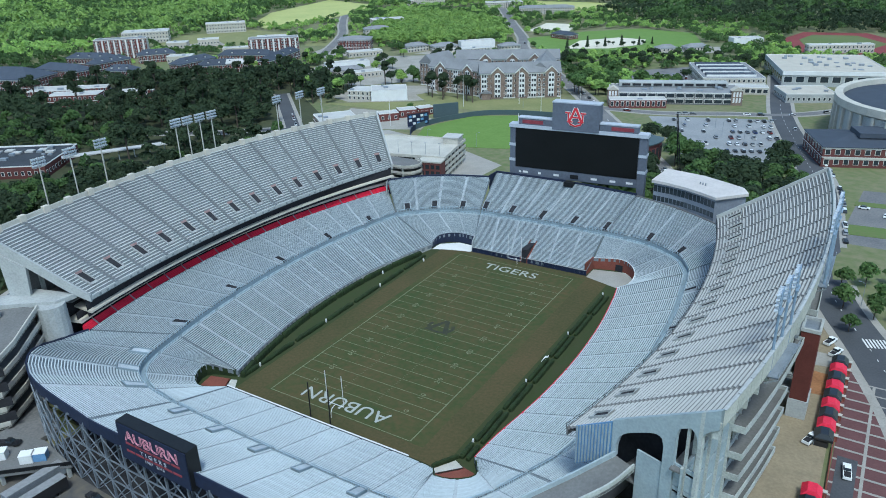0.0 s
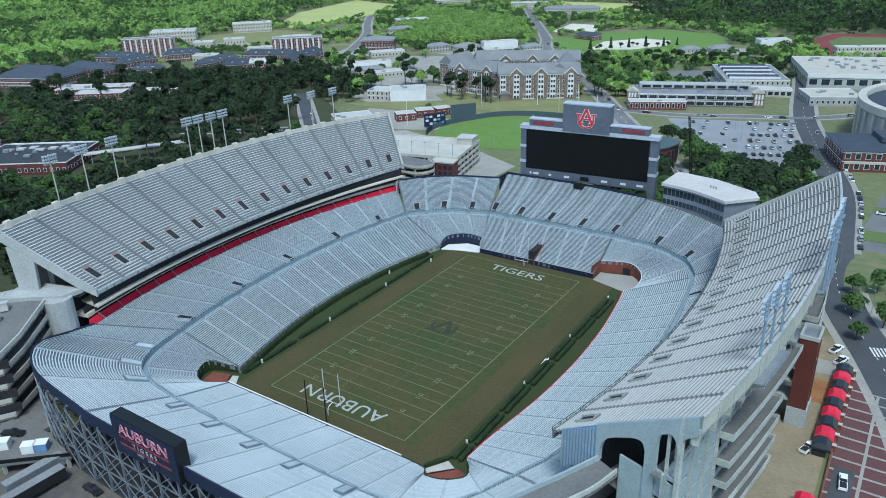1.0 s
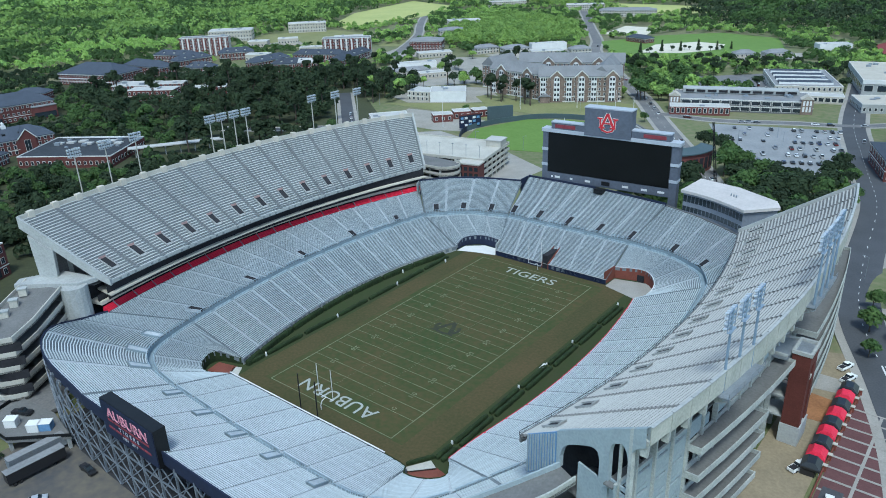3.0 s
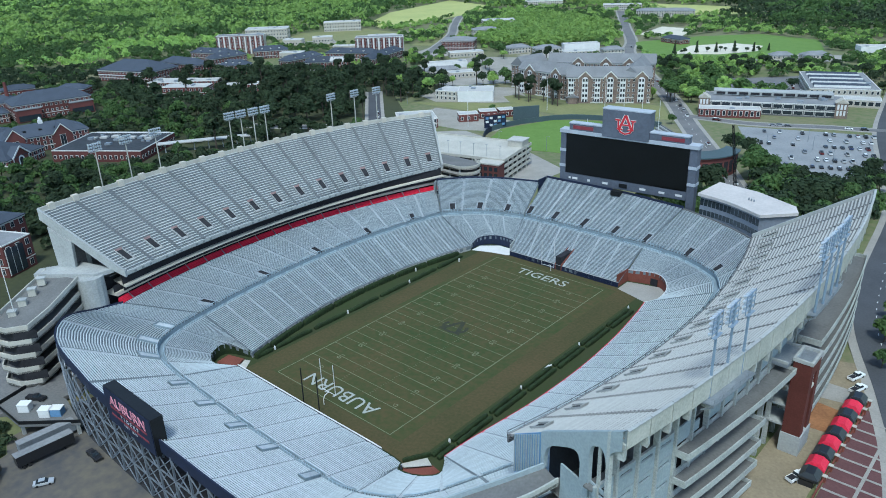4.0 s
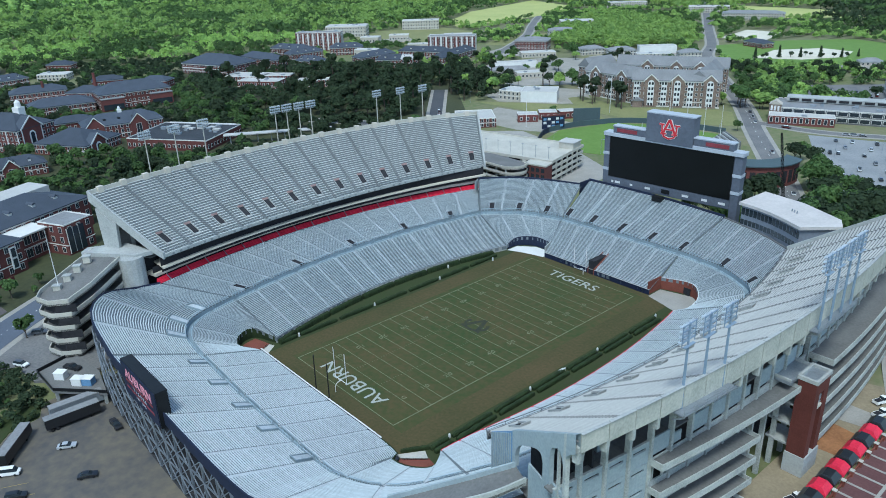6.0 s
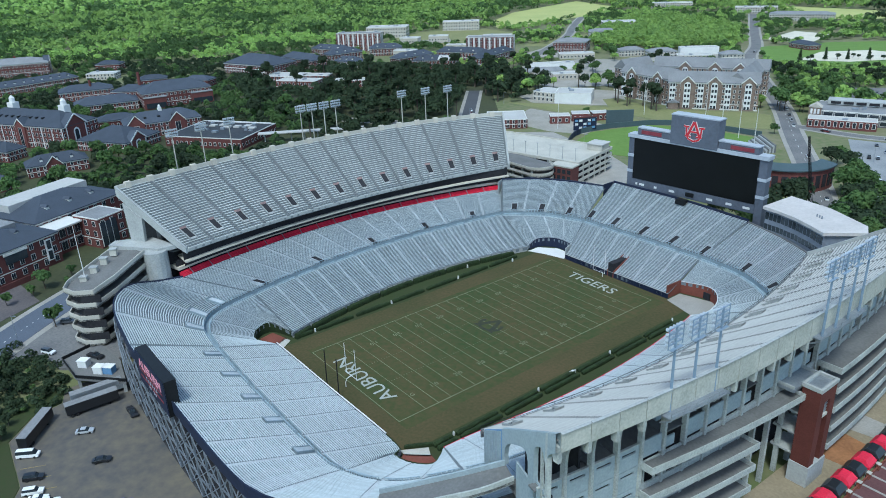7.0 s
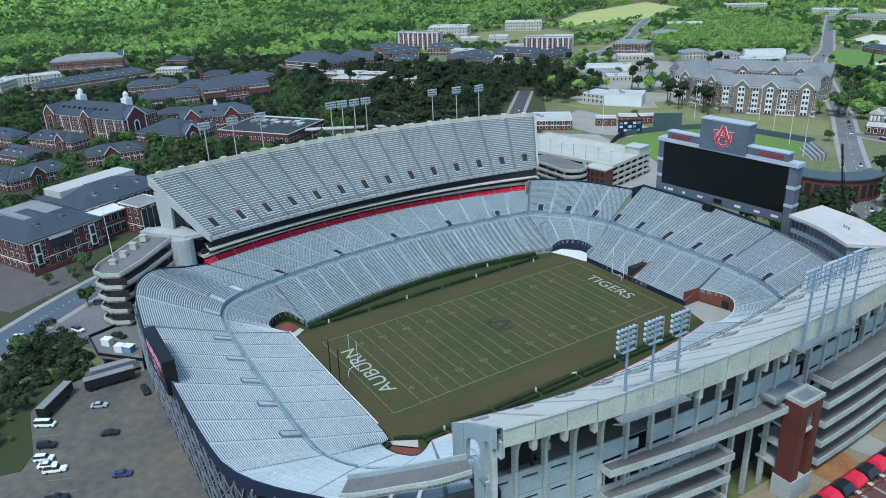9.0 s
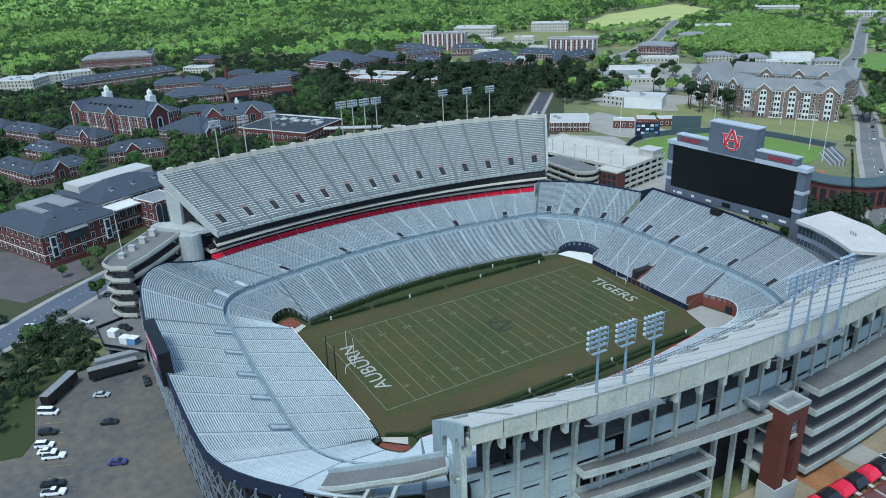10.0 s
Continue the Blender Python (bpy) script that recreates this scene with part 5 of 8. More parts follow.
OPEN_LAWNS = ("lawn_baseball", "lawn_golf", "lawn_bunker", "lawn_sandpit", "lawn_meadow", "lawn_far", "lawn_terrace", "lawn_bank_north", "lawn_track", "lawn_halls")


def patch(poly, mat, name, label, lift=0.06, z=None):
    cx, cy = sum(p[0] for p in poly) / len(poly), sum(p[1] for p in poly) / len(poly)
    zz = ground_z(cx, cy) if z is None else z
    PATCHES.append(name)
    if name.split("_")[0] == "pavement" or name in OPEN_LAWNS:
        BARE.append(poly)
    ob = Geo().prism(poly, zz - 1.0, zz + lift + 0.002 * len(PATCHES)).make(name, mat)
    return setting(ob, label, name.split("_")[0])


M_BLUEROAD = material("bluish_asphalt", (0.104, 0.12, 0.152), 0.9, grain=0.6, coarse=14, amount=0.25)
ROADS = {
    "west": [(-180, 128), (-217, 169), (-258, 208), (-306, 253)],
    "quad": [(-300, 118), (-262, 138), (-234, 160), (-214, 172)],
    "hill": [(-396, 405), (-455, 506), (-500, 575), (-562, 652), (-640, 760), (-700, 880)],
    "north": [(30, 168), (2, 213), (-50, 289), (-96, 358), (-165, 450), (-232, 545), (-270, 620), (-338, 731), (-475, 958), (-640, 1220)],
    "east": [(150, -60), (137, 0), (125, 35), (109, 75), (101, 120), (93, 190), (80, 240), (68, 283), (52, 345), (36, 440), (20, 540)],
    "south": [(-50, -186), (-66, -162), (-84, -140.5), (-97, -126), (-109, -111), (-122, -92), (-140, -60), (-160, -10)],
    "cross": [(-62, 312), (-20, 314), (20, 330), (62, 347), (110, 400)],
}
WIDTH = {"west": 9, "quad": 7, "hill": 9, "north": 10, "east": 13, "south": 13, "cross": 7}
for i, (key, pts) in enumerate(ROADS.items()):
    strip(pts, WIDTH[key] + 5, M_PAVE, "pavement_" + key, "pale concrete pavement beside the road", 0.135 + 0.004 * i)
    strip(pts, WIDTH[key], M_ASPHALT if key in ("east", "west", "quad") else M_BLUEROAD if key == "south" else M_LOT, "road_" + key, "worn grey asphalt road", 0.19 + 0.012 * i)
    if key in ("east", "south", "north"):
        P = bez(pts, 14)
        marks = Geo()
        for k in range(0, len(P) - 1, 2):
            a, b = P[k], P[k + 1]
            if math.hypot(a[0], a[1]) < 420:
                c = a + (b - a) * 0.45
                marks.beam((*a, ground_z(*a) + 0.27), (*c, ground_z(*c) + 0.27), 0.22, 0.03)
        marks.make("lane_marks", M_WHITE, bpy.data.objects["road_" + key])["kind"] = "stuff"

M_YARD = material("stained_yard_asphalt", (0.148, 0.128, 0.096), 0.9, dark=(0.072, 0.072, 0.076), grain=2.5, coarse=28, bump=0.2)
M_PALELOT = material("sun_bleached_asphalt", (0.288, 0.296, 0.296), 0.9, dark=(0.192, 0.2, 0.208), grain=1.0, coarse=15)
# Lawn with the cloud shade over the western campus put into its colour.
M_SHADELAWN = material("cloud_shaded_lawn", (0.06, 0.068, 0.0304), 0.95, dark=(0.04, 0.044, 0.0224), grain=2.0, coarse=30, bump=0.5)
# Pinkish paving, darkened in its colour for the trees' shade.
M_FORECOURT = material("shaded_pinkish_paving", (0.13, 0.112, 0.108), 0.9, dark=(0.082, 0.074, 0.076), grain=0.8, coarse=8)
M_PAVER = material("maroon_pavers", (0.128, 0.0608, 0.0608), 0.9, grain=0.5, coarse=5, amount=0.25)
# Western and roadside lawns: cloud shade painted as darker ground.
patch([(-126, -100), (-126, 112), (-215, 200), (-330, 290), (-560, 280), (-620, -220), (-200, -220), (-128, -150)][::-1], M_SHADELAWN, "lawn_wood", "grass under the trees, coloured dark for cloud shade", 0.03)
patch([(-132, -152), (-127, -98), (-108, -92), (-84, -116), (-48, -152), (-60, -215), (-150, -225)][::-1], M_SHADELAWN, "lawn_roadside", "dark grass beside the road", 0.03)
patch([(-43, -133), (-34.5, -140.5), (-12.5, -141.7), (-6.5, -145), (-7.5, -149.6), (0, -160), (40, -172), (85, -150), (76, -104), (66, -98), (33, -106), (-40, -106), (-62, -103), (-58, -112), (-54.5, -121.7), (-45, -125)], M_YARD, "pavement_yard", "stained grey asphalt service yard", 0.06, 1.6)
patch([(-24, 303), (52, 326), (64, 270), (70, 218), (36, 203), (12, 232), (-2, 262)][::-1], M_PALELOT, "pavement_north_lot", "pale asphalt car park")
patch([(104, 100), (230, 90), (240, 215), (110, 200)], M_LOT, "pavement_east_lot", "pale asphalt car park with grass islands")
for y0, y1 in ((138, 152), (176, 184)):
    patch([(108, y0), (126, y0 + 2), (126, y1), (108, y1 - 2)], M_GRASS, "lawn_island", "grass island in the car park", 0.2)
patch([(-94, 415), (-26, 432), (-36, 508), (-96, 452)], M_LOT, "pavement_upper_lot", "car park with rows of cars")
# Dry grass with the sunlight on the northern lawns put into its colour.
M_SUNLAWN = material("dry_sunny_grass", (0.22, 0.215, 0.095), 0.95, dark=(0.16, 0.175, 0.068), grain=1.8, coarse=16, bump=0.3)
M_DUST = material("bleached_gravel", (0.335, 0.319, 0.281), 0.95, dark=(0.248, 0.233, 0.199), grain=1.2, coarse=11)
patch([(-132, 112), (-62, 110), (-60, 160), (-100, 180), (-160, 196), (-190, 168)], M_PAVE, "pavement_plaza", "bright concrete service apron")
patch([(-208, 196), (-164, 196), (-142, 206), (-150, 234), (-190, 240), (-222, 236)], M_DUST, "pavement_sand", "bare pale gravel round the brick pavilions")
patch([(-250, 240), (-192, 242), (-148, 240), (-140, 258), (-180, 280), (-215, 262)], M_SUNLAWN, "lawn_bank_north", "dry sunlit grass bank below the warehouse")
patch([(-262, 262), (-236, 252), (-200, 272), (-176, 292), (-216, 330), (-262, 310)], M_DUST, "pavement_court", "pale gravel yard round the warehouse")
patch([(-205, 296), (-186, 280), (-150, 268), (-112, 270), (-66, 296), (-88, 330), (-98, 330), (-152, 296), (-200, 308)], M_SUNLAWN, "lawn_terrace", "dry lawn in front of the residence hall")
patch([(-352, 318), (-268, 306), (-228, 352), (-262, 410), (-290, 470), (-350, 440), (-372, 392)], M_DUST, "pavement_depot", "sun-bleached yard between low pale buildings")
patch([(-322, 470), (-262, 470), (-246, 520), (-258, 548), (-302, 530)], M_DUST, "pavement_yards", "bleached yards round small white houses")
patch([(-420, 405), (-376, 430), (-368, 470), (-404, 486), (-440, 470)], M_DUST, "pavement_gable_court", "pale court beside a gabled building")
patch([(-640, 398), (-570, 392), (-500, 452), (-560, 545), (-640, 560), (-690, 480)], M_SUNLAWN, "lawn_halls", "sunlit pale lawn between white halls")
patch([(-620, 408), (-584, 404), (-566, 440), (-602, 462)], M_DUST, "pavement_halls", "pale car park between the halls")
patch([(-472, 470), (-440, 480), (-420, 540), (-470, 600), (-520, 560)], M_SUNLAWN, "lawn_roadside_hill", "sunlit grass beside the hill road")
patch([(-378, 52), (-352, 44), (-296, 84), (-292, 118), (-330, 132), (-382, 104)], M_STRIP, "lawn_quad", "green lawn under the pines")
patch([(-110, 556), (-84, 556), (-40, 590), (-50, 625), (-110, 600)], M_DUST, "pavement_garden", "pale sandy garden round small pavilions")
patch([(104, 46), (116, 50), (117, -45), (103, -48)], M_SAND, "pavement_worksite", "bare yellow sand of a work site", 0.08, 5.2)
patch([(106, 9), (115.5, 10), (115.5, 21), (106, 22)], M_CLAY, "pavement_clay", "patch of raw orange clay", 0.12, 5.2)
patch([(104.5, 24), (115.5, 26), (115.5, 33), (104.8, 33)], M_PAVE, "pavement_slab", "fresh pale concrete slab", 0.12, 5.2)
patch([(118, 26), (131, 24), (140, -48), (118.5, -48)], M_PAVER, "pavement_pavers", "maroon paver plaza with pale bands", 0.1, 5.2)
plaza = bpy.data.objects["pavement_pavers"]
for y in np.arange(-44, 24, 4.6):
    Geo().box(118.2, y - 0.3, 5.2, 131 + (24 - y) * 0.1, y + 0.3, 5.44).make("paver_band", M_PAVE, plaza)
Geo().box(124.4, -46, 5.2, 125.1, 20, 5.445).make("paver_band", M_PAVE, plaza)
for k in range(9):
    a = pose(121 + k * 0.9, 44.5 + k * 0.35, 5.46, 0, 0, 22)
    Geo().box(-0.25, -2.6, 0, 0.25, 2.6, 0.02, a).make("crosswalk_bar", M_WHITE, bpy.data.objects["road_east"])
M_BALL = material("mown_baseball_grass", (0.11, 0.185, 0.036), 0.95, dark=(0.135, 0.215, 0.048), grain=2.0, coarse=7, bump=0.3)
patch([(-128, 172), (-72, 190), (-52, 236), (-60, 270), (-104, 266), (-130, 252), (-143, 212)], M_BALL, "lawn_baseball", "bright mown baseball outfield", 0.12)
patch([(-262, 612), (-190, 506), (-120, 545), (-70, 640), (-100, 720), (-170, 740), (-222, 690)][::-1], M_BALL, "lawn_golf", "bright green practice golf lawn", 0.12)
M_BUNKER = material("white_sand", (0.62, 0.58, 0.47), 0.95, grain=1.0, coarse=9, amount=0.2)
patch([(-190, 556), (-150, 574), (-126, 612), (-134, 650), (-167, 655), (-198, 616)], M_BUNKER, "lawn_bunker", "white sand bunker", 0.2)
patch([(-290, 672), (-236, 670), (-256, 752), (-300, 756)], M_BUNKER, "lawn_sandpit", "pale sand pit", 0.2)
M_MEADOW = material("dry_meadow", (0.414, 0.414, 0.153), 0.95, dark=(0.306, 0.342, 0.117), grain=4, coarse=40, bump=0.3)
patch([(-635, 575), (-625, 660), (-640, 790), (-690, 900), (-840, 960), (-780, 740), (-700, 620)][::-1], M_MEADOW, "lawn_meadow", "dry yellow-green meadow", 0.2)
patch([(-420, 940), (-330, 900), (-230, 960), (-330, 1040), (-470, 1040)], M_MEADOW, "lawn_far", "pale far meadow beside the road", 0.2)
patch([(-2, 706), (22, 618), (90, 622), (120, 700), (74, 780), (10, 768)], material("running_track", (0.22, 0.05, 0.05), 0.9, grain=2, coarse=20, amount=0.3), "pavement_track", "dark red running track", 0.2)
patch([(14, 705), (30, 645), (80, 648), (98, 700), (66, 755), (22, 748)], M_GRASS, "lawn_track", "green infield of the running track", 0.25)
patch([(-130, -160), (-104, -140), (-118, -116), (-150, -120), (-170, -150)], M_FORECOURT, "pavement_forecourt", "pinkish paved forecourt beside the road", 0.05)
patch([(-44, -152), (-66, -140), (-74, -133.5), (-76.5, -128.6), (-74.8, -123.6), (-62, -121.8), (-54.4, -121.9), (-45.2, -125.2), (-43.2, -133.2), (-34.6, -140.7), (-12.6, -141.9), (-6.7, -145.1), (-7.7, -149.6), (-14, -164)], M_STRIP, "lawn_bank", "grass bank with shrubs above the yard", 0.1)

patch([(-102, -106), (-92, -119), (-78, -133), (-76.5, -128.6), (-74.6, -123.4), (-62, -121.6), (-56, -112), (-56, -100), (-72, -94), (-100, -90)], M_LOT, "pavement_ramp_foot", "grey asphalt around the foot of the ramp", 0.05)

# ---- buildings ----
M_BRICK2 = material("campus_brick", (0.145, 0.0527, 0.0467), 0.9, grain=0.4, coarse=6, amount=0.3, spread=0.15)
M_TRIM = material("white_trim", (0.66, 0.65, 0.61), 0.7, grain=0.4, coarse=4, amount=0.15, bump=0.05)
M_GREY = material("grey_roof", (0.25, 0.255, 0.26), 0.8, grain=0.8, coarse=8, amount=0.3)
M_DARKROOF = material("black_roof", (0.022, 0.025, 0.03), 0.8, dark=(0.05, 0.054, 0.06), grain=1.5, coarse=9)
M_BEIGE = material("beige_render", (0.468, 0.433, 0.365), 0.85, grain=0.5, coarse=6, amount=0.2)

WIN = {}


def window_mesh(w, h):
    key = (round(w, 1), round(h, 1))
    if key not in WIN:
        g = Geo()
        g.box(-w / 2 - 0.16, -0.12, -0.16, w / 2 + 0.16, 0.02, h + 0.16)
        n = len(g.f)
        g.box(-w / 2, -0.16, 0, -0.05, -0.1, h).box(0.05, -0.16, 0, w / 2, -0.1, h)
        me = mesh("window", g.v, g.f, [M_TRIM, M_GLASS])
        for p in me.polygons[n:]:
            p.material_index = 1
        WIN[key] = me
    return WIN[key]


def roof_geo(w, d, z0, kind, rise, over=0.6):
    a, b = w / 2 + over, d / 2 + over
    g = Geo()
    if kind == "flat":
        return g.box(-w / 2 + 0.42, -d / 2 + 0.42, z0 + 0.005, w / 2 - 0.42, d / 2 - 0.42, z0 + 0.12)
    r = 0.0 if kind == "gable" else min(b, a * 0.9)
    if w < d:
        rr = 0.0 if kind == "gable" else a
        top = [(0, -b + rr, z0 + rise), (0, b - rr, z0 + rise)]
        base = [(-a, -b, z0), (a, -b, z0), (a, b, z0), (-a, b, z0)]
        v = base + top + [(x, y, z0 - 0.35) for x, y, _ in base]
        return g.add(v, [(0, 1, 4), (1, 2, 5, 4), (2, 3, 5), (3, 0, 4, 5), (9, 8, 7, 6), (0, 6, 7, 1), (1, 7, 8, 2), (2, 8, 9, 3), (3, 9, 6, 0)])
    top = [(-a + r, 0, z0 + rise), (a - r, 0, z0 + rise)]
    base = [(-a, -b, z0), (a, -b, z0), (a, b, z0), (-a, b, z0)]
    v = base + top + [(x, y, z0 - 0.35) for x, y, _ in base]
    return g.add(v, [(0, 1, 5, 4), (1, 2, 5), (2, 3, 4, 5), (3, 0, 4), (9, 8, 7, 6), (0, 6, 7, 1), (1, 7, 8, 2), (2, 8, 9, 3), (3, 9, 6, 0)])


CLEAR = []      # circles that trees keep out of
BLOCKS = []     # buildings' outlines, the same


def building(name, label, x, y, yaw, w, d, h, roof="hip", rise=4.0, wall=None, roofing=None, storeys=3, bay=4.4, gables=(), dormers=0, chimneys=(), win=(1.3, 1.9), band=True, base=None, group=""):
    """A block w long (local x), d deep; windows on its four sides."""
    z = ground_z(x, y) if base is None else base
    ob = thing(name, label, name.replace("_", " "), group, at=pose(x, y, z, 0, 0, yaw))
    wall, roofing = wall or M_BRICK2, roofing or M_SLATE
    Geo().box(-w / 2, -d / 2, -0.8, w / 2, d / 2, h).make("wall", wall, ob)
    roof_geo(w, d, h + 0.36 if roof != "flat" else h, roof, rise).make("roof", roofing, ob)
    if roof == "flat":
        t = 0.4
        for x0, y0, x1, y1 in ((-w / 2, -d / 2, w / 2, -d / 2 + t), (-w / 2, d / 2 - t, w / 2, d / 2), (-w / 2, -d / 2 + t, -w / 2 + t, d / 2 - t), (w / 2 - t, -d / 2 + t, w / 2, d / 2 - t)):
            Geo().box(x0, y0, h + 0.005, x1, y1, h + 0.5).make("coping", M_TRIM, ob)
        rng = random.Random(int(x * 7 + y))
        for k in range(int(w * d / 260)):
            px, py = rng.uniform(-w * 0.4, w * 0.4), rng.uniform(-d * 0.38, d * 0.38)
            s = rng.uniform(0.8, 2.0)
            Geo().box(px - s, py - s * 0.7, h + 0.12, px + s, py + s * 0.7, h + rng.uniform(0.8, 1.8)).make("roof_unit", M_STEEL, ob)
    else:
        Geo().box(-w / 2 - 0.25, -d / 2 - 0.25, h - 0.6, w / 2 + 0.25, d / 2 + 0.25, h).make("cornice", M_TRIM, ob)
    if band and storeys > 1:
        Geo().box(-w / 2 - 0.12, -d / 2 - 0.12, h / storeys * 0.98, w / 2 + 0.12, d / 2 + 0.12, h / storeys * 0.98 + 0.4).make("string_course", M_TRIM, ob)
    me = window_mesh(*win)
    sides = ((w, -d / 2, 0), (w, -d / 2, 180), (d, -w / 2, 90), (d, -w / 2, -90))
    for length, off, turn in sides:
        away = math.hypot(x - 100, y + 150)
        n = max(1, int(length / (bay if away < 330 else 3.4 if win[0] < 2 else bay)))
        facing = math.radians(yaw + turn)
        nx, ny = math.sin(facing), -math.cos(facing)
        if nx * (160 - x) + ny * (-160 - y) < 0:
            continue      # the far sides are never seen
        for s in range(storeys):
            row = []
            for k in range(n):
                wx = (k + 0.5) * length / n - length / 2
                at = pose(0, 0, 0, 0, 0, turn) @ pose(wx, off, h / storeys * s + h / storeys * 0.30)
                if away < 330:
                    wo = new("window", me)
                    wo.parent = ob
                    wo.matrix_local = at
                else:
                    row.append(at)
            if row:
                # far off: one strip of small windows a storey
                g = Geo()
                for at in row:
                    g.box(-win[0] / 2 - 0.22, -0.10, -0.2, win[0] / 2 + 0.22, 0.02, win[1] + 0.2, at)
                split_at = len(g.f)
                for at in row:
                    g.box(-win[0] / 2, -0.16, 0, win[0] / 2, -0.105, win[1], at)
                strip_ = g.make("window_strip", [M_TRIM, M_GLASS], ob)
                for p in strip_.data.polygons[split_at:]:
                    p.material_index = 1
                strip_["kind"] = "stuff"
    for gx_, gw in gables:
        g = Geo()
        gh = h + gw * 0.55
        g.add([(gx_ - gw / 2, -d / 2 - 0.7, 0), (gx_ + gw / 2, -d / 2 - 0.7, 0), (gx_ + gw / 2, -d / 2 - 0.7, h), (gx_, -d / 2 - 0.7, gh), (gx_ - gw / 2, -d / 2 - 0.7, h),
               (gx_ - gw / 2, 0, 0), (gx_ + gw / 2, 0, 0), (gx_ + gw / 2, 0, h), (gx_, 0, gh), (gx_ - gw / 2, 0, h)],
              [(0, 1, 2, 3, 4), (1, 6, 7, 2), (5, 0, 4, 9)])
        bayo = g.make("gable_bay", wall, ob)
        for sgn in (-1, 1):
            e = gx_ + sgn * (gw / 2 + 0.4)
            Geo().add([(e, -d / 2 - 1.1, h - 0.25), (gx_, -d / 2 - 1.1, gh + 0.1), (gx_, 0, gh + 0.1), (e, 0, h - 0.25), (e, -d / 2 - 1.1, h + 0.15), (gx_, -d / 2 - 1.1, gh + 0.5), (gx_, 0, gh + 0.5), (e, 0, h + 0.15)],
                      [(0, 1, 5, 4), (4, 5, 6, 7), (3, 2, 1, 0), (0, 4, 7, 3)]).make("gable_roof", roofing, ob)
            Geo().beam((e, -d / 2 - 1.15, h), (gx_, -d / 2 - 1.15, gh + 0.35), 0.25, 0.5).make("bargeboard", M_TRIM, ob)
        tall = window_mesh(gw * 0.32, h * 0.78)
        wo = new("tall_window", tall)
        wo.parent = ob
        wo.matrix_local = pose(gx_, -d / 2 - 0.72, h * 0.12)
    for k in range(dormers):
        dx = -w / 2 + (k + 1) * w / (dormers + 1)
        dy, dz = -d * 0.30, h + rise * 0.42
        Geo().box(dx - 0.8, dy - 0.9, dz - 1.2, dx + 0.8, dy + 2.5, dz + 1.1).make("dormer", M_TRIM, ob)
        Geo().add([(dx - 1.1, dy - 1.1, dz + 1.1), (dx + 1.1, dy - 1.1, dz + 1.1), (dx, dy - 1.1, dz + 2.1), (dx - 1.1, dy + 3, dz + 1.1), (dx + 1.1, dy + 3, dz + 1.1), (dx, dy + 3, dz + 2.1)], [(0, 1, 2), (1, 4, 5, 2), (0, 2, 5, 3), (0, 3, 4, 1)]).make("dormer_roof", roofing, ob)
    for cx_, cy_ in chimneys:
        Geo().box(cx_ - 0.9, cy_ - 0.7, h, cx_ + 0.9, cy_ + 0.7, h + rise + 2.2).make("chimney", wall, ob)
    BLOCKS.append((x, y, math.cos(radians(yaw)), math.sin(radians(yaw)), w / 2 + 3.5, d / 2 + 3.5))
    return ob


def cupola(ob, x, y, z, s=1.0):
    Geo().box(x - 2.6 * s, y - 2.6 * s, z - 3 * s, x + 2.6 * s, y + 2.6 * s, z + 3.2 * s).make("cupola_base", M_WHITE, ob)
    Geo().tube((x, y, z + 3.2 * s), (x, y, z + 6 * s), 2.0 * s, 1.7 * s, 8).tube((x, y, z + 6 * s), (x, y, z + 8 * s), 1.9 * s, 0.1, 8).make("cupola_lantern", M_WHITE, ob)


# the brick hall beside the ramp tower: slate roofs around pale flat decks
b = building("brick_hall", "red brick hall with slate roof, pale flat deck and white-framed windows", -166.2, -124.7, 115.7, 34, 44, 12.8, "hip", 4.6, storeys=3, dormers=2, win=(1.6, 2.2))
Geo().box(-6, -6, 12.9, 11, 17, 17.0).make("roof_deck", M_GREY, b)
Geo().box(-6.5, -22.6, 7.6, 2.5, -22.02, 11.2).make("glazed_bay", M_GLASS, b)
Geo().box(-7.0, -22.7, 11.21, 3.0, -22.03, 12.1).make("glazed_bay_head", M_TRIM, b)
for k in (-12.5, 12.0):
    Geo().box(k - 1.4, -22.5, 2.5, k + 1.4, -22.02, 11.5).make("tall_window_frame", M_WHITE, b)
    for z in (3.0, 7.4):
        Geo().box(k - 0.9, -22.6, z, k + 0.9, -22.51, z + 3.6).make("tall_window", M_GLASS, b)
b = building("brick_hall", "red brick hall wing with slate roof and skylight dormers", -194, -92, 115.7, 46, 36, 13.4, "hip", 5.0, storeys=3, dormers=3, win=(1.6, 2.2))
Geo().box(-20, 2, 13.5, 20, 15, 18.0).make("roof_deck", M_ROOFW, b)
b = building("brick_hall", "brick end bay of the hall with tall glazing", -165.5, -80.5, 115.7, 14, 15, 13.0, "flat", 0, storeys=3, roofing=M_GREY, win=(1.6, 2.2))
for k in range(3):
    Geo().box(-6.2 + k * 2.9, -7.9, 1.0, -3.7 + k * 2.9, -7.52, 11.5).make("tall_window", M_GLASS, b)
    Geo().box(-6.4 + k * 2.9, -7.8, 0.8, -6.21 + k * 2.9, -7.51, 11.7).make("window_post", M_WHITE, b)
b = building("entrance_pavilion", "flat-roofed glazed entrance with a white canopy", -168.5, -97.5, 115.7, 15, 12, 11.0, "flat", 0, storeys=2, roofing=M_ROOFW, wall=M_BRICK2, win=(2.6, 3.4), bay=3.6)
Geo().box(-8.2, -8.2, 11.51, 8.2, 6.5, 12.1).make("canopy", M_TRIM, b)
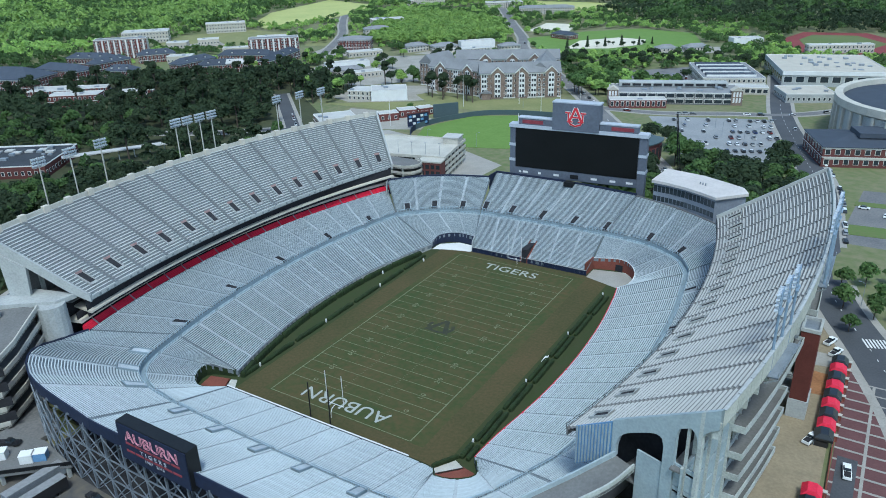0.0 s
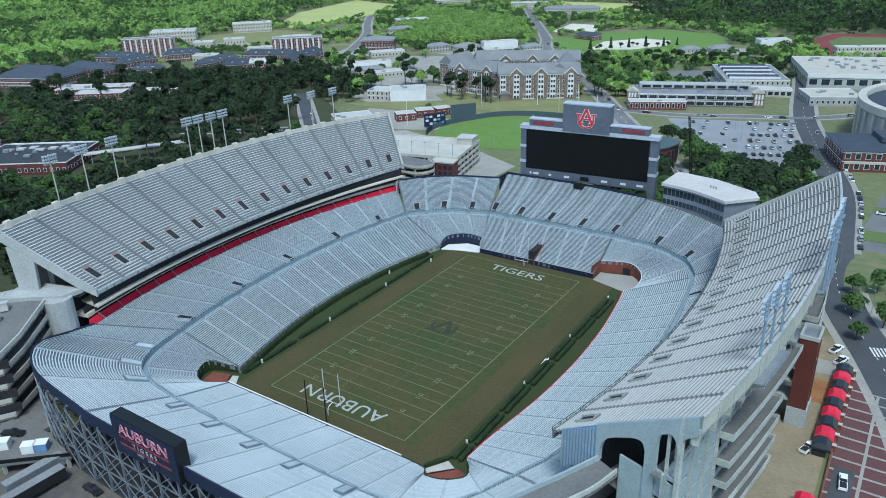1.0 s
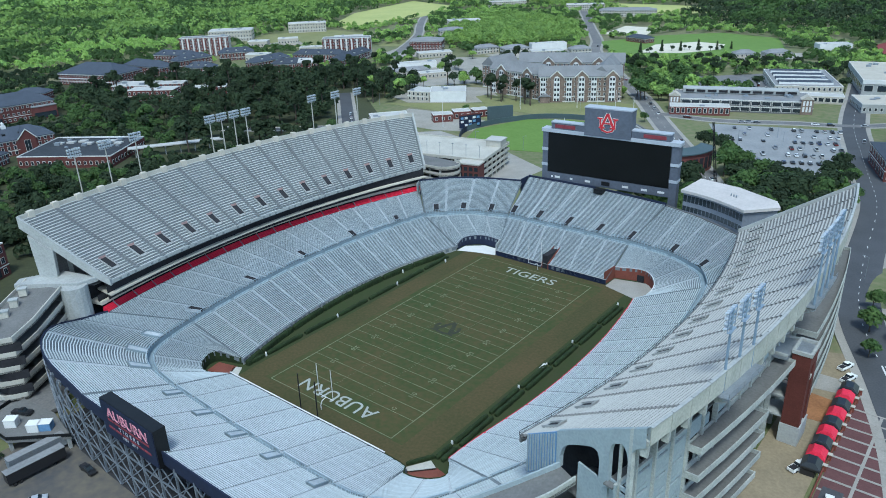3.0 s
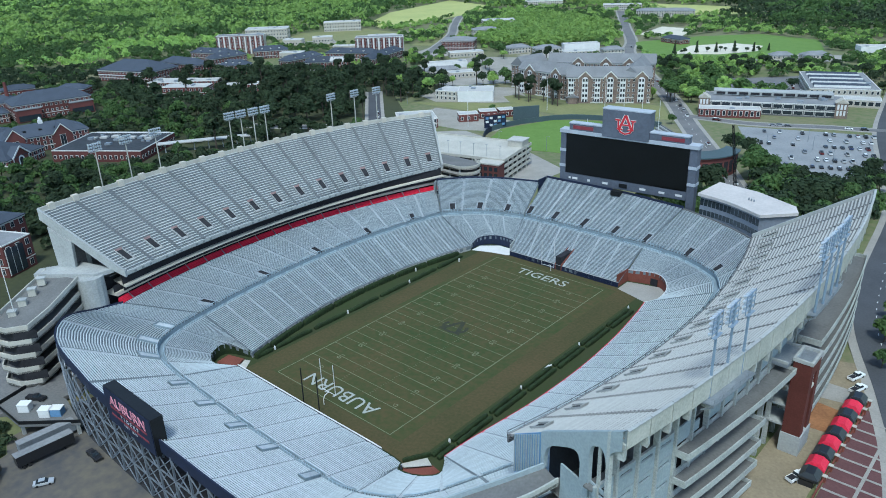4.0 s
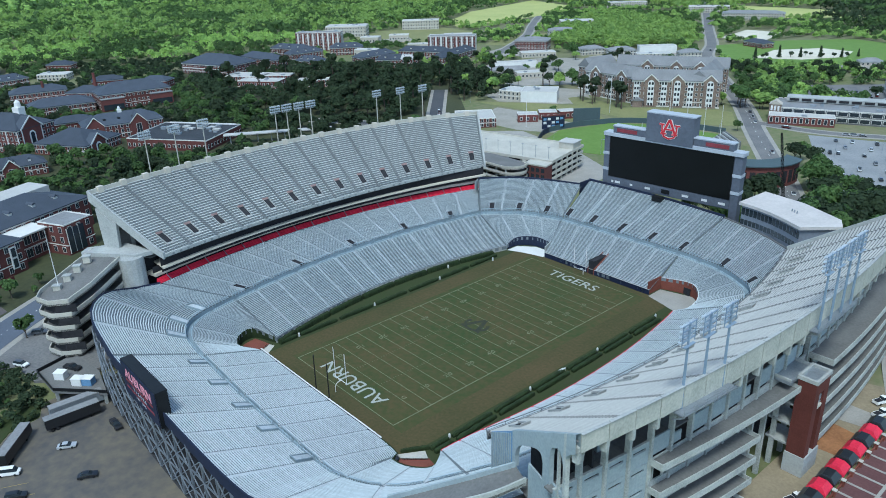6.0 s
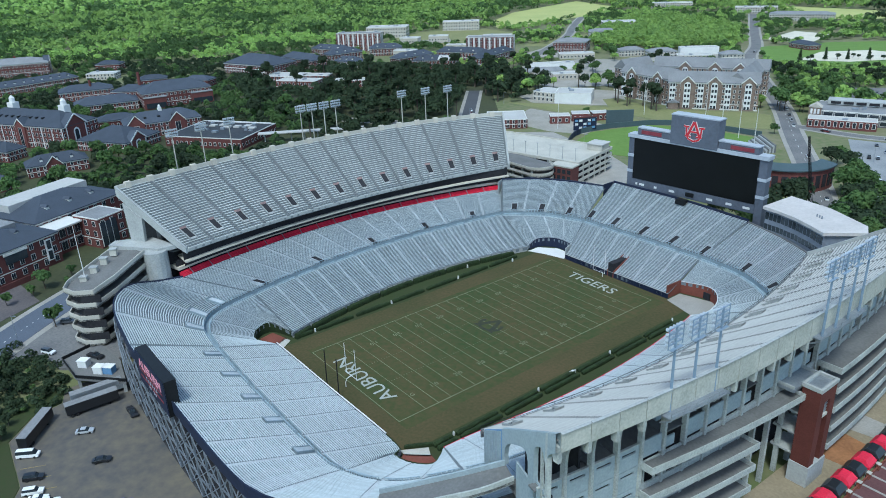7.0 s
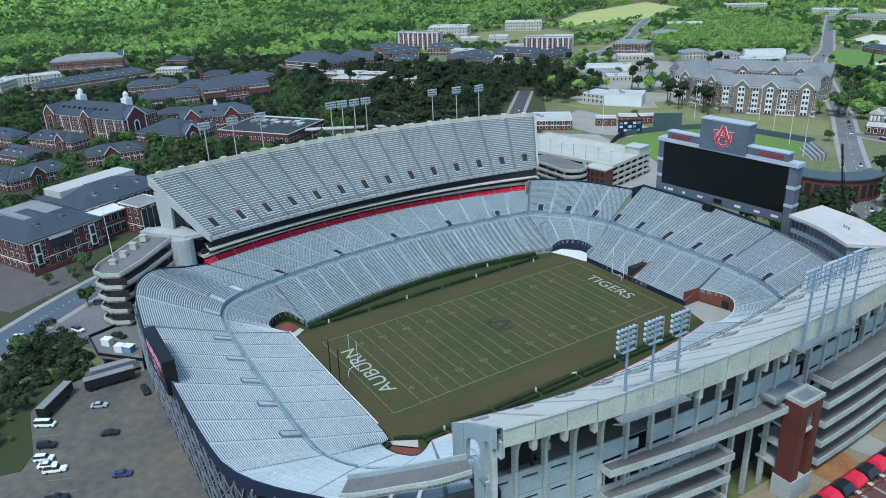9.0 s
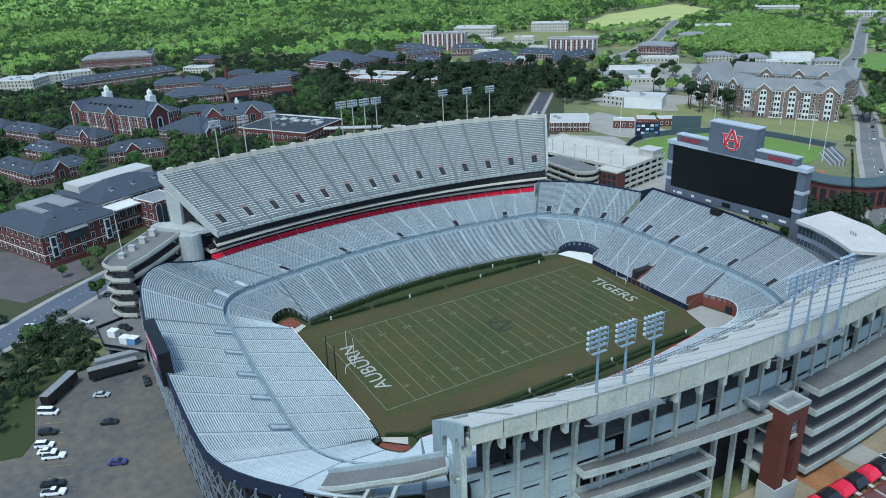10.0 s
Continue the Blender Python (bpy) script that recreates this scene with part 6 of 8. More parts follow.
ob = Geo().wall([(-134.0, -129.5), (-144.5, -107.0)], 3.8, 6.4, 0.4).make("retaining_wall", M_BRICK2)
tagged(ob, "low brick retaining wall in front of the hall", "wall")
# halls in the western campus
def block(name, label, p, q, depth, h, *args, **more):
    """A building by the two ends of its front, left and right, its depth behind it and its height."""
    dx, dy = q[0] - p[0], q[1] - p[1]
    w = math.hypot(dx, dy)
    x, y = (p[0] + q[0]) / 2 - dy / w * depth / 2, (p[1] + q[1]) / 2 + dx / w * depth / 2
    return building(name, label, x, y, math.degrees(math.atan2(dy, dx)), w, depth, h, *args, **more)


def end_gable(ob, side, y, w, d, h, rise, wall):
    """A gabled front with white edge boards and an arched white window on an end wall."""
    x0, x1 = side * (w / 2 + 0.6), side * (w / 2 - d * 0.3)
    g = Geo().add([(x0, y - d / 2, 0), (x0, y + d / 2, 0), (x0, y + d / 2, h), (x0, y, h + rise), (x0, y - d / 2, h), (x1, y - d / 2, 0), (x1, y + d / 2, 0), (x1, y + d / 2, h), (x1, y, h + rise), (x1, y - d / 2, h)],
                  [(0, 1, 2, 3, 4), (1, 6, 7, 2), (5, 0, 4, 9), (6, 5, 9, 8, 7)])
    g.make("gable_bay", wall, ob)
    for s in (-1, 1):
        e = y + s * (d / 2 + 0.5)
        Geo().add([(x0 + side * 0.5, e, h - 0.3), (x0 + side * 0.5, y, h + rise + 0.1), (x1, y, h + rise + 0.1), (x1, e, h - 0.3), (x0 + side * 0.5, e, h + 0.2), (x0 + side * 0.5, y, h + rise + 0.6), (x1, y, h + rise + 0.6), (x1, e, h + 0.2)],
                  [(0, 1, 5, 4), (4, 5, 6, 7), (3, 2, 1, 0), (0, 4, 7, 3)]).make("gable_roof", M_SLATE, ob)
        Geo().beam((x0 + side * 0.6, e, h), (x0 + side * 0.6, y, h + rise + 0.4), 0.3, 0.8).make("bargeboard", M_WHITE, ob)
        Geo().box(min(x0, x0 + side * 0.2), y + s * d * 0.46 - 0.35, 0, max(x0, x0 + side * 0.2), y + s * d * 0.46 + 0.35, h).make("corner_strip", M_WHITE, ob)
    n = 12
    ring = [(y + 2.4 * math.cos(k * math.pi / n), h * 0.72 + 2.4 * math.sin(k * math.pi / n)) for k in range(n + 1)]
    pts = [(y + 2.4, h * 0.25)] + ring + [(y - 2.4, h * 0.25)]
    inner = [(y + (a - y) * 0.62, h * 0.72 + (b - h * 0.72) * (0.62 if b > h * 0.72 else 0.94)) for a, b in pts]
    xf = x0 + side * 0.15
    m = len(pts)
    Geo().add([(xf, a, b) for a, b in pts] + [(xf, a, b) for a, b in inner] + [(x0, a, b) for a, b in pts], [(k, k + 1, m + k + 1, m + k) for k in range(m - 1)] + [(k + 1, k, 2 * m + k, 2 * m + k + 1) for k in range(m - 1)]).make("arch_surround", M_WHITE, ob)
    Geo().add([(x0 + side * 0.06, a, b) for a, b in inner], [tuple(range(m))]).make("arch_glass", M_GLASS, ob)


def pilasters(ob, w, d, h, n):
    """White upright strips along the front."""
    for k in range(n + 1):
        x = -w / 2 + k * w / n
        Geo().box(x - 0.3, -d / 2 - 0.2, 0, x + 0.3, -d / 2 - 0.005, h - 0.6).make("pilaster", M_WHITE, ob)


b = block("residence_hall", "brick hall with white gables and twin white cupolas", (-420, -95), (-352, -54), 30, 14.5, "hip", 7.5, storeys=4, gables=((-33, 11), (4, 8)), dormers=0)
end_gable(b, 1, -4, 79.4, 17, 14.5, 7, M_BRICK2)
pilasters(b, 79.4, 30, 14.5, 9)
for k in range(9):
    Geo().box(-26 + k * 5.4, -9, 17.8, -24.6 + k * 5.4, -5.5, 19.2).make("roof_dormer", M_BLACK, b)
cupola(b, -21, 4, 22)
cupola(b, 25, 4, 22)
b = block("residence_hall", "brick hall with slate roof and small white lantern", (-349, -16), (-341, 33), 22, 9.5, "hip", 6, storeys=3, gables=((-18, 11), (9, 10)), dormers=0)
cupola(b, 0, 0, 15.5, 0.5)
for k in range(3):
    Geo().box(-12 + k * 9, -7, 11.6, -10.2 + k * 9, -4, 13.2).make("roof_dormer", M_BLACK, b)
b = block("dining_hall", "low brick hall with dark hipped roof and gable end", (-346, -48), (-313, -27), 32, 6.5, "hip", 7, storeys=2, roofing=M_SLATE)
end_gable(b, 1, -5, 39, 14, 6.5, 5.5, M_BRICK2)
b = block("brick_hall", "long red brick hall with blue-grey slate roof", (-446, 26), (-439, 80), 26, 12, "hip", 7, storeys=3, win=(1.2, 1.4))
for x0, x1 in ((-27, -10), (10, 27)):
    Geo().box(x0, -17.5, 0, x1, -13.02, 9.0).make("front_bay", M_BRICK2, b)
    Geo().box(x0 + 1, -17.9, 1, x1 - 1, -17.52, 5.0).make("bay_glazing", M_GLASS, b)
    Geo().box(x0 - 0.3, -17.9, 9.01, x1 + 0.3, -13.03, 9.6).make("bay_roof", M_GREY, b)
b = block("power_house", "old brick hall with a tall brick chimney", (-492, 14), (-472, 36), 22, 10, "hip", 4, storeys=2)
Geo().tube((6, 0, 9), (6, 0, 24), 1.5, 1.1, 10).make("chimney", M_BRICK2, b)
block("brick_hall", "low brick hall with long slate roof", (-462, -22), (-452, 24), 22, 7, "hip", 5, storeys=2)
b = block("brick_hall", "brick hall with grey hipped roof and white band", (-531, -18), (-522, 24), 20, 8, "hip", 4.5, storeys=2)
Geo().tube((4, -4, 9), (4, -4, 16), 1.1, 1.0, 8).make("chimney", M_BRICK2, b)
b = block("student_centre", "low building with a black flat roof and pale edge", (-314, -2), (-268, 30), 44, 6.5, "flat", 0, wall=M_BRICK2, roofing=M_DARKROOF, storeys=1, bay=5)
for k in range(7):
    Geo().box(-20 + k * 6.2, 4 + (k % 3) * 2.5, 6.7, -15.4 + k * 6.2, 8 + (k % 3) * 2.5, 7.6).make("roof_plant", M_ROOFW, b)
Geo().box(-24, 20.5, 6.64, 25, 21.5, 7.3).make("roof_edge", M_WHITE, b)
b = block("brick_hall", "brick hall with broad slate roof and white band", (-570, 146), (-510, 168), 36, 10, "hip", 8, storeys=3)
for k in (0, 1):
    Geo().box(-32.4, -18.3, 5.6 + k * 3.6, 32.4, -18.02, 6.3 + k * 3.6).make("white_band", M_WHITE, b)
block("brick_hall", "brick hall with slate roof beside a larger hall", (-562, 206), (-508, 212), 18, 10, "hip", 5, storeys=3)
b = block("brick_hall", "large red brick hall with grey roof and chimneys", (-734, -58), (-714, 12), 34, 13, "hip", 5, storeys=3, chimneys=((-25, 0), (5, 0)), roofing=M_GREY)
end_gable(b, 1, 0, 72.8, 16, 13, 5, M_BRICK2)
block("white_hall", "white flat-roofed teaching building", (-655, -146), (-634, -112), 30, 10, "flat", 0, wall=M_BEIGE, roofing=M_ROOFW, storeys=3)
b = block("white_hall", "long white flat-roofed teaching building with many piers", (-668, -108), (-668, -56), 18, 9, "flat", 0, wall=M_BEIGE, roofing=M_ROOFW, storeys=3)
pilasters(b, 52, 18, 9, 13)
b = block("brick_hall", "long low hall with slate roof and dormers", (-602, -84), (-626, 20), 16, 7, "hip", 4.5, storeys=2, dormers=12)
block("white_hall", "small pale hall behind the long dormitory", (-640, 30), (-622, 52), 16, 6, "flat", 0, wall=M_BEIGE, roofing=M_ROOFW, storeys=2)
for p, q, gab in (((-380, -110), (-346, -88), ((10, 8),)), ((-297, -86), (-294, -54), ((-2, 8),)), ((-312, -148), (-272, -130), ()), ((-270, -128), (-282, -97), ((-2, 8),)), ((-420, -140), (-386, -120), ()), ((-462, -160), (-424, -142), ()), ((-372, -180), (-334, -162), ((8, 8),)), ((-345, -130), (-322, -116), ())):
    block("quad_dormitory", "small brick dormitory with slate roof and white gable", p, q, 14, 6.5, "hip", 4.5, storeys=2, gables=gab, dormers=3, group="quad dormitories", win=(1.1, 1.6))
for x, y, yaw in ((-500, 78, 60), (-520, 100, 40), (-400, -8, 80), (-700, 70, 50), (-560, 70, 70)):
    building("campus_house", "low brick campus house with pale roof", x, y, yaw, 26, 15, 6, "hip", 3.5, storeys=1)
# red dormitory towers and their slate-roofed wings
for p, q, h in (((-458, 371), (-420, 404), 20), ((-611, 301), (-574, 338), 20)):
    b = block("dormitory_tower", "tall red brick dormitory with white vertical bays", p, q, 18, h, "flat", 0, storeys=6, bay=5.0, roofing=M_GREY, band=False, win=(1.4, 1.6), group="dormitory towers")
    w = math.dist(p, q)
    for k in range(9):
        Geo().box(-w / 2 + 3 + k * (w - 6) / 8 - 0.8, -9.25, 0.5, -w / 2 + 3 + k * (w - 6) / 8 + 0.8, -9.01, h - 0.5).make("white_bay", M_TRIM, b)
    for y in (-6, -2, 2, 6):
        Geo().box(w / 2 + 0.01, y - 0.7, 0.5, w / 2 + 0.25, y + 0.7, h - 0.5).make("white_bay", M_TRIM, b)
for p, q, d in (((-608, 266), (-560, 282), 15), ((-541, 252), (-541, 292), 14), ((-548, 306), (-528, 336), 14), ((-460, 284), (-462, 330), 14), ((-438, 286), (-410, 312), 14), ((-470, 340), (-420, 364), 14), ((-394, 336), (-416, 400), 14), ((-500, 232), (-476, 246), 14)):
    block("slate_dormitory", "brick dormitory wing with blue-grey slate roof", p, q, d, 8, "hip", 4.5, storeys=3, group="slate dormitories", dormers=3)
block("campus_building", "red brick block with a white gabled roof", (-418, 302), (-404, 312), 14, 9, "gable", 3, roofing=M_ROOFW, storeys=2)
for p, q, d, h in (((-692, 394), (-655, 432), 30, 13), ((-670, 505), (-636, 542), 20, 12), ((-604, 386), (-586, 400), 16, 7), ((-590, 420), (-574, 438), 14, 7), ((-520, 318), (-500, 332), 14, 7), ((-520, 392), (-498, 410), 12, 5), ((-545, 470), (-520, 494), 14, 6)):
    block("white_hall", "pale teaching building with white flat roof", p, q, d, h, "flat", 0, wall=M_BEIGE, roofing=M_ROOFW, storeys=max(1, h // 4))
# dark flat-roofed brick building in the western trees
for p, q, d, h in (((-482, 148), (-452, 170), 22, 6), ((-434, 136), (-404, 158), 16, 9), ((-458, 172), (-438, 190), 14, 6), ((-410, 180), (-392, 200), 12, 6)):
    block("science_building", "dark brick building with white flat roof under trees", p, q, d, h, "flat", 0, roofing=M_ROOFW, storeys=2)

# gothic residence hall
M_RESROOF = material("weathered_slate", (0.22, 0.225, 0.23), 0.8, grain=0.6, coarse=7, amount=0.3)
M_RESWALL = material("mottled_brown_brick", (0.25, 0.19, 0.15), 0.9, dark=(0.14, 0.10, 0.085), grain=0.9, coarse=4)


def gothic_wing(label, p, q, d, h, gables, bays, roofing=None):
    """A long five-storey wing: gabled bays with white arched window columns, flat white bays between."""
    b = block("gothic_residence", label, p, q, d, h, "gable", 6.5, wall=M_RESWALL, roofing=roofing or M_RESROOF, storeys=5, bay=5.2, win=(1.1, 1.7), band=False)
    w, step = math.dist(p, q), h / 5
    Geo().box(-w / 2 - 0.15, -d / 2 - 0.15, 0, w / 2 + 0.15, d / 2 + 0.15, step * 0.22).make("plinth", M_TRIM, b)
    for z in (step, h - 0.9):
        Geo().box(-w / 2 - 0.12, -d / 2 - 0.14, z, w / 2 + 0.12, -d / 2 - 0.005, z + 0.45).make("string_course", M_TRIM, b)
    for gx_ in gables:
        gw, y0, top = 9.0, -d / 2 - 1.1, h + 4.2
        Geo().add([(gx_ - gw / 2, y0, 0), (gx_ + gw / 2, y0, 0), (gx_ + gw / 2, y0, h), (gx_, y0, top), (gx_ - gw / 2, y0, h), (gx_ - gw / 2, 0, 0), (gx_ + gw / 2, 0, 0), (gx_ + gw / 2, 0, h), (gx_, 0, top), (gx_ - gw / 2, 0, h)],
                  [(0, 1, 2, 3, 4), (1, 6, 7, 2), (5, 0, 4, 9)]).make("gable_bay", M_RESWALL, b)
        for s in (-1, 1):
            e = gx_ + s * (gw / 2 + 0.4)
            Geo().add([(e, y0 - 0.3, h - 0.2), (gx_, y0 - 0.3, top + 0.15), (gx_, 0, top + 0.15), (e, 0, h - 0.2), (e, y0 - 0.3, h + 0.2), (gx_, y0 - 0.3, top + 0.55), (gx_, 0, top + 0.55), (e, 0, h + 0.2)],
                      [(0, 1, 5, 4), (4, 5, 6, 7), (3, 2, 1, 0), (0, 4, 7, 3)]).make("gable_roof", roofing or M_RESROOF, b)
            Geo().beam((e, y0 - 0.35, h + 0.1), (gx_, y0 - 0.35, top + 0.45), 0.3, 0.7).make("bargeboard", M_TRIM, b)
        arch = [(gx_ + 2.2 * math.cos(k * math.pi / 10), h - 1.6 + 2.2 * math.sin(k * math.pi / 10)) for k in range(11)]
        Geo().add([(a, y0 - 0.12, c) for a, c in [(gx_ + 2.2, step * 0.3)] + arch + [(gx_ - 2.2, step * 0.3)]], [tuple(range(12, -1, -1))]).make("white_bay", M_WHITE, b)
        panes = Geo()
        for k in range(5):
            for sx in (-1.05, 1.05):
                panes.box(gx_ + sx - 0.7, y0 - 0.2, step * k + 1.0, gx_ + sx + 0.7, y0 - 0.13, step * k + 2.9)
        panes.make("glass", M_GLASS, b)["kind"] = "stuff"
    for bx in bays:
        Geo().box(bx - 2.0, -d / 2 - 0.5, step * 0.3, bx + 2.0, -d / 2 - 0.01, h - 1.0).make("white_bay", M_WHITE, b)
        panes = Geo()
        for k in range(5):
            for sx in (-0.95, 0.95):
                panes.box(bx + sx - 0.65, -d / 2 - 0.58, step * k + 1.0, bx + sx + 0.65, -d / 2 - 0.51, step * k + 2.9)
        panes.make("glass", M_GLASS, b)["kind"] = "stuff"
    return b


b = gothic_wing("brown brick residence hall with pale roof and white gabled bays", (-152, 303), (-101, 335), 16, 18.5, (-17, 1, 23), (-27, -8, 10))
Geo().box(-29, -11.5, 0, -22, -8.6, 4.6).make("porch", M_RESWALL, b)
Geo().add([(-30, -12, 4.6), (-21, -12, 4.6), (-21, -8.2, 4.6), (-30, -8.2, 4.6), (-25.5, -12, 6.6), (-25.5, -8.2, 6.6)], [(0, 1, 4), (1, 2, 5, 4), (2, 3, 5), (3, 0, 4, 5), (3, 2, 1, 0)]).make("porch_roof", M_RESROOF, b)
gothic_wing("brown brick residence wing behind pines", (-205, 316), (-156, 310), 16, 18.5, (-12, 14), (-21, 2))
gothic_wing("brown brick rear wing of the residence hall", (-200, 350), (-124, 386), 16, 19, (-18, 4, 22), (), M_RESROOF)
b = gothic_wing("brown brick side wing of the residence hall", (-109, 333), (-128, 388), 15, 18.5, (), (-12, 8))
b = gothic_wing("brown brick west wing of the residence hall", (-210, 330), (-206, 358), 14, 18, (), (-6, 6))
# small buildings north
for p, q, d, h, wl, rf, lab in (
        ((-196, 172), (-180, 192), 26, 6, M_BRICK2, M_ROOFW, "brick sports building with white flat roof"),
        ((-178, 211), (-169, 221), 9, 5, M_BRICK2, M_ROOFW, "small brick pavilion with white roof"),
        ((-172, 226), (-164, 235), 9, 5, M_BRICK2, M_ROOFW, "small brick pavilion with white roof"),
        ((-163, 237), (-157, 246), 8, 5, M_BRICK2, M_ROOFW, "small brick pavilion with white roof"),
        ((-222, 261), (-200, 277), 22, 7.5, M_WHITE, M_ROOFW, "white sheet-metal warehouse with white roof"),
        ((-242, 258), (-224, 262), 18, 7, M_BEIGE, M_ROOFW, "pale flat-roofed office block"),
        ((-322, 318), (-296, 350), 10, 5, M_BEIGE, M_GREY, "low pale grey-roofed storage building"),
        ((-290, 330), (-276, 350), 12, 5, M_BEIGE, M_ROOFW, "low pale building with white roof"),
        ((-345, 356), (-318, 388), 11, 5, M_WHITE, M_ROOFW, "low white shed with white roof"),
        ((-368, 420), (-346, 448), 14, 5, M_BEIGE, M_ROOFW, "low pale building with white roof"),
        ((-408, 452), (-378, 470), 26, 11, M_BRICK2, M_GREY, "gabled brown building with a grey roof"),
        ((-330, 470), (-318, 492), 14, 6, M_BEIGE, M_GREY, "pale house with a grey roof"),
        ((-302, 480), (-286, 502), 16, 6, M_BEIGE, M_GREY, "pale house with a grey roof"),
        ((-292, 516), (-266, 544), 12, 7, M_WHITE, M_ROOFW, "long white building with a flat roof"),
        ((-268, 478), (-244, 500), 14, 6, M_BEIGE, M_ROOFW, "low pale building with white roof"),
        ((-240, 508), (-226, 524), 12, 6, M_BEIGE, M_GREY, "pale house with a grey roof"),
        ((-452, 560), (-430, 584), 18, 8, M_BEIGE, M_GREY, "large pale house with a grey roof"),
        ((-500, 640), (-470, 672), 24, 9, M_BEIGE, M_ROOFW, "pale building at the wood's edge"),
        ((-381, 838), (-309, 872), 22, 9, M_BEIGE, M_GREY, "long pale institute with grey roof"),
        ((-470, 900), (-420, 930), 22, 9, M_BEIGE, M_ROOFW, "far white building beside the road"),
        ((-620, 900), (-570, 940), 22, 9, M_BEIGE, M_ROOFW, "far white building at the wood's edge"),
        ((-238, 628), (-211, 618), 14, 5, M_BRICK2, M_SLATE, "brick clubhouse with dark roof"),
        ((-96, 568), (-80, 580), 12, 3.5, M_BEIGE, M_GREY, "open garden pavilion with a grey roof"),
        ((-72, 584), (-54, 600), 12, 3.5, M_BEIGE, M_GREY, "open garden pavilion with a grey roof"),
        ((-40, 644), (-14, 660), 16, 6, M_WHITE, M_ROOFW, "white barn with pale roof"),
        ((35, 608), (88, 636), 10, 8, M_BEIGE, M_ROOFW, "track grandstand with white roof")):
    block("campus_building", lab, p, q, d, h, "flat" if rf is M_ROOFW else "hip", 3, wl, rf, storeys=0 if wl is M_WHITE else max(1, int(h // 3)), bay=4.5)
# northern parking structures and halls
b = block("parking_structure", "white open-sided parking structure with brick corners", (-60, 328), (24, 360), 32, 8, "flat", 0, M_CONC_DARK, M_GREY, storeys=2, bay=6.2, win=(5.2, 2.4))
for x in (-43, 41):
    Geo().box(x - 3.6, -16.8, 0, x + 3.6, -10, 10.0).make("brick_corner", M_RESWALL, b)
    Geo().add([(x - 4, -17.2, 10.0), (x + 4, -17.2, 10.0), (x + 4, -9.6, 10.0), (x - 4, -9.6, 10.0), (x, -17.2, 12.6), (x, -9.6, 12.6)], [(0, 1, 4), (1, 2, 5, 4), (2, 3, 5), (3, 0, 4, 5), (3, 2, 1, 0)]).make("corner_gable", M_BEIGE, b)
    for z in (2, 6):
        for sx in (-2, 0, 2):
            Geo().box(x + sx - 0.6, -17.0, z, x + sx + 0.6, -16.82, z + 3.2).make("corner_window", M_WHITE, b)
Geo().box(-38, 4, 8.6, 38, 15, 11.4).make("upper_deck", M_CONC, b)
# openings on the solid deck front, their shade painted near-black
for k in range(10):
    Geo().box(-36 + k * 7.4, 3.7, 9.2, -30.2 + k * 7.4, 3.99, 10.8).make("deck_opening", M_RECESS, b)
b = block("library_annex", "low brick annex with white roof and tall white windows", (-55, 314), (-20, 330), 11, 5.5, "flat", 0, M_BRICK2, M_ROOFW, storeys=1, bay=3, win=(1.6, 3.0))
b = block("arts_building", "broad building with blue-grey flat roofs", (-14, 406), (28, 424), 70, 8, "flat", 0, M_BEIGE, M_GREY, storeys=2, bay=5)
for k in range(4):
    Geo().box(-19, -28 + k * 16, 8.13, 17, -18 + k * 16, 9.6).make("roof_level", M_SLATE, b)
    Geo().box(-19.4, -28.4 + k * 16, 8.14, 17.4, -28.02 + k * 16, 9.7).make("roof_level_edge", M_WHITE, b)
block("arts_building", "low pale wing with glazed front", (-2, 392), (34, 402), 12, 5, "flat", 0, M_BEIGE, M_ROOFW, storeys=1, bay=4, win=(3.0, 2.6))
b = block("field_house", "huge hall with pale flat roof and dark glazing", (37, 440), (110, 464), 84, 11, "flat", 0, M_CONC, M_BEIGE, storeys=1, bay=8, win=(5.6, 4.2))
Geo().box(-38.6, -42.6, 8.6, 38.6, -42.05, 11.5).make("fascia", M_WHITE, b)
block("low_hall", "low concrete hall with pale roof", (49, 380), (80, 394), 30, 6, "flat", 0, M_CONC, M_BEIGE, storeys=1, bay=6)
b = block("brick_hall", "brick and stone hall with slate-blue roof", (88, 231), (132, 248), 36, 10.5, "hip", 2.6, M_BRICK2, M_SLATE, storeys=2, bay=4.6, win=(2.2, 2.6))
Geo().box(-22.3, -18.3, 4.2, 22.3, -18.02, 5.4).make("stone_band", M_CONC_PALE, b)
Geo().box(-4, -8, 13, 18, 8, 15.5).make("roof_house", M_SLATE, b)

# round arena
arena = thing("arena", "round pale concrete arena with a sunk grey roof", "arena", at=pose(132, 318, 4))
n = 40
R0, R1, TOP = 48, 58, 24
Geo().prism([(R0 * math.cos(k * math.tau / n), R1 * math.sin(k * math.tau / n)) for k in range(n)], 0, TOP - 5).make("wall", M_CONC, arena)
Geo().prism([(R0 * 0.93 * math.cos(k * math.tau / n), R1 * 0.93 * math.sin(k * math.tau / n)) for k in range(n)], TOP - 5, TOP - 3).make("roof", M_SLATE, arena)
out_ = [(R0 * math.cos(k * math.tau / n), R1 * math.sin(k * math.tau / n)) for k in range(n + 1)]
in_ = [(x * 0.94, y * 0.94) for x, y in out_]
flare = [(x * 1.03, y * 1.03) for x, y in out_]
Geo().grid([[(*p, TOP - 5) for p in out_], [(*p, TOP - 4) for p in flare], [(*p, TOP) for p in flare], [(*p, TOP) for p in in_], [(*p, TOP - 3.2) for p in in_]]).make("rim", M_CONC_PALE, arena)
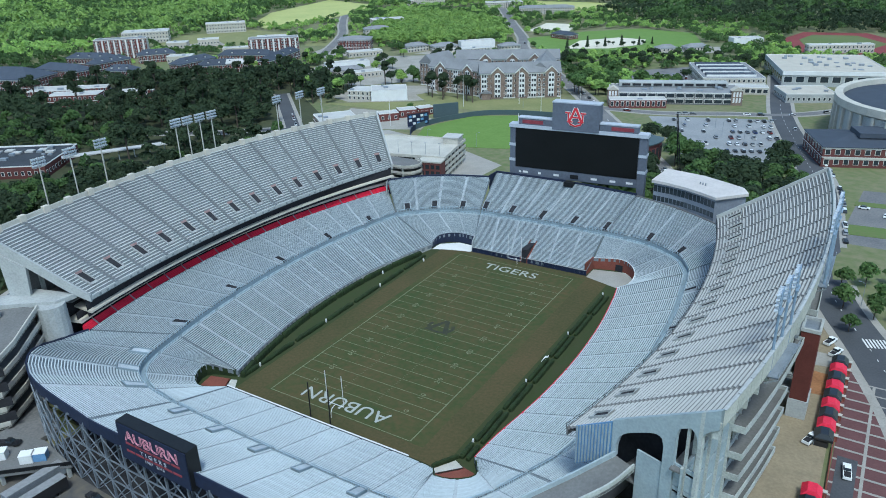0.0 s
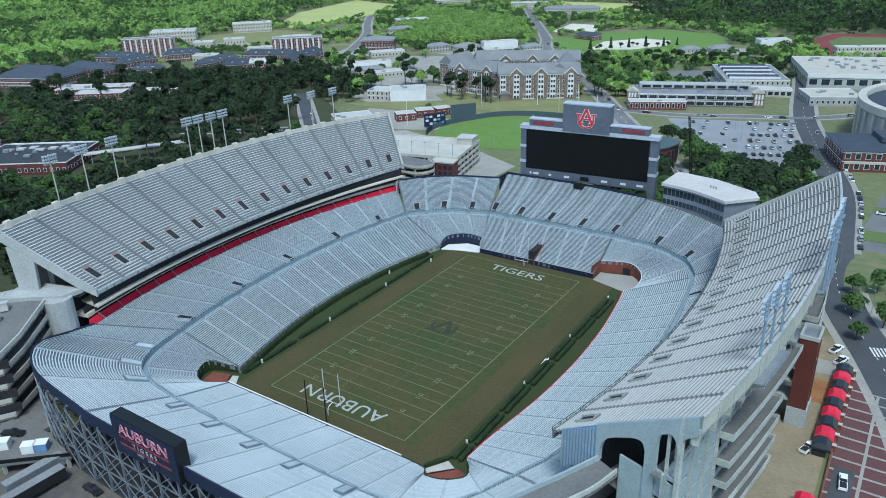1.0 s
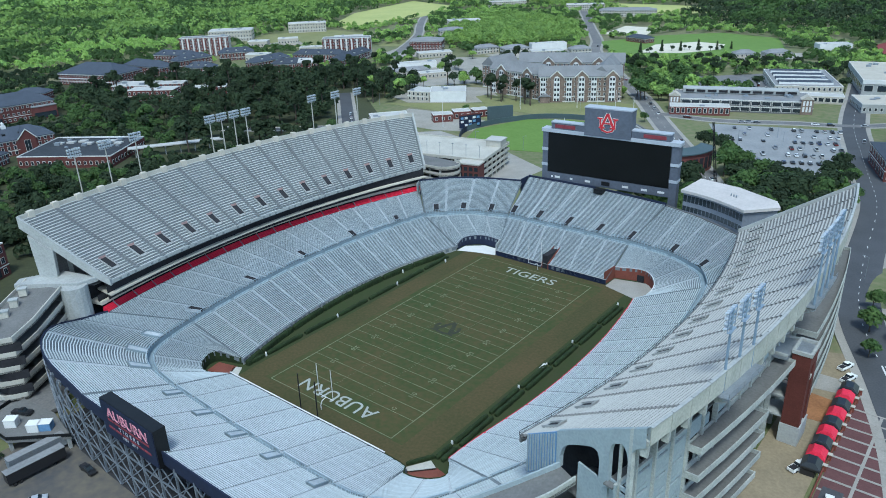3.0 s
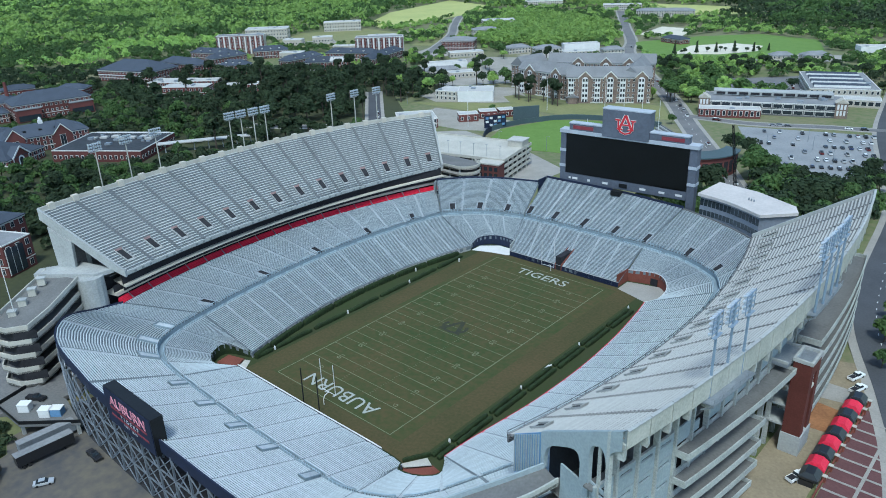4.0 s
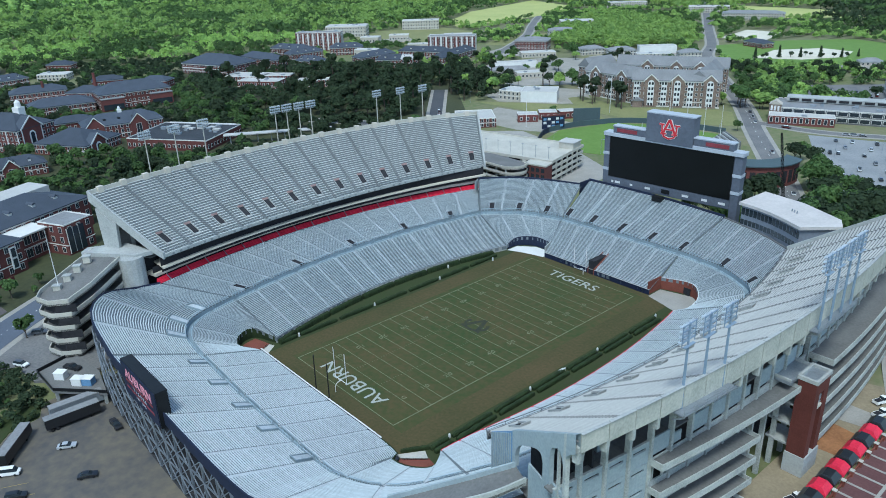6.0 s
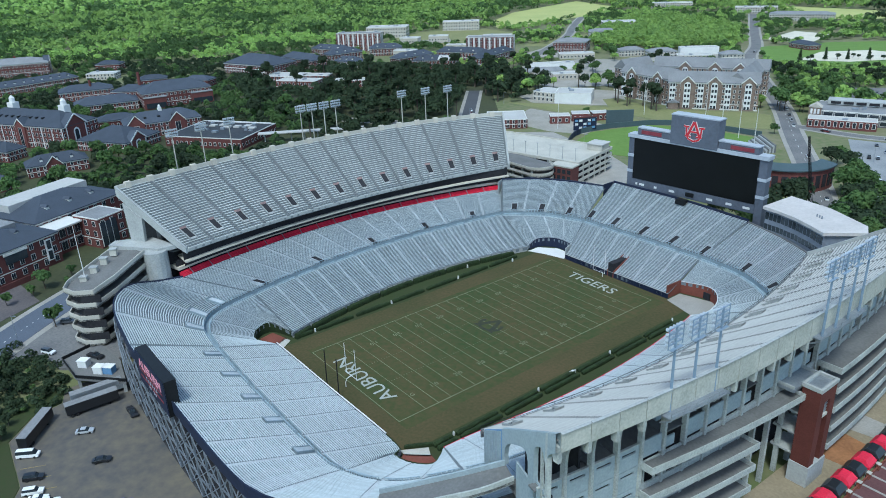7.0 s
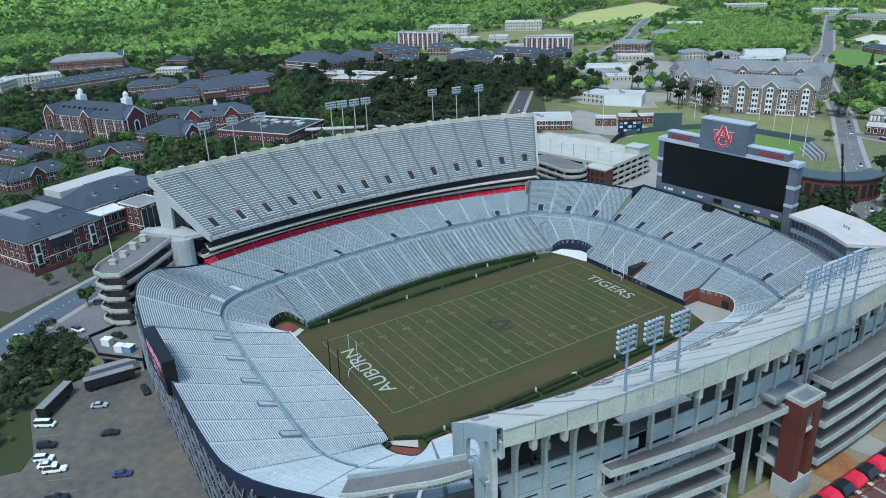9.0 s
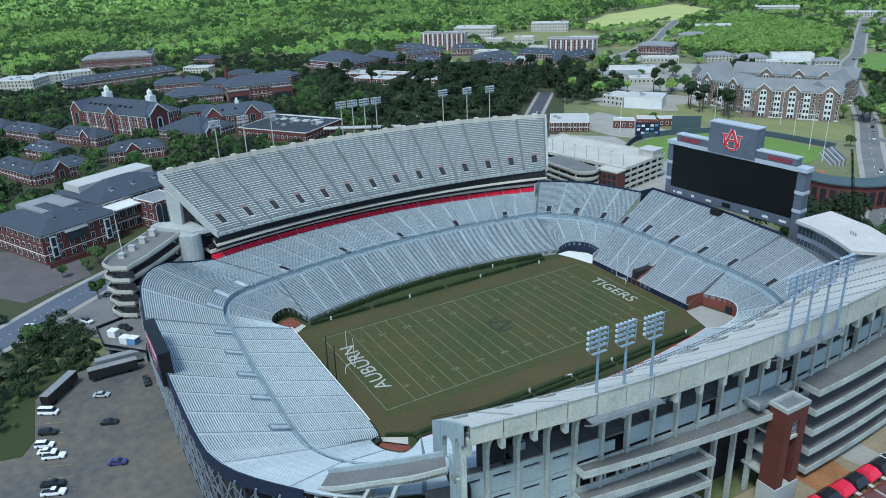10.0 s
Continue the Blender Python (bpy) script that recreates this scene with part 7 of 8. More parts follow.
for k in range(n):
    a = (k + 0.5) * math.tau / n
    Geo().box(-0.9, -0.7, 0, 0.9, 0.7, TOP - 4.6, pose((R0 + 0.4) * math.cos(a), (R1 + 0.4) * math.sin(a), 0, 0, 0, math.degrees(a))).make("buttress", M_CONC_PALE, arena)
for x, y, s in ((-10, 8, 5), (12, -10, 4), (4, 24, 6), (-18, -16, 3)):
    Geo().box(x - s, y - s * 0.6, TOP - 3, x + s, y + s * 0.6, TOP - 1.2).make("roof_plant", M_ROOFW, arena)
CLEAR.append((132, 318, 62))

# multi-storey car park beside the bowl
deck = thing("parking_deck", "pale concrete parking deck with brick stair tower", "parking deck", at=pose(-111, 134, 4, 0, 0, 13))
for k in range(4):
    z = 2.2 + k * 3.0
    Geo().box(-34, -18, z, 34, 18, z + 0.45).make("deck_slab", M_FLOOR if k < 3 else M_CONC_PALE, deck)
    for x0, y0, x1, y1 in ((-34, -18.2, 34, -17.9), (-34, 17.9, 34, 18.2), (-34.2, -18, -33.9, 18), (33.9, -18, 34.2, 18)):
        Geo().box(x0, y0, z - 0.3, x1, y1, z + 1.2).make("deck_parapet", M_CONC_PALE, deck)
for x in np.arange(-32, 33, 8):
    for y in (-17.4, 0, 17.4):
        Geo().box(x - 0.4, y - 0.4, -0.5, x + 0.4, y + 0.4, 11.2).make("deck_column", M_CONC, deck)
for y in np.arange(-13, 17, 6):
    Geo().box(33.5, y - 0.35, -0.5, 34.3, y + 0.35, 12.0).make("deck_column", M_CONC_PALE, deck)
# near-black filling: shade of the open parking levels as a colour
Geo().box(-33, -16.5, -0.5, 32.5, 16.5, 11.0).make("deck_core", M_RECESS, deck)
stair = Geo().box(22.5, -25.5, -0.5, 34.4, -18.3, 11.0).make("stair_tower", M_BRICK2, deck)
Geo().box(22.2, -25.8, 11.01, 34.7, -18.25, 11.7).make("stair_roof", M_CONC_PALE, deck)
for k in range(4):
    for z in (1.5, 4.7, 7.9):
        Geo().box(23.6 + k * 2.8, -25.7, z, 25.4 + k * 2.8, -25.52, z + 2.0).make("stair_window", M_GLASS, deck)
Geo().box(24.5, 8, 11.66, 33, 16.5, 14.8).make("penthouse", M_CONC_PALE, deck)
Geo().box(24.1, 7.6, 14.81, 33.4, 16.9, 15.3).make("penthouse_roof", M_ROOFW, deck)
for x in np.arange(-30, 31, 7.5):
    Geo().tube((x, -14, 11.6), (x, -14, 17.8), 0.1).make("lamp_post", M_STEEL, deck)
    Geo().box(x - 0.7, -14.2, 17.8, x + 0.7, -13.8, 17.95).make("lamp_arm", M_STEEL, deck)
CLEAR.append((-111, 134, 44))
for k in range(5):
    CLEAR.append((-276 + 8 * k, 49 + 13 * k, 9))

# curved ramp tiers in front of the parking deck
tiers = thing("ramp_structure", "stacked concrete parking ramp with a rounded end", "parking ramp")
PLAN = [(-114, 116), (-114, 100.5)] + [(-86 + 7.7 * math.cos(a), 108.2 + 7.7 * math.sin(a)) for a in np.linspace(radians(-90), radians(90), 9)]
for k in range(4):
    z = 6.2 + k * 3.1
    Geo().prism(PLAN, z - 0.5, z).make("tier_slab", M_FLOOR, tiers)
    Geo().wall(PLAN[1:], z - 0.6, z + 1.15, 0.3).make("tier_parapet", M_CONC_PALE, tiers)
for x in np.arange(-110, -82, 6.5):
    Geo().box(x - 0.35, 101.2, 3.5, x + 0.35, 102.0, 15.0).make("tier_column", M_CONC, tiers)
# near-black filling paints the shade between the tiers
Geo().box(-113, 107, 3.5, -87, 108, 14).make("tier_core", M_RECESS, tiers)

# baseball ground
park = thing("baseball_grandstand", "curved brick baseball grandstand with a dark roof", "grandstand", at=pose(-12, 205, 4))
arc = lambda r, a: (r * math.cos(a), r * math.sin(a))
A = np.linspace(radians(-150), radians(15), 18)
Geo().add([(*arc(24, a), z) for z in (0, 10.5) for a in A] + [(*arc(13, a), z) for z in (0, 7.5) for a in A],
          [(k, k + 1, 18 + k + 1, 18 + k) for k in range(17)] + [(36 + k + 1, 36 + k, 54 + k, 54 + k + 1) for k in range(17)] + [(18 + k, 18 + k + 1, 54 + k + 1, 54 + k) for k in range(17)]).make("wall", M_BRICK2, park)
M_GREENROOF = material("dark_metal_roof", (0.07, 0.10, 0.11), 0.6, grain=0.6, coarse=6, amount=0.2)
Geo().grid([[(*arc(25, a), 10.8) for a in A], [(*arc(25, a), 11.4) for a in A], [(*arc(17.5, a), 13.0) for a in A], [(*arc(17.5, a), 12.4) for a in A], [(*arc(25, a), 10.8) for a in A]]).make("roof", M_GREENROOF, park)
# near-black plates on the wall paint the shade in the arches
for k in range(17):
    a = (A[k] + A[k + 1]) / 2
    Geo().box(-0.1, -1.3, 2.0, 0.1, 1.3, 8.2, pose(*arc(24.0, a), 0, 0, 0, math.degrees(a))).make("arch_opening", M_RECESS, park)
CLEAR.append((-12, 205, 32))
patch([(-60, 205), (-30, 190), (-14, 205), (-40, 232)], M_CLAY, "lawn_infield", "clay baseball infield", 0.2)
stand = thing("bleacher", "small aluminium bleacher with dark seats", "bleacher", at=pose(-52, 250, 4, 0, 0, -42))
for k in range(8):
    Geo().box(-13, k * 0.9, 0, 13, k * 0.9 + 0.85, 0.7 + k * 0.55).make("tier", M_CONC_DARK if k % 2 else M_CONC, stand)
fence = thing("outfield_fence", "dark green padded outfield fence", "fence")
FP = bez([(-130, 176), (-144, 200), (-143, 222), (-136, 240), (-124, 258), (-106, 268), (-84, 272), (-62, 274)], 5)
for a, b in zip(FP, FP[1:]):
    d = b - a
    Geo().box(0, -0.2, 0, float(np.linalg.norm(d)), 0.2, 3.4, pose(a[0], a[1], 4, 0, 0, math.degrees(math.atan2(d[1], d[0])))).make("fence_panel", M_GREENROOF if len(fence.children) > 5 else M_NAVY, fence)
sb = thing("baseball_scoreboard", "blue baseball scoreboard with white panels on posts", "scoreboard", at=pose(-147, 211, 4, 0, 0, 60))
Geo().box(-7.5, -0.5, 1.4, 7.5, 0.5, 9.2).make("face", M_NAVY, sb)
Geo().box(-7.8, -0.6, 9.21, 7.8, 0.6, 9.9).make("coping", M_BRICK2, sb)
for k in range(3):
    for j in range(5):
        if (j * 2 + k) % 3:
            Geo().box(-6.8 + j * 2.8, -0.62, 2.2 + k * 2.3, -4.8 + j * 2.8, -0.51, 3.6 + k * 2.3).make("panel", M_WHITE if (j + k) % 2 else M_BLUE, sb)
for x in (-5, 5):
    Geo().box(x - 0.4, -0.3, 0, x + 0.4, 0.3, 1.39).make("post", M_STEEL, sb)
bb = thing("batter_eye", "plain dark green backdrop wall", "backdrop wall", at=pose(-146, 244, 4, 0, 0, 50))
Geo().box(-9, -0.4, 0, 9, 0.4, 9).make("wall", M_GREENROOF, bb)

# ---- trees ----
def foliage(name, color, dark, spread=0.22):
    m = material(name, color, 0.8, dark=dark, grain=0.7, coarse=9, bump=0.0, spread=spread)
    nt = m.node_tree
    n, l = nt.nodes, nt.links
    b = n["Principled BSDF"]
    tr = n.new("ShaderNodeBsdfTranslucent")
    mx = n.new("ShaderNodeMixShader")
    mx.inputs["Fac"].default_value = 0.4
    src = b.inputs["Base Color"].links[0].from_socket
    l.new(src, tr.inputs["Color"])
    l.new(b.outputs[0], mx.inputs[1])
    l.new(tr.outputs[0], mx.inputs[2])
    l.new(mx.outputs[0], n["Material Output"].inputs["Surface"])
    return m


M_LEAF = foliage("broad_leaves", (0.125, 0.205, 0.06), (0.045, 0.088, 0.032))
# Extra bright leaves: sunlight on the far trees is put into the colour.
M_LEAF_SUN = foliage("sunlit_leaves", (0.40, 0.56, 0.14), (0.15, 0.26, 0.08))
# Dark foliage; cloud shade over the western trees is part of this colour.
M_PINE = foliage("dark_shaded_foliage", (0.051, 0.0782, 0.0357), (0.0255, 0.0408, 0.0204))
M_BARK = material("bark", (0.10, 0.08, 0.06), 0.95, grain=0.2, coarse=2, amount=0.4)


def cards(mesh_name, centres, sizes, rng, mat, flat=0.5, out=None):
    """A mesh of small leaf clumps: one bent quad at each centre."""
    N = len(centres)
    nrm = rng.normal(size=(N, 3))
    if out is not None:
        nrm = nrm * 0.42 + out
    nrm[:, 2] = np.abs(nrm[:, 2]) + flat * (0.6 if out is not None else 1.0)
    nrm /= np.linalg.norm(nrm, axis=1)[:, None]
    ref = rng.normal(size=(N, 3))
    u = np.cross(nrm, ref)
    u /= np.linalg.norm(u, axis=1)[:, None]
    v = np.cross(nrm, u)
    s = sizes[:, None]
    c = centres
    P = np.stack([c - u * s - v * s * 0.7, c + u * s - v * s * 0.5, c + u * s * 0.8 + v * s * 0.8 - nrm * s * 0.25, c - u * s * 0.9 + v * s * 0.6 + nrm * s * 0.2], 1).reshape(-1, 3)
    me = bpy.data.meshes.new(mesh_name)
    me.vertices.add(4 * N)
    me.vertices.foreach_set("co", P.ravel())
    me.loops.add(4 * N)
    me.loops.foreach_set("vertex_index", np.arange(4 * N))
    me.polygons.add(N)
    me.polygons.foreach_set("loop_start", np.arange(0, 4 * N, 4))
    me.materials.append(mat)
    me.update(calc_edges=True)
    return me


def crown_points(rng, n, h0, h1, r, lobes, pointed=False):
    """Leaf places on the shells of several uneven lobes."""
    pts, outs = [], []
    if pointed:
        z = rng.uniform(0, 1, n) ** 1.2
        a = rng.uniform(0, math.tau, n)
        rad = r * (1 - z * 0.85) * np.sqrt(rng.uniform(0.25, 1, n)) * (0.75 + 0.25 * np.sin(z * 40))
        return np.stack([rad * np.cos(a), rad * np.sin(a), h0 + (h1 - h0) * z], 1), np.stack([np.cos(a), np.sin(a), 0.3 + 0 * a], 1)
    for k in range(lobes):
        a, q = rng.uniform(0, math.tau), rng.uniform(0.15, 0.62) * r
        c = np.array((q * math.cos(a), q * math.sin(a), h0 + (h1 - h0) * rng.uniform(0.35, 0.75)))
        s = np.array((1, 1, 0.8)) * r * rng.uniform(0.38, 0.6)
        m = n // lobes
        d = rng.normal(size=(m, 3))
        d /= np.linalg.norm(d, axis=1)[:, None]
        d[:, 2] = np.where(d[:, 2] < -0.35, -d[:, 2], d[:, 2])
        pts.append(c + d * s * rng.uniform(0.7, 1.05, (m, 1)))
        outs.append(d)
    return np.concatenate(pts), np.concatenate(outs)


def trunk_geo(h, r, rng, limbs=4, spread=2.5):
    g = Geo()
    lean = rng.uniform(-0.3, 0.3, 2)
    top = Vector((lean[0], lean[1], h))
    g.tube((0, 0, -0.4), top, r, r * 0.55, 7)
    for k in range(limbs):
        a = k * math.tau / limbs + rng.uniform(-0.4, 0.4)
        s = spread * rng.uniform(0.7, 1.2)
        g.tube(top - Vector((0, 0, h * rng.uniform(0.05, 0.35))), top + Vector((math.cos(a) * s, math.sin(a) * s, h * rng.uniform(0.3, 0.6))), r * 0.4, r * 0.15, 5)
    return g


def tree_kind(name, label, mat, h, r, seed, leaves=520, pointed=False, size=0.85, bare=0.3, lobes=9):
    rng = np.random.default_rng(seed)
    ob = thing(name, label, "tree", name.replace("_", " ") + "s")
    trunk_geo(h * (bare + 0.15) if not pointed else h * 0.75, 0.028 * h, rng, 5 if not pointed else 3, r * 0.45).make("trunk", M_BARK, ob)
    pts, outs = crown_points(rng, leaves, h * bare, h, r, lobes, pointed)
    c = new("crown", cards("crown", pts, rng.uniform(0.5, 1.1, len(pts)) * size, rng, mat, 0.5, outs))
    c.parent = ob
    return ob


KINDS = {
    "oak": [tree_kind("oak_tree", "broad green oak with a full uneven crown", M_LEAF, 12, 5.6, s, 620) for s in (1, 2, 3)],
    "bright": [tree_kind("maple_tree", "bright green maple with sunlit leaf colour", M_LEAF_SUN, 11, 5.0, s, 600) for s in (4, 5, 6)],
    "pine": [tree_kind("pine_tree", "tall dark pine with a high ragged crown", M_PINE, 19, 4.6, s, 520, False, 0.95, 0.45, 7) for s in (7, 8, 9)],
    "dark": [tree_kind("dark_oak", "dark green shade tree with a dense crown", M_PINE, 13, 6.0, s, 620) for s in (10, 11)],
    "small": [tree_kind("young_tree", "small round green street tree", M_LEAF, 5.5, 2.3, s, 260, False, 0.55, 0.25, 6) for s in (12, 13)],
    "cypress": [tree_kind("cypress_tree", "narrow upright dark evergreen tree", M_PINE, 7, 1.6, s, 240, True, 0.5, 0.1) for s in (14,)],
}
for group in KINDS.values():
    for k in group:
        k["spare"] = 1
USED = {}
rt = random.Random(5)


def plant(kind, x, y, scale=1.0):
    k = rt.randrange(len(KINDS[kind]))
    ob = KINDS[kind][k]
    s = scale * rt.uniform(0.8, 1.2)
    m = pose(x, y, ground_z(x, y), 0, 0, rt.uniform(0, 360))
    if (kind, k) not in USED:
        USED[(kind, k)] = 1
        ob.matrix_basis = m @ Matrix.Diagonal((s, s, s, 1))
    else:
        c = copy_thing(ob, m)
        c.scale = (s, s, s * rt.uniform(0.88, 1.12))


ROADPTS = [(p, WIDTH[k] / 2 + 3.5) for k, pts in ROADS.items() for p in bez(pts, 12)]


ROADXY = np.array([(p[0], p[1], r) for p, r in ROADPTS])
FRONTS = np.array([(*b, (150 - b[0]) / math.hypot(150 - b[0], -150 - b[1]), (-150 - b[1]) / math.hypot(150 - b[0], -150 - b[1])) for b in BLOCKS])


def within(X, Y, poly):
    """Which of the points lie inside the outline."""
    c = np.zeros(len(X), bool)
    for (x0, y0), (x1, y1) in zip(poly, poly[1:] + poly[:1]):
        if y0 != y1:
            c ^= ((y0 > Y) != (y1 > Y)) & (X < (x1 - x0) * (Y - y0) / (y1 - y0) + x0)
    return c


def free_all(X, Y, margin=0.0):
    """Which of the points are clear of the bowl, buildings, roads and open ground."""
    ok = ~((np.maximum(np.abs(X) / 122, np.abs(Y) / 125) < 1) & ~((X < 90) & (Y > 108)) & ~((X > -90) & (X < -42) & (Y < -109)))
    for cx, cy, r in CLEAR:
        ok &= (X - cx) ** 2 + (Y - cy) ** 2 > (r + margin) ** 2
    for bx, by, c, s, hw, hd in BLOCKS:
        # a forecourt on the side of the stadium
        far_ = math.hypot(150 - bx, -150 - by)
        for e in (0.0, 7.0, 14.0):
            px, py = X - bx - (150 - bx) / far_ * e, Y - by - (-150 - by) / far_ * e
            ok &= (np.abs(px * c + py * s) > hw + margin) | (np.abs(py * c - px * s) > hd + margin)
    for p, r in ROADPTS:
        ok &= (X - p[0]) ** 2 + (Y - p[1]) ** 2 > (r + margin) ** 2
    for poly in BARE:
        ok &= ~within(X, Y, poly)
    return ok


def free(x, y, margin=0.0):
    if max(abs(x) / 122, abs(y) / 125) < 1 and not (x < 90 and y > 108) and not (-90 < x < -42 and y < -109):
        return False
    if (((x - ROADXY[:, 0]) ** 2 + (y - ROADXY[:, 1]) ** 2) < (ROADXY[:, 2] + margin) ** 2).any():
        return False
    if any((x - cx) ** 2 + (y - cy) ** 2 < (r + margin) ** 2 for cx, cy, r in CLEAR):
        return False
    for e in (0.0, 7.0, 14.0):
        px, py = x - FRONTS[:, 0] - FRONTS[:, 6] * e, y - FRONTS[:, 1] - FRONTS[:, 7] * e
        if ((np.abs(px * FRONTS[:, 2] + py * FRONTS[:, 3]) < FRONTS[:, 4] + margin) & (np.abs(py * FRONTS[:, 2] - px * FRONTS[:, 3]) < FRONTS[:, 5] + margin)).any():
            return False
    return not any(inside(x, y, poly) for poly in BARE)


def inside(x, y, poly):
    c = False
    for (x0, y0), (x1, y1) in zip(poly, poly[1:] + poly[:1]):
        if (y0 > y) != (y1 > y) and x < (x1 - x0) * (y - y0) / (y1 - y0) + x0:
            c = not c
    return c


def grove(poly, n, kinds, scale=1.0, gap=5.0):
    xs, ys_ = [p[0] for p in poly], [p[1] for p in poly]
    done, tries = [], 0
    while len(done) < n and tries < n * 30:
        tries += 1
        x, y = rt.uniform(min(xs), max(xs)), rt.uniform(min(ys_), max(ys_))
        if inside(x, y, poly) and free(x, y) and all((x - a) ** 2 + (y - b) ** 2 > gap * gap for a, b in done):
            done.append((x, y))
            plant(rt.choice(kinds), x, y, scale)


W_WOOD = [(-236, 60), (-226, 150), (-262, 222), (-246, 246), (-268, 322), (-340, 345), (-390, 330), (-440, 260), (-520, 236), (-500, 130), (-420, 96), (-330, 120), (-290, 84)]
grove(W_WOOD, 80, ["pine", "pine", "dark"], 1.05, 6.0)
grove([(-232, 40), (-215, 150), (-150, 150), (-130, 90), (-128, -60), (-210, -40)], 40, ["dark", "oak", "pine"], 0.8, 7)
grove([(-300, -10), (-128, -70), (-130, -40), (-250, 30)], 40, ["oak", "dark"], 0.75, 7)
grove([(-460, -190), (-260, -190), (-220, -60), (-330, 0), (-460, 0)], 60, ["oak", "dark", "oak"], 0.85, 8)
grove([(-340, 290), (-250, 250), (-215, 340), (-235, 420), (-330, 460), (-395, 400)], 40, ["oak", "pine", "bright"], 0.9, 7)
grove([(0, 128), (84, 120), (86, 188), (50, 206), (16, 228), (-3, 250), (-10, 240), (20, 190)], 96, ["dark", "oak"], 0.95, 5.4)
grove([(-98, 372), (-62, 350), (-58, 420), (-112, 440), (-130, 420)], 30, ["bright", "oak"], 1.05, 6)
grove([(-214, 296), (-168, 290), (-160, 306), (-205, 312)], 14, ["pine"], 1.0, 4.5)
grove([(-120, 410), (40, 400), (60, 530), (-120, 540), (-180, 480)], 60, ["dark", "oak", "dark"], 0.75, 7)
grove([(60, 214), (84, 206), (70, 300), (58, 300)], 22, ["oak", "dark"], 0.75, 5)
grove([(108, 60), (150, 60), (190, 200), (112, 190)], 16, ["small"], 1.1, 12)
grove([(-64, -141), (-73, -132), (-73, -126), (-63, -124), (-50, -125), (-45, -130), (-44, -137), (-34, -144), (-22, -146), (-20, -158), (-44, -150)], 40, ["dark", "small", "dark"], 0.36, 3.0)
grove([(-120, -150), (-200, -170), (-130, -80), (-112, -90)], 14, ["small", "oak"], 0.8, 6)
for k in range(16):
    plant("dark" if k % 3 else "cypress", -186 + k * 4.6 + rt.uniform(-5, 5), 556 + k * 4.4 + rt.uniform(-8, 8), 0.42 if k % 3 else 1.4)
for x, y in ((-188, 293), (-180, 297), (-176, 289), (-168, 297), (-164, 304), (-157, 292), (-151, 290), (-196, 300)):
    plant("pine", x, y, 1.0)
for k in range(18):
    plant("bright" if k % 3 else "oak", -92 + rt.uniform(-16, 20), 366 + rt.uniform(-22, 36), 1.05)
for k in range(26):
    x, y = rt.uniform(-360, -240), rt.uniform(320, 465)
    if all(abs((x - b[0]) * b[2] + (y - b[1]) * b[3]) > b[4] or abs((y - b[1]) * b[2] - (x - b[0]) * b[3]) > b[5] for b in BLOCKS):
        plant(rt.choice(("oak", "bright", "dark")), x, y, 0.8)
grove([(-378, 52), (-352, 44), (-296, 84), (-292, 118), (-330, 132), (-382, 104)], 14, ["dark", "pine", "oak"], 0.9, 9)
for x, y in ((116, 50), (122, 62), (113, 66), (111, 82), (118, 88), (-60, 285), (-188, 196), (-175, 243)):
    plant("oak", x, y, 0.6)
for x, y in ((-92, -116), (-122, -126), (-99, -104), (-67, -139)):
    plant("small", x, y, 1.15)


# woods, one mesh a shade
def scatter(seed, step, box, region, margin=1.5):
    """Points of a shaken grid that lie in the region and clear of things."""
    rng = np.random.default_rng(seed)
    gx_, gy_ = np.meshgrid(np.arange(box[0], box[1], step), np.arange(box[2], box[3], step))
    X = gx_.ravel() + rng.uniform(-0.55, 0.55, gx_.size) * step
    Y = gy_.ravel() + rng.uniform(-0.55, 0.55, gx_.size) * step
    ok = region(X, Y)
    X, Y = X[ok], Y[ok]
    ok = free_all(X, Y, margin)
    return np.stack([X[ok], Y[ok]], 1)


def split(C, seed, share, scale):
    """Two lots of trees in uneven drifts."""
    rng = np.random.default_rng(seed)
    v = np.array([noise.noise(Vector((x / scale, y / scale, seed))) for x, y in C]) * 1.1 + rng.uniform(-0.45, 0.45, len(C))
    cut_ = np.quantile(v, share)
    return C[v < cut_], C[v >= cut_]


def woods(name, label, C, mat, seed, leaves, size, rad, low=(4.5, 8.5), lobes=3):
    rng = np.random.default_rng(seed)
    n = len(C)
    d = rng.normal(size=(n, leaves, 3))
    d /= np.linalg.norm(d, axis=2)[:, :, None]
    d[:, :, 2] = np.abs(d[:, :, 2]) * 1.0 - 0.15
    R = rng.uniform(0.65, 1.25, (n, 1, 1)) * rad
    base = np.zeros((n, 1, 3))
    base[:, 0, :2] = C
    base[:, 0, 2] = [ground_z(*c) for c in C] + rng.uniform(*low, n)
    # every crown is a few lobes about its middle
    off = rng.normal(size=(n, lobes, 3)) * np.array((0.42, 0.42, 0.26))
    off[:, 0] = 0
    which = rng.integers(0, lobes, (n, leaves))
    lobe = np.take_along_axis(off, which[:, :, None], 1)
    P = base + (lobe + d * 0.72 * rng.uniform(0.8, 1.05, (n, leaves, 1))) * R
    me = cards(name, P.reshape(-1, 3), rng.uniform(0.6, 1.2, n * leaves) * size, rng, mat, 0.3, d.reshape(-1, 3))
    return tagged(new(name, me), label, "woods", "", "stuff")


EDGE = [(-640, -420), (-700, -190), (-770, -60), (-745, 30), (-700, 120), (-650, 190), (-640, 290), (-730, 400), (-720, 560), (-640, 800), (-560, 960), (-440, 900), (-300, 930), (-170, 780), (-60, 800), (-10, 690), (90, 790), (130, 560), (200, 480), (520, 420)]
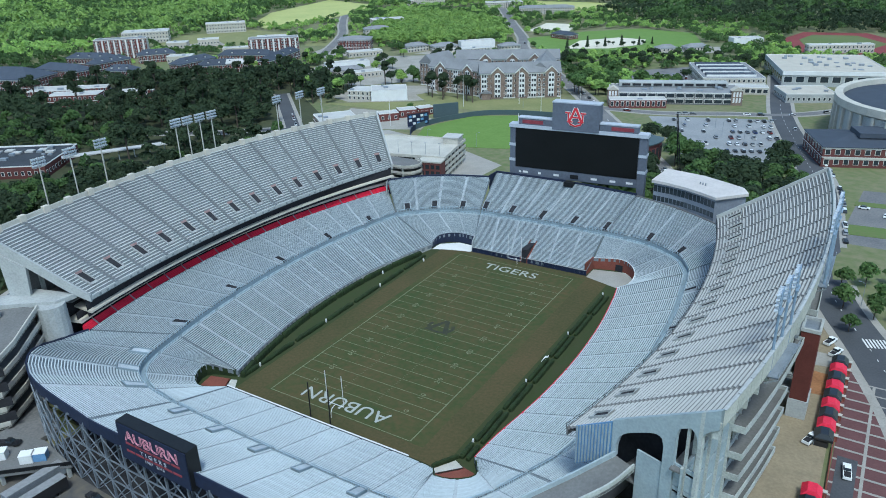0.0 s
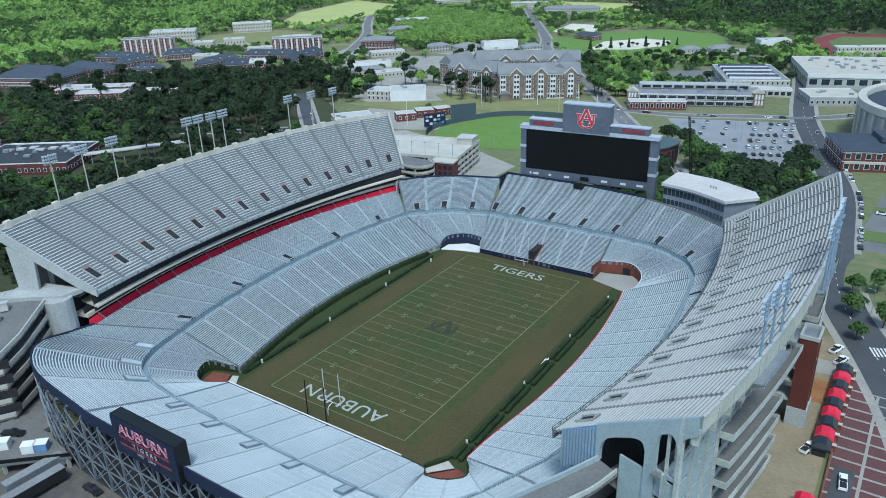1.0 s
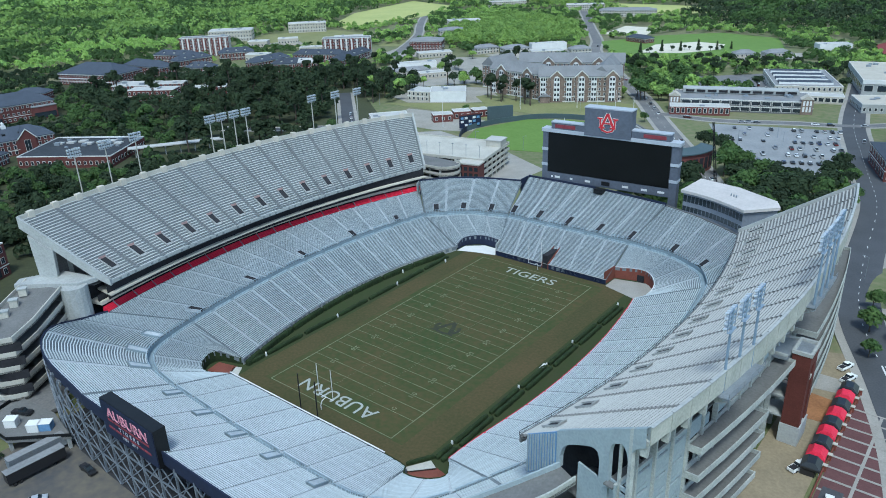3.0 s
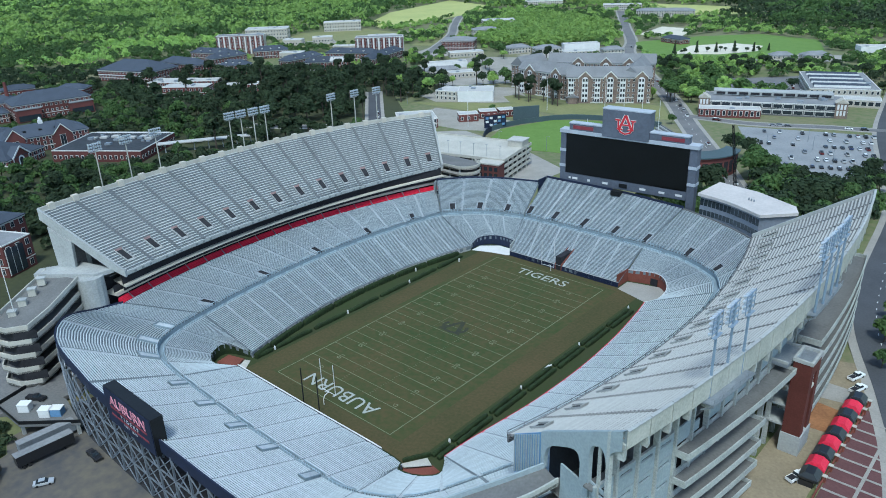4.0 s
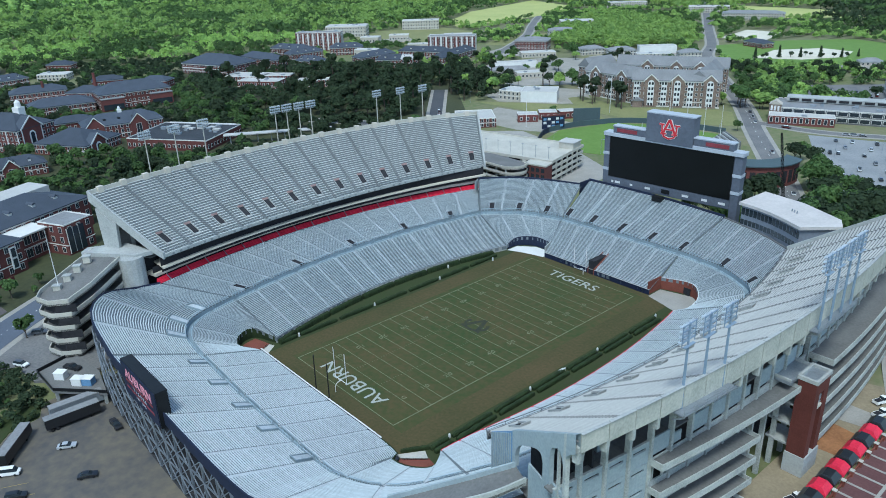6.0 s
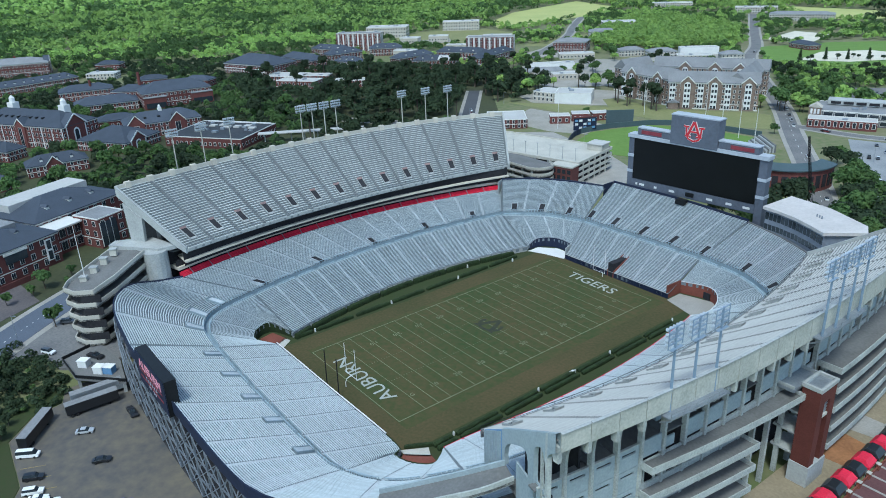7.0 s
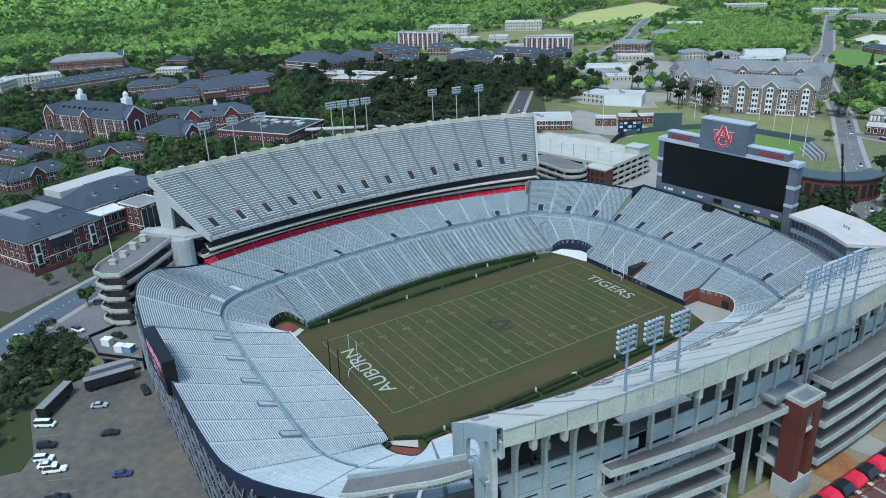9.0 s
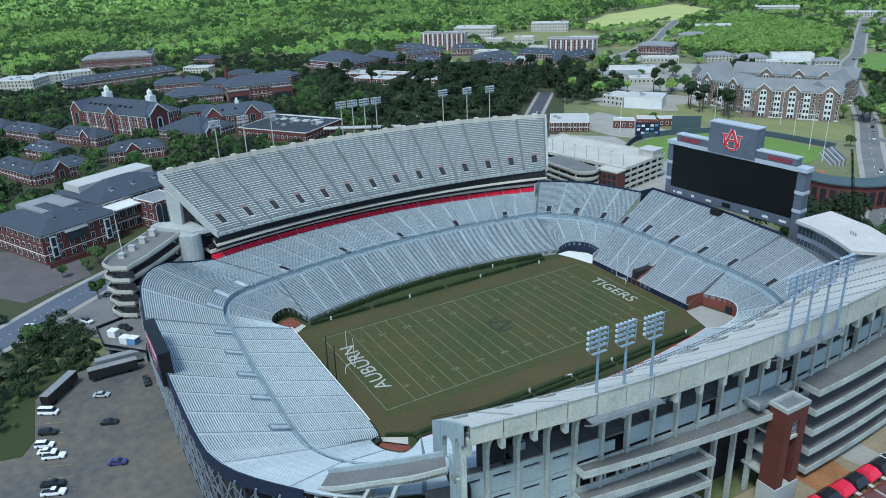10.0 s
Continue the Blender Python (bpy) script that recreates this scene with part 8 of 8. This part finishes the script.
FAR = EDGE + [(900, 420), (900, 3600), (-3600, 3600), (-3600, -900), (-640, -900)]


def ring(r0, r1):
    def region(X, Y):
        D = np.hypot(X - 150, Y + 150)
        return (D >= r0) & (D < r1) & within(X, Y, FAR) & (Y > -0.10 * (150 - X) - 150) & (Y - 0 > -150 + 0.0 * X) & (X < 150 + 0.2 * (Y + 150))
    return region


for key, r0, r1, step, leaves, size, rad, low in (("near", 0, 1050, 9.6, 56, 1.1, 5.2, (3.5, 9.0)), ("middle", 1050, 1700, 13.6, 32, 1.9, 7.2, (4.0, 10.0)), ("far", 1700, 3300, 26.0, 20, 4.0, 14.0, (3.0, 11.0))):
    C = scatter(21 + int(r0), step, (-3300, 760, -420, 3300), ring(r0, r1))
    A_, B_ = split(C, 3, 0.60 if r0 == 0 else 0.42, 110)
    woods("mixed_woods", "darker trees among the distant woods", A_, M_LEAF, 22, leaves, size, rad, low)
    east_ = B_[:, 0] > -200 + (B_[:, 1] - 700) * -0.42
    woods("broadleaf_woods", "continuous bright green broadleaf woods to the horizon", B_[~east_], M_LEAF_SUN, 23, leaves, size, rad, low)
    woods("dark_woods", "dark green woods beyond the fields", B_[east_], M_PINE, 24, leaves, size, rad, low)

GROVE = [(-402, 500), (-450, 585), (-520, 655), (-500, 790), (-368, 738), (-282, 606), (-306, 528)]
woods("spring_grove", "dense bright grove between the roads", scatter(41, 7.6, (-540, -270, 480, 800), lambda X, Y: within(X, Y, GROVE)), M_LEAF_SUN, 25, 90, 1.1, 6.0, (5, 9))
NORTH = [(-330, 290), (-200, 330), (-110, 400), (-60, 350), (20, 392), (60, 520), (120, 470), (160, 540), (0, 690), (-60, 800), (-170, 780), (-300, 930), (-440, 900), (-560, 960), (-640, 800), (-720, 560), (-730, 400), (-640, 290), (-500, 250)]
C = scatter(42, 10.2, (-760, 170, 250, 960), lambda X, Y: within(X, Y, NORTH) & ~within(X, Y, GROVE))
C = C[np.array([noise.noise(Vector((x / 60, y / 60, 0))) > -0.22 for x, y in C])]
A_, B_ = split(C, 5, 0.5, 70)
woods("campus_trees", "leafy trees scattered between the campus buildings", B_, M_LEAF_SUN, 31, 80, 1.0, 4.2, (2.5, 5.0))
woods("shade_trees", "deeper green trees between the campus buildings", A_, M_LEAF, 32, 80, 1.0, 4.4, (2.5, 5.5))
WESTERN = [(-135, -230), (-640, -420), (-700, -190), (-770, -60), (-745, 30), (-700, 120), (-650, 190), (-640, 290), (-500, 250), (-440, 96), (-330, 120), (-290, 84), (-236, 60), (-150, 0), (-128, -60), (-150, -60), (-215, -60), (-200, -160)]
C = scatter(43, 8.8, (-780, -120, -430, 300), lambda X, Y: within(X, Y, WESTERN), 3.0)
A_, B_ = split(C, 7, 0.62, 60)
woods("quad_trees", "green trees around the brick halls", B_, M_LEAF, 33, 90, 0.95, 3.9, (1.6, 4.2))
woods("oak_wood", "mixed dark trees between the western halls", A_, M_PINE, 34, 90, 0.95, 4.0, (1.6, 4.4))
C = scatter(44, 9.0, (-530, -220, 50, 340), lambda X, Y: within(X, Y, W_WOOD), 3.0)
woods("pine_wood", "dark pine wood behind the west deck", C, M_PINE, 41, 130, 0.95, 4.6, (4.0, 9.0))
SHADE = [(-236, -40), (-230, 60), (-222, 150), (-170, 120), (-140, 150), (-128, 90), (-128, -55), (-190, -50)]
woods("shade_wood", "dark shade trees between the deck and the pines", scatter(45, 8.5, (-260, -120, -70, 160), lambda X, Y: within(X, Y, SHADE), 0.5), M_PINE, 43, 150, 0.9, 4.8, (3.5, 7))
BANK = [(-92, -150), (-50, -150), (-45, -136), (-42, -122), (-52, -113), (-66, -108), (-86, -120)]
woods("bank_shrubs", "dense dark shrubs on the bank above the yard", scatter(46, 3.4, (-95, -40, -155, -105), lambda X, Y: within(X, Y, BANK), -3), M_PINE, 44, 70, 0.45, 1.9, (0.4, 1.8))
for group in KINDS.values():
    for k in group:
        del k["spare"]
for (kind, k) in [(a, b) for a in KINDS for b in range(len(KINDS[a])) if (a, b) not in USED]:
    plant(kind, -480 - 9 * k, 95, 1.0)

# ---- vehicles ----
def paint_material():
    m = material("car_paint", (0.5, 0.5, 0.5), 0.3, 0.1, grain=0.4, coarse=3, amount=0.05, bump=0.0, spec=0.6)
    n, l = m.node_tree.nodes, m.node_tree.links
    ramp = n.new("ShaderNodeValToRGB")
    ramp.color_ramp.interpolation = "CONSTANT"
    e = ramp.color_ramp.elements
    e[0].position, e[0].color = 0.0, (0.75, 0.76, 0.76, 1)
    e[1].position, e[1].color = 0.34, (0.02, 0.02, 0.022, 1)
    for p, c in ((0.52, (0.30, 0.31, 0.33, 1)), (0.72, (0.06, 0.065, 0.075, 1)), (0.84, (0.16, 0.02, 0.02, 1)), (0.9, (0.03, 0.05, 0.14, 1)), (0.95, (0.5, 0.5, 0.48, 1))):
        q = e.new(p)
        q.color = c
    l.new(n.new("ShaderNodeObjectInfo").outputs["Random"], ramp.inputs["Fac"])
    l.new(ramp.outputs["Color"], n["Principled BSDF"].inputs["Base Color"])
    return m


M_CAR = paint_material()
M_CARWHITE = material("white_car_paint", (0.78, 0.78, 0.76), 0.3, grain=0.5, coarse=3, amount=0.05, bump=0.0, spec=0.6)
M_CARBLACK = material("black_car_paint", (0.016, 0.017, 0.02), 0.3, grain=0.5, coarse=3, amount=0.2, bump=0.0, spec=0.6)
M_CARSILVER = material("silver_car_paint", (0.48, 0.50, 0.52), 0.3, 0.3, grain=0.5, coarse=3, amount=0.05, bump=0.0, spec=0.6)
M_CARBLUE = material("violet_blue_car_paint", (0.05, 0.045, 0.16), 0.3, grain=0.5, coarse=3, amount=0.1, bump=0.0, spec=0.6)
M_TYRE = material("rubber", (0.02, 0.02, 0.02), 0.9, grain=0.2, coarse=1, amount=0.3)


def profile_body(side, half, taper=0.0):
    """A car body from its side outline (x, z), drawn in at the top."""
    n = len(side)
    top = max(z for _, z in side)
    v = [(x, s * (half - taper * (z / top) ** 3), z) for s in (-1, 1) for x, z in side]
    f = [tuple(range(n)), tuple(range(2 * n - 1, n - 1, -1))] + [((k + 1) % n, k, n + k, n + (k + 1) % n) for k in range(n)]
    return Geo().add(v, f)


def vehicle(kind, mat, label, group="", far=False):
    ob = thing(kind, label, kind.replace("_", " "), group)
    if kind == "pickup_truck":
        side, cab, L = [(-2.8, 0.4), (2.8, 0.4), (2.85, 0.9), (2.5, 1.1), (1.2, 1.15), (-2.8, 1.15)], [(-0.5, 1.15), (1.3, 1.15), (0.7, 1.8), (-0.35, 1.82)], 5.6
    elif kind == "van":
        side, cab, L = [(-2.8, 0.4), (2.7, 0.4), (2.8, 1.0), (2.2, 1.25), (-2.8, 1.3)], [(-2.78, 1.3), (2.2, 1.25), (1.5, 2.15), (-2.7, 2.2)], 5.6
    elif kind == "suv":
        side, cab, L = [(-2.4, 0.4), (2.35, 0.4), (2.4, 0.9), (1.2, 1.1), (-2.4, 1.15)], [(-2.35, 1.15), (1.2, 1.1), (0.6, 1.75), (-2.1, 1.78)], 4.8
    else:
        side, cab, L = [(-2.3, 0.35), (2.25, 0.35), (2.3, 0.75), (1.1, 0.95), (-1.6, 1.0), (-2.3, 0.9)], [(-1.7, 0.98), (1.1, 0.95), (0.4, 1.42), (-1.0, 1.44)], 4.6
    body = profile_body(side, 0.92, 0.05).make("body", mat, ob)
    profile_body(cab, 0.86, 0.18).make("cabin", M_GLASS, ob)
    rx = [p[0] for p in cab[2:]]
    z = max(p[1] for p in cab)
    Geo().box(min(rx), -0.66, z - 0.02, max(rx), 0.66, z + 0.05).make("roof", mat, ob)
    if kind == "pickup_truck":
        Geo().box(-2.7, -0.72, 1.155, -0.6, 0.72, 1.17).make("cargo_bed", M_RECESS, ob)
    if far:
        Geo().tube((-L * 0.3, -0.95, 0.34), (-L * 0.3, 0.95, 0.34), 0.34, 0.34, 10).tube((L * 0.31, -0.95, 0.34), (L * 0.31, 0.95, 0.34), 0.34, 0.34, 10).make("wheels", M_TYRE, ob)
        return ob
    for x in (-L * 0.3, L * 0.31):
        for s in (-1, 1):
            Geo().tube((x, s * 0.72, 0.34), (x, s * 0.95, 0.34), 0.34, 0.34, 10).make("wheel", M_TYRE, ob)
    return ob


FLEET = [vehicle("car", M_CAR, "parked saloon car", "parked cars", True), vehicle("suv", M_CAR, "parked sport utility car", "parked cars", True), vehicle("pickup_truck", M_CAR, "parked pickup truck", "parked cars", True)]
for ob, lab in zip(FLEET, ("ordinary saloon car parked on asphalt", "tall estate car parked on asphalt", "pickup truck parked on pale asphalt")):
    ob["label"] = lab
rc = random.Random(9)
placed = 0


def park_car(x, y, yaw):
    global placed
    ob = FLEET[placed % 3] if placed < 3 else FLEET[rc.choice((0, 0, 1, 1, 2))]
    m = pose(x, y, ground_z(x, y) + 0.14, 0, 0, yaw)
    if placed < 3:
        ob.matrix_world = m
    else:
        copy_thing(ob, m)
    placed += 1


LOT = [(-20, 300), (50, 322), (62, 268), (66, 222), (36, 208), (14, 234), (2, 262)]
for row in range(6):
    for k in range(24):
        x, y = -30 + k * 4.0 + row * 6.0, 290 + k * 1.4 - row * 13
        if inside(x, y, LOT) and rc.random() < (0.30 if x < 35 else 0.72):
            park_car(x, y, 115)
for row in range(4):
    for k in range(26):
        x, y = -82 + k * 4.2, 408 + k * 1.1 + row * 11
        if rc.random() < 0.5 and x < 18:
            park_car(x, y, 105)
for k in range(26):
    p = bez(ROADS["east"][4:9], 8)[k % 32]
    if rc.random() < 0.6:
        park_car(p[0] + 8.5, p[1], 100)
for k in range(12):
    x, y = 120 + rc.uniform(0, 60), 158 + rc.choice((0, 9, 26)) + rc.uniform(-1, 1)
    park_car(x, y, 90)
for key, span in (("north", (0.05, 0.6)), ("cross", (0.1, 0.9)), ("west", (0.1, 0.6))):
    P = bez(ROADS[key], 10)
    for k in range(14):
        i = int(len(P) * rc.uniform(*span))
        i = min(i, len(P) - 2)
        d = P[i + 1] - P[i]
        a = math.degrees(math.atan2(d[1], d[0]))
        park_car(P[i][0] + 2.2 * math.sin(radians(a)), P[i][1] - 2.2 * math.cos(radians(a)), a)
for x, y, yaw in ((-92, -112, 60), (-80.3, -140.2, 130), (-74, -122, 30), (66, 303, 100), (112, 173, 0)):
    park_car(x, y, yaw)
for k in range(16):
    park_car(-128 + (k % 8) * 3.6, 168 + (k // 8) * 9 + rc.uniform(-0.4, 0.4), 80)
# the yard south of the bowl
for kind, mat, label, x, y, yaw in (
        ("car", M_CARSILVER, "silver saloon car alone in the yard", -25.6, -123.5, 62), ("car", M_CARBLACK, "black saloon car alone in the yard", -9.7, -123.3, 66),
        ("van", M_CARWHITE, "white passenger van parked beside the bank", -24.3, -137.6, 58), ("suv", M_CARBLACK, "black estate car parked beside the bank", -13.7, -138.4, 64),
        ("suv", M_CARWHITE, "white estate car with roof light parked beside others", -8.0, -139.6, 64), ("car", M_CARWHITE, "white saloon car in a row of three", -4.6, -139.2, 64),
        ("pickup_truck", M_CARWHITE, "white pickup truck at the end of the row", -1.4, -137.8, 68), ("car", M_CARBLUE, "violet-blue saloon car in the yard", 10.2, -123.9, 66),
        ("pickup_truck", M_CARBLACK, "black pickup truck beside a white one", 10.6, -138.8, 66), ("pickup_truck", M_CARWHITE, "white pickup truck beside a black one", 14.0, -138.9, 66),
        ("pickup_truck", M_CARBLACK, "black pickup truck with loaded bed under the stand", -26.0, -110.8, 0)):
    v = vehicle(kind, mat, label)
    v.matrix_world = pose(x, y, 1.67, 0, 0, yaw)
for x, y, yaw, top, label in ((-36.3, -118.6, 88, M_CARBLACK, "black semi trailer with pale roof"), (-41.2, -116.0, 88, M_CARWHITE, "white semi trailer behind a black one"), (-33.3, -133.8, 142, M_CARBLACK, "dark semi trailer parked beside the bank")):
    ob = thing("semi_trailer", label, "semi trailer", "", at=pose(x, y, 1.65, 0, 0, yaw))
    Geo().box(-7, -1.3, 1.1, 7, 1.3, 3.95).make("box_body", M_CARBLACK if top is M_CARBLACK else M_STEEL, ob)
    Geo().box(-7.05, -1.32, 3.951, 7.05, 1.32, 4.05).make("roof", M_GREY, ob)
    for wx in (-5.6, -4.3):
        for s in (-1, 1):
            Geo().tube((wx, s * 0.9, 0.5), (wx, s * 1.25, 0.5), 0.5, 0.5, 10).make("wheel", M_TYRE, ob)
    Geo().box(4.2, -0.9, 0, 4.5, 0.9, 1.1).make("landing_leg", M_BLACK, ob)
# yard parking lines
for k in range(7):
    ob = Geo().box(-0.07, -3.0, 1.66, 0.07, 3.0, 1.672, pose(-19 + k * 5.4, -137.6 + k * 0.1, 0, 0, 0, -24)).make("bay_line", material("yellow_paint", (0.4, 0.3, 0.1), 0.9, grain=0.4, coarse=3, amount=0.4) if k == 0 else bpy.data.materials["yellow_paint"], bpy.data.objects["pavement_yard"])
# raised dock with containers beside the ramp tower
dock = thing("loading_dock", "raised concrete dock with dark fence beside the ramp", "loading dock")
Geo().prism([(-64, -120), (-50, -119.4), (-37.8, -108.4), (-52, -106), (-66, -108)], 4.6, 5.4).make("slab", M_FLOOR, dock)
for a, b in (((-64, -120), (-50, -119.4)), ((-50, -119.4), (-37.8, -108.4)), ((-64, -120), (-67, -111))):
    Geo().wall([a, b], 5.3, 6.4, 0.12).make("railing", M_BLACK, dock)
for x, y in ((-63, -119), (-50.5, -118.6), (-39, -108.8), (-56, -117)):
    Geo().box(x - 0.4, y - 0.4, 1.2, x + 0.4, y + 0.4, 4.6).make("support", M_CONC, dock)
for x, y, mat, label in ((-55.5, -115.5, M_WHITE, "white storage container on the dock"), (-46.5, -110.6, M_BLUE, "blue and white storage tank on the dock"), (-48.5, -112.8, M_WHITE, "white storage tank on the dock")):
    ob = thing("container", label, "container", "", at=pose(x, y, 5.4, 0, 0, 42))
    Geo().box(-1.5, -1.2, 0, 1.5, 1.2, 2.2).make("shell", mat, ob)
    Geo().box(-1.6, -1.3, 2.21, 1.6, 1.3, 2.35).make("lid", M_CARWHITE, ob)
v = vehicle("pickup_truck", M_CARBLACK, "black pickup truck parked on the dock")
v.matrix_world = pose(-58.5, -111.5, 5.4, 0, 0, 30)

# ---- tents along the work site ----
for k, y in enumerate((26, 21.3, 16.6, 11.9, 7.2, 2.5, -2.2, -6.9, -11.6, -34, -38.6)):
    red = k % 2 == 1
    ob = thing("canopy_tent", "bright red canopy tent beside the plaza" if red else "black canopy tent beside the plaza", "tent", "plaza tents", at=pose(115.6, y, 5.3, 0, 0, 3))
    mat = M_RED if red else M_CARBLACK
    Geo().add([(-2.1, -2.1, 2.5), (2.1, -2.1, 2.5), (2.1, 2.1, 2.5), (-2.1, 2.1, 2.5), (-0.9, -1.6, 3.7), (0.9, -1.6, 3.7), (0.9, 1.6, 3.7), (-0.9, 1.6, 3.7), (-2.1, -2.1, 1.9), (2.1, -2.1, 1.9), (2.1, 2.1, 1.9), (-2.1, 2.1, 1.9)],
              [(4, 5, 6, 7), (0, 1, 5, 4), (1, 2, 6, 5), (2, 3, 7, 6), (3, 0, 4, 7), (8, 9, 1, 0), (9, 10, 2, 1), (10, 11, 3, 2), (11, 8, 0, 3), (11, 10, 9, 8)]).make("canopy", mat, ob)
    for sx in (-1.95, 1.95):
        for sy in (-1.95, 1.95):
            Geo().tube((sx, sy, 0), (sx, sy, 2.0), 0.06).make("leg", M_STEEL, ob)
    Geo().box(-1.9, -1.8, 0.0, 1.2, 1.8, 1.5).make("counter", M_CARBLACK, ob)
    wl_ = thing("brick_pier", "pale pier of the plaza wall", "pier", "plaza piers", at=pose(118.1, y + 2.3, 5.3))
    wl_["label"] = "small pale pier of the plaza wall"
    Geo().box(-0.4, -0.4, 0, 0.4, 0.4, 1.6).make("shaft", M_BRICK, wl_)
    Geo().box(-0.5, -0.5, 1.61, 0.5, 0.5, 1.8).make("cap", M_CONC_PALE, wl_)
ob = Geo().wall([(118.2, 28), (118.0, -14), (118.6, -46)], 5.2, 6.1, -0.3).make("plaza_wall", M_BRICK)
tagged(ob, "low brick wall along the paver plaza", "wall")
t_ = vehicle("pickup_truck", M_CARWHITE, "white utility truck below the plaza wall")
t_.matrix_world = pose(121.6, -21, 5.47, 0, 0, 96)
pit = Geo().box(119.2, -40, 5.25, 123.5, -15, 5.47).make("pavement_trench", M_ASPHALT)
setting(pit, "dark asphalt strip below the plaza", "pavement")
for x, y in ((113, -12), (112, 40), (114, 34)):
    v = vehicle("pickup_truck", M_CARWHITE, "white work truck on the sandy site")
    v.matrix_world = pose(x, y, 5.36, 0, 0, 70)

# ---- poles, crane, street lamps ----
fp = thing("flagpole", "tall bare white flagpole on the ramp tower", "flagpole", at=pose(-76.4, -106.2, 22.8))
Geo().tube((0, 0, 0), (0, 0, 21), 0.16, 0.07).make("mast", M_WHITE, fp)
Geo().box(-0.5, -0.5, 0, 0.5, 0.5, 0.8).make("base", M_CONC, fp)
crane = thing("mobile_crane", "dark lattice boom of a mobile crane", "crane", at=pose(44, 128, 4))
g = Geo()
top = Vector((-3, -10, 47))
for sx, sy in ((-0.6, -0.6), (0.6, -0.6), (0.6, 0.6), (-0.6, 0.6)):
    g.beam((sx, sy, 1), top + Vector((sx * 0.4, sy * 0.4, 0)), 0.14)
g.make("boom", M_BLACK, crane)
for k in range(16):
    p, q = Vector((0, 0, 1)).lerp(top, k / 16), Vector((0, 0, 1)).lerp(top, (k + 1) / 16)
    s = 0.6 - 0.36 * k / 16
    Geo().beam(p + Vector((-s, -s, 0)), q + Vector((s, -s, 0)), 0.09).beam(p + Vector((s, s, 0)), q + Vector((-s, s, 0)), 0.09).make("lattice", M_BLACK, crane)
Geo().box(-3, -1.6, 0, 3, 1.6, 1.6).make("carrier", M_STEEL, crane)
lamp = thing("street_lamp", "slim grey street lamp with an arm", "street lamp", "street lamps")
Geo().tube((0, 0, 0), (0, 0, 8.5), 0.12, 0.07, 6).make("post", M_STEEL, lamp)
Geo().tube((0, 0, 8.4), (1.6, 0, 8.8), 0.06, 0.05, 6).make("arm", M_STEEL, lamp)
Geo().box(1.4, -0.2, 8.7, 2.2, 0.2, 8.85).make("head", M_STEEL, lamp)
spots = [(8, 262, 0), (30, 272, 40), (46, 252, 0), (22, 290, 30), (54, 290, 0), (118, 70, 180), (104, 108, 180), (-112, -96, 0), (-92, -128, 30), (-60, 262, 90), (-110, 290, 0), (-150, 330, 0), (-225, 180, 0), (-250, 235, 0), (-300, 270, 0), (150, 140, 0), (150, 180, 0), (-120, 180, 0), (-90, 186, 0)]
lamp.matrix_world = pose(spots[0][0], spots[0][1], ground_z(*spots[0][:2]), 0, 0, spots[0][2])
for x, y, a in spots[1:]:
    copy_thing(lamp, pose(x, y, ground_z(x, y), 0, 0, a))
for x, y in ((-165, 205), (-150, 275), (-88, 272), (-50, 245), (-118, 300), (-60, 180), (-70, 262)):
    c = thing("field_light", "tall thin light pole beside the baseball ground", "light pole", "baseball lights", at=pose(x, y, 4))
    Geo().tube((0, 0, 0), (0, 0, 24), 0.2, 0.1, 6).make("pole", M_WHITE, c)
# covered walk behind the west deck
walkroof = Geo().box(-34, -3, 0, 34, 3, 0.6, pose(-260, 75, 9.6, 0, 0, 59)).make("roof", M_ROOFW)
cw = thing("covered_walk", "long white roof of a covered walkway", "covered walkway")
walkroof.parent = cw
for k in range(8):
    Geo().box(-0.3, -0.3, 4, 0.3, 0.3, 9.6, pose(-260, 75, 0, 0, 0, 59) @ pose(-30 + k * 8.5, 0, 0)).make("post", M_CONC, cw)
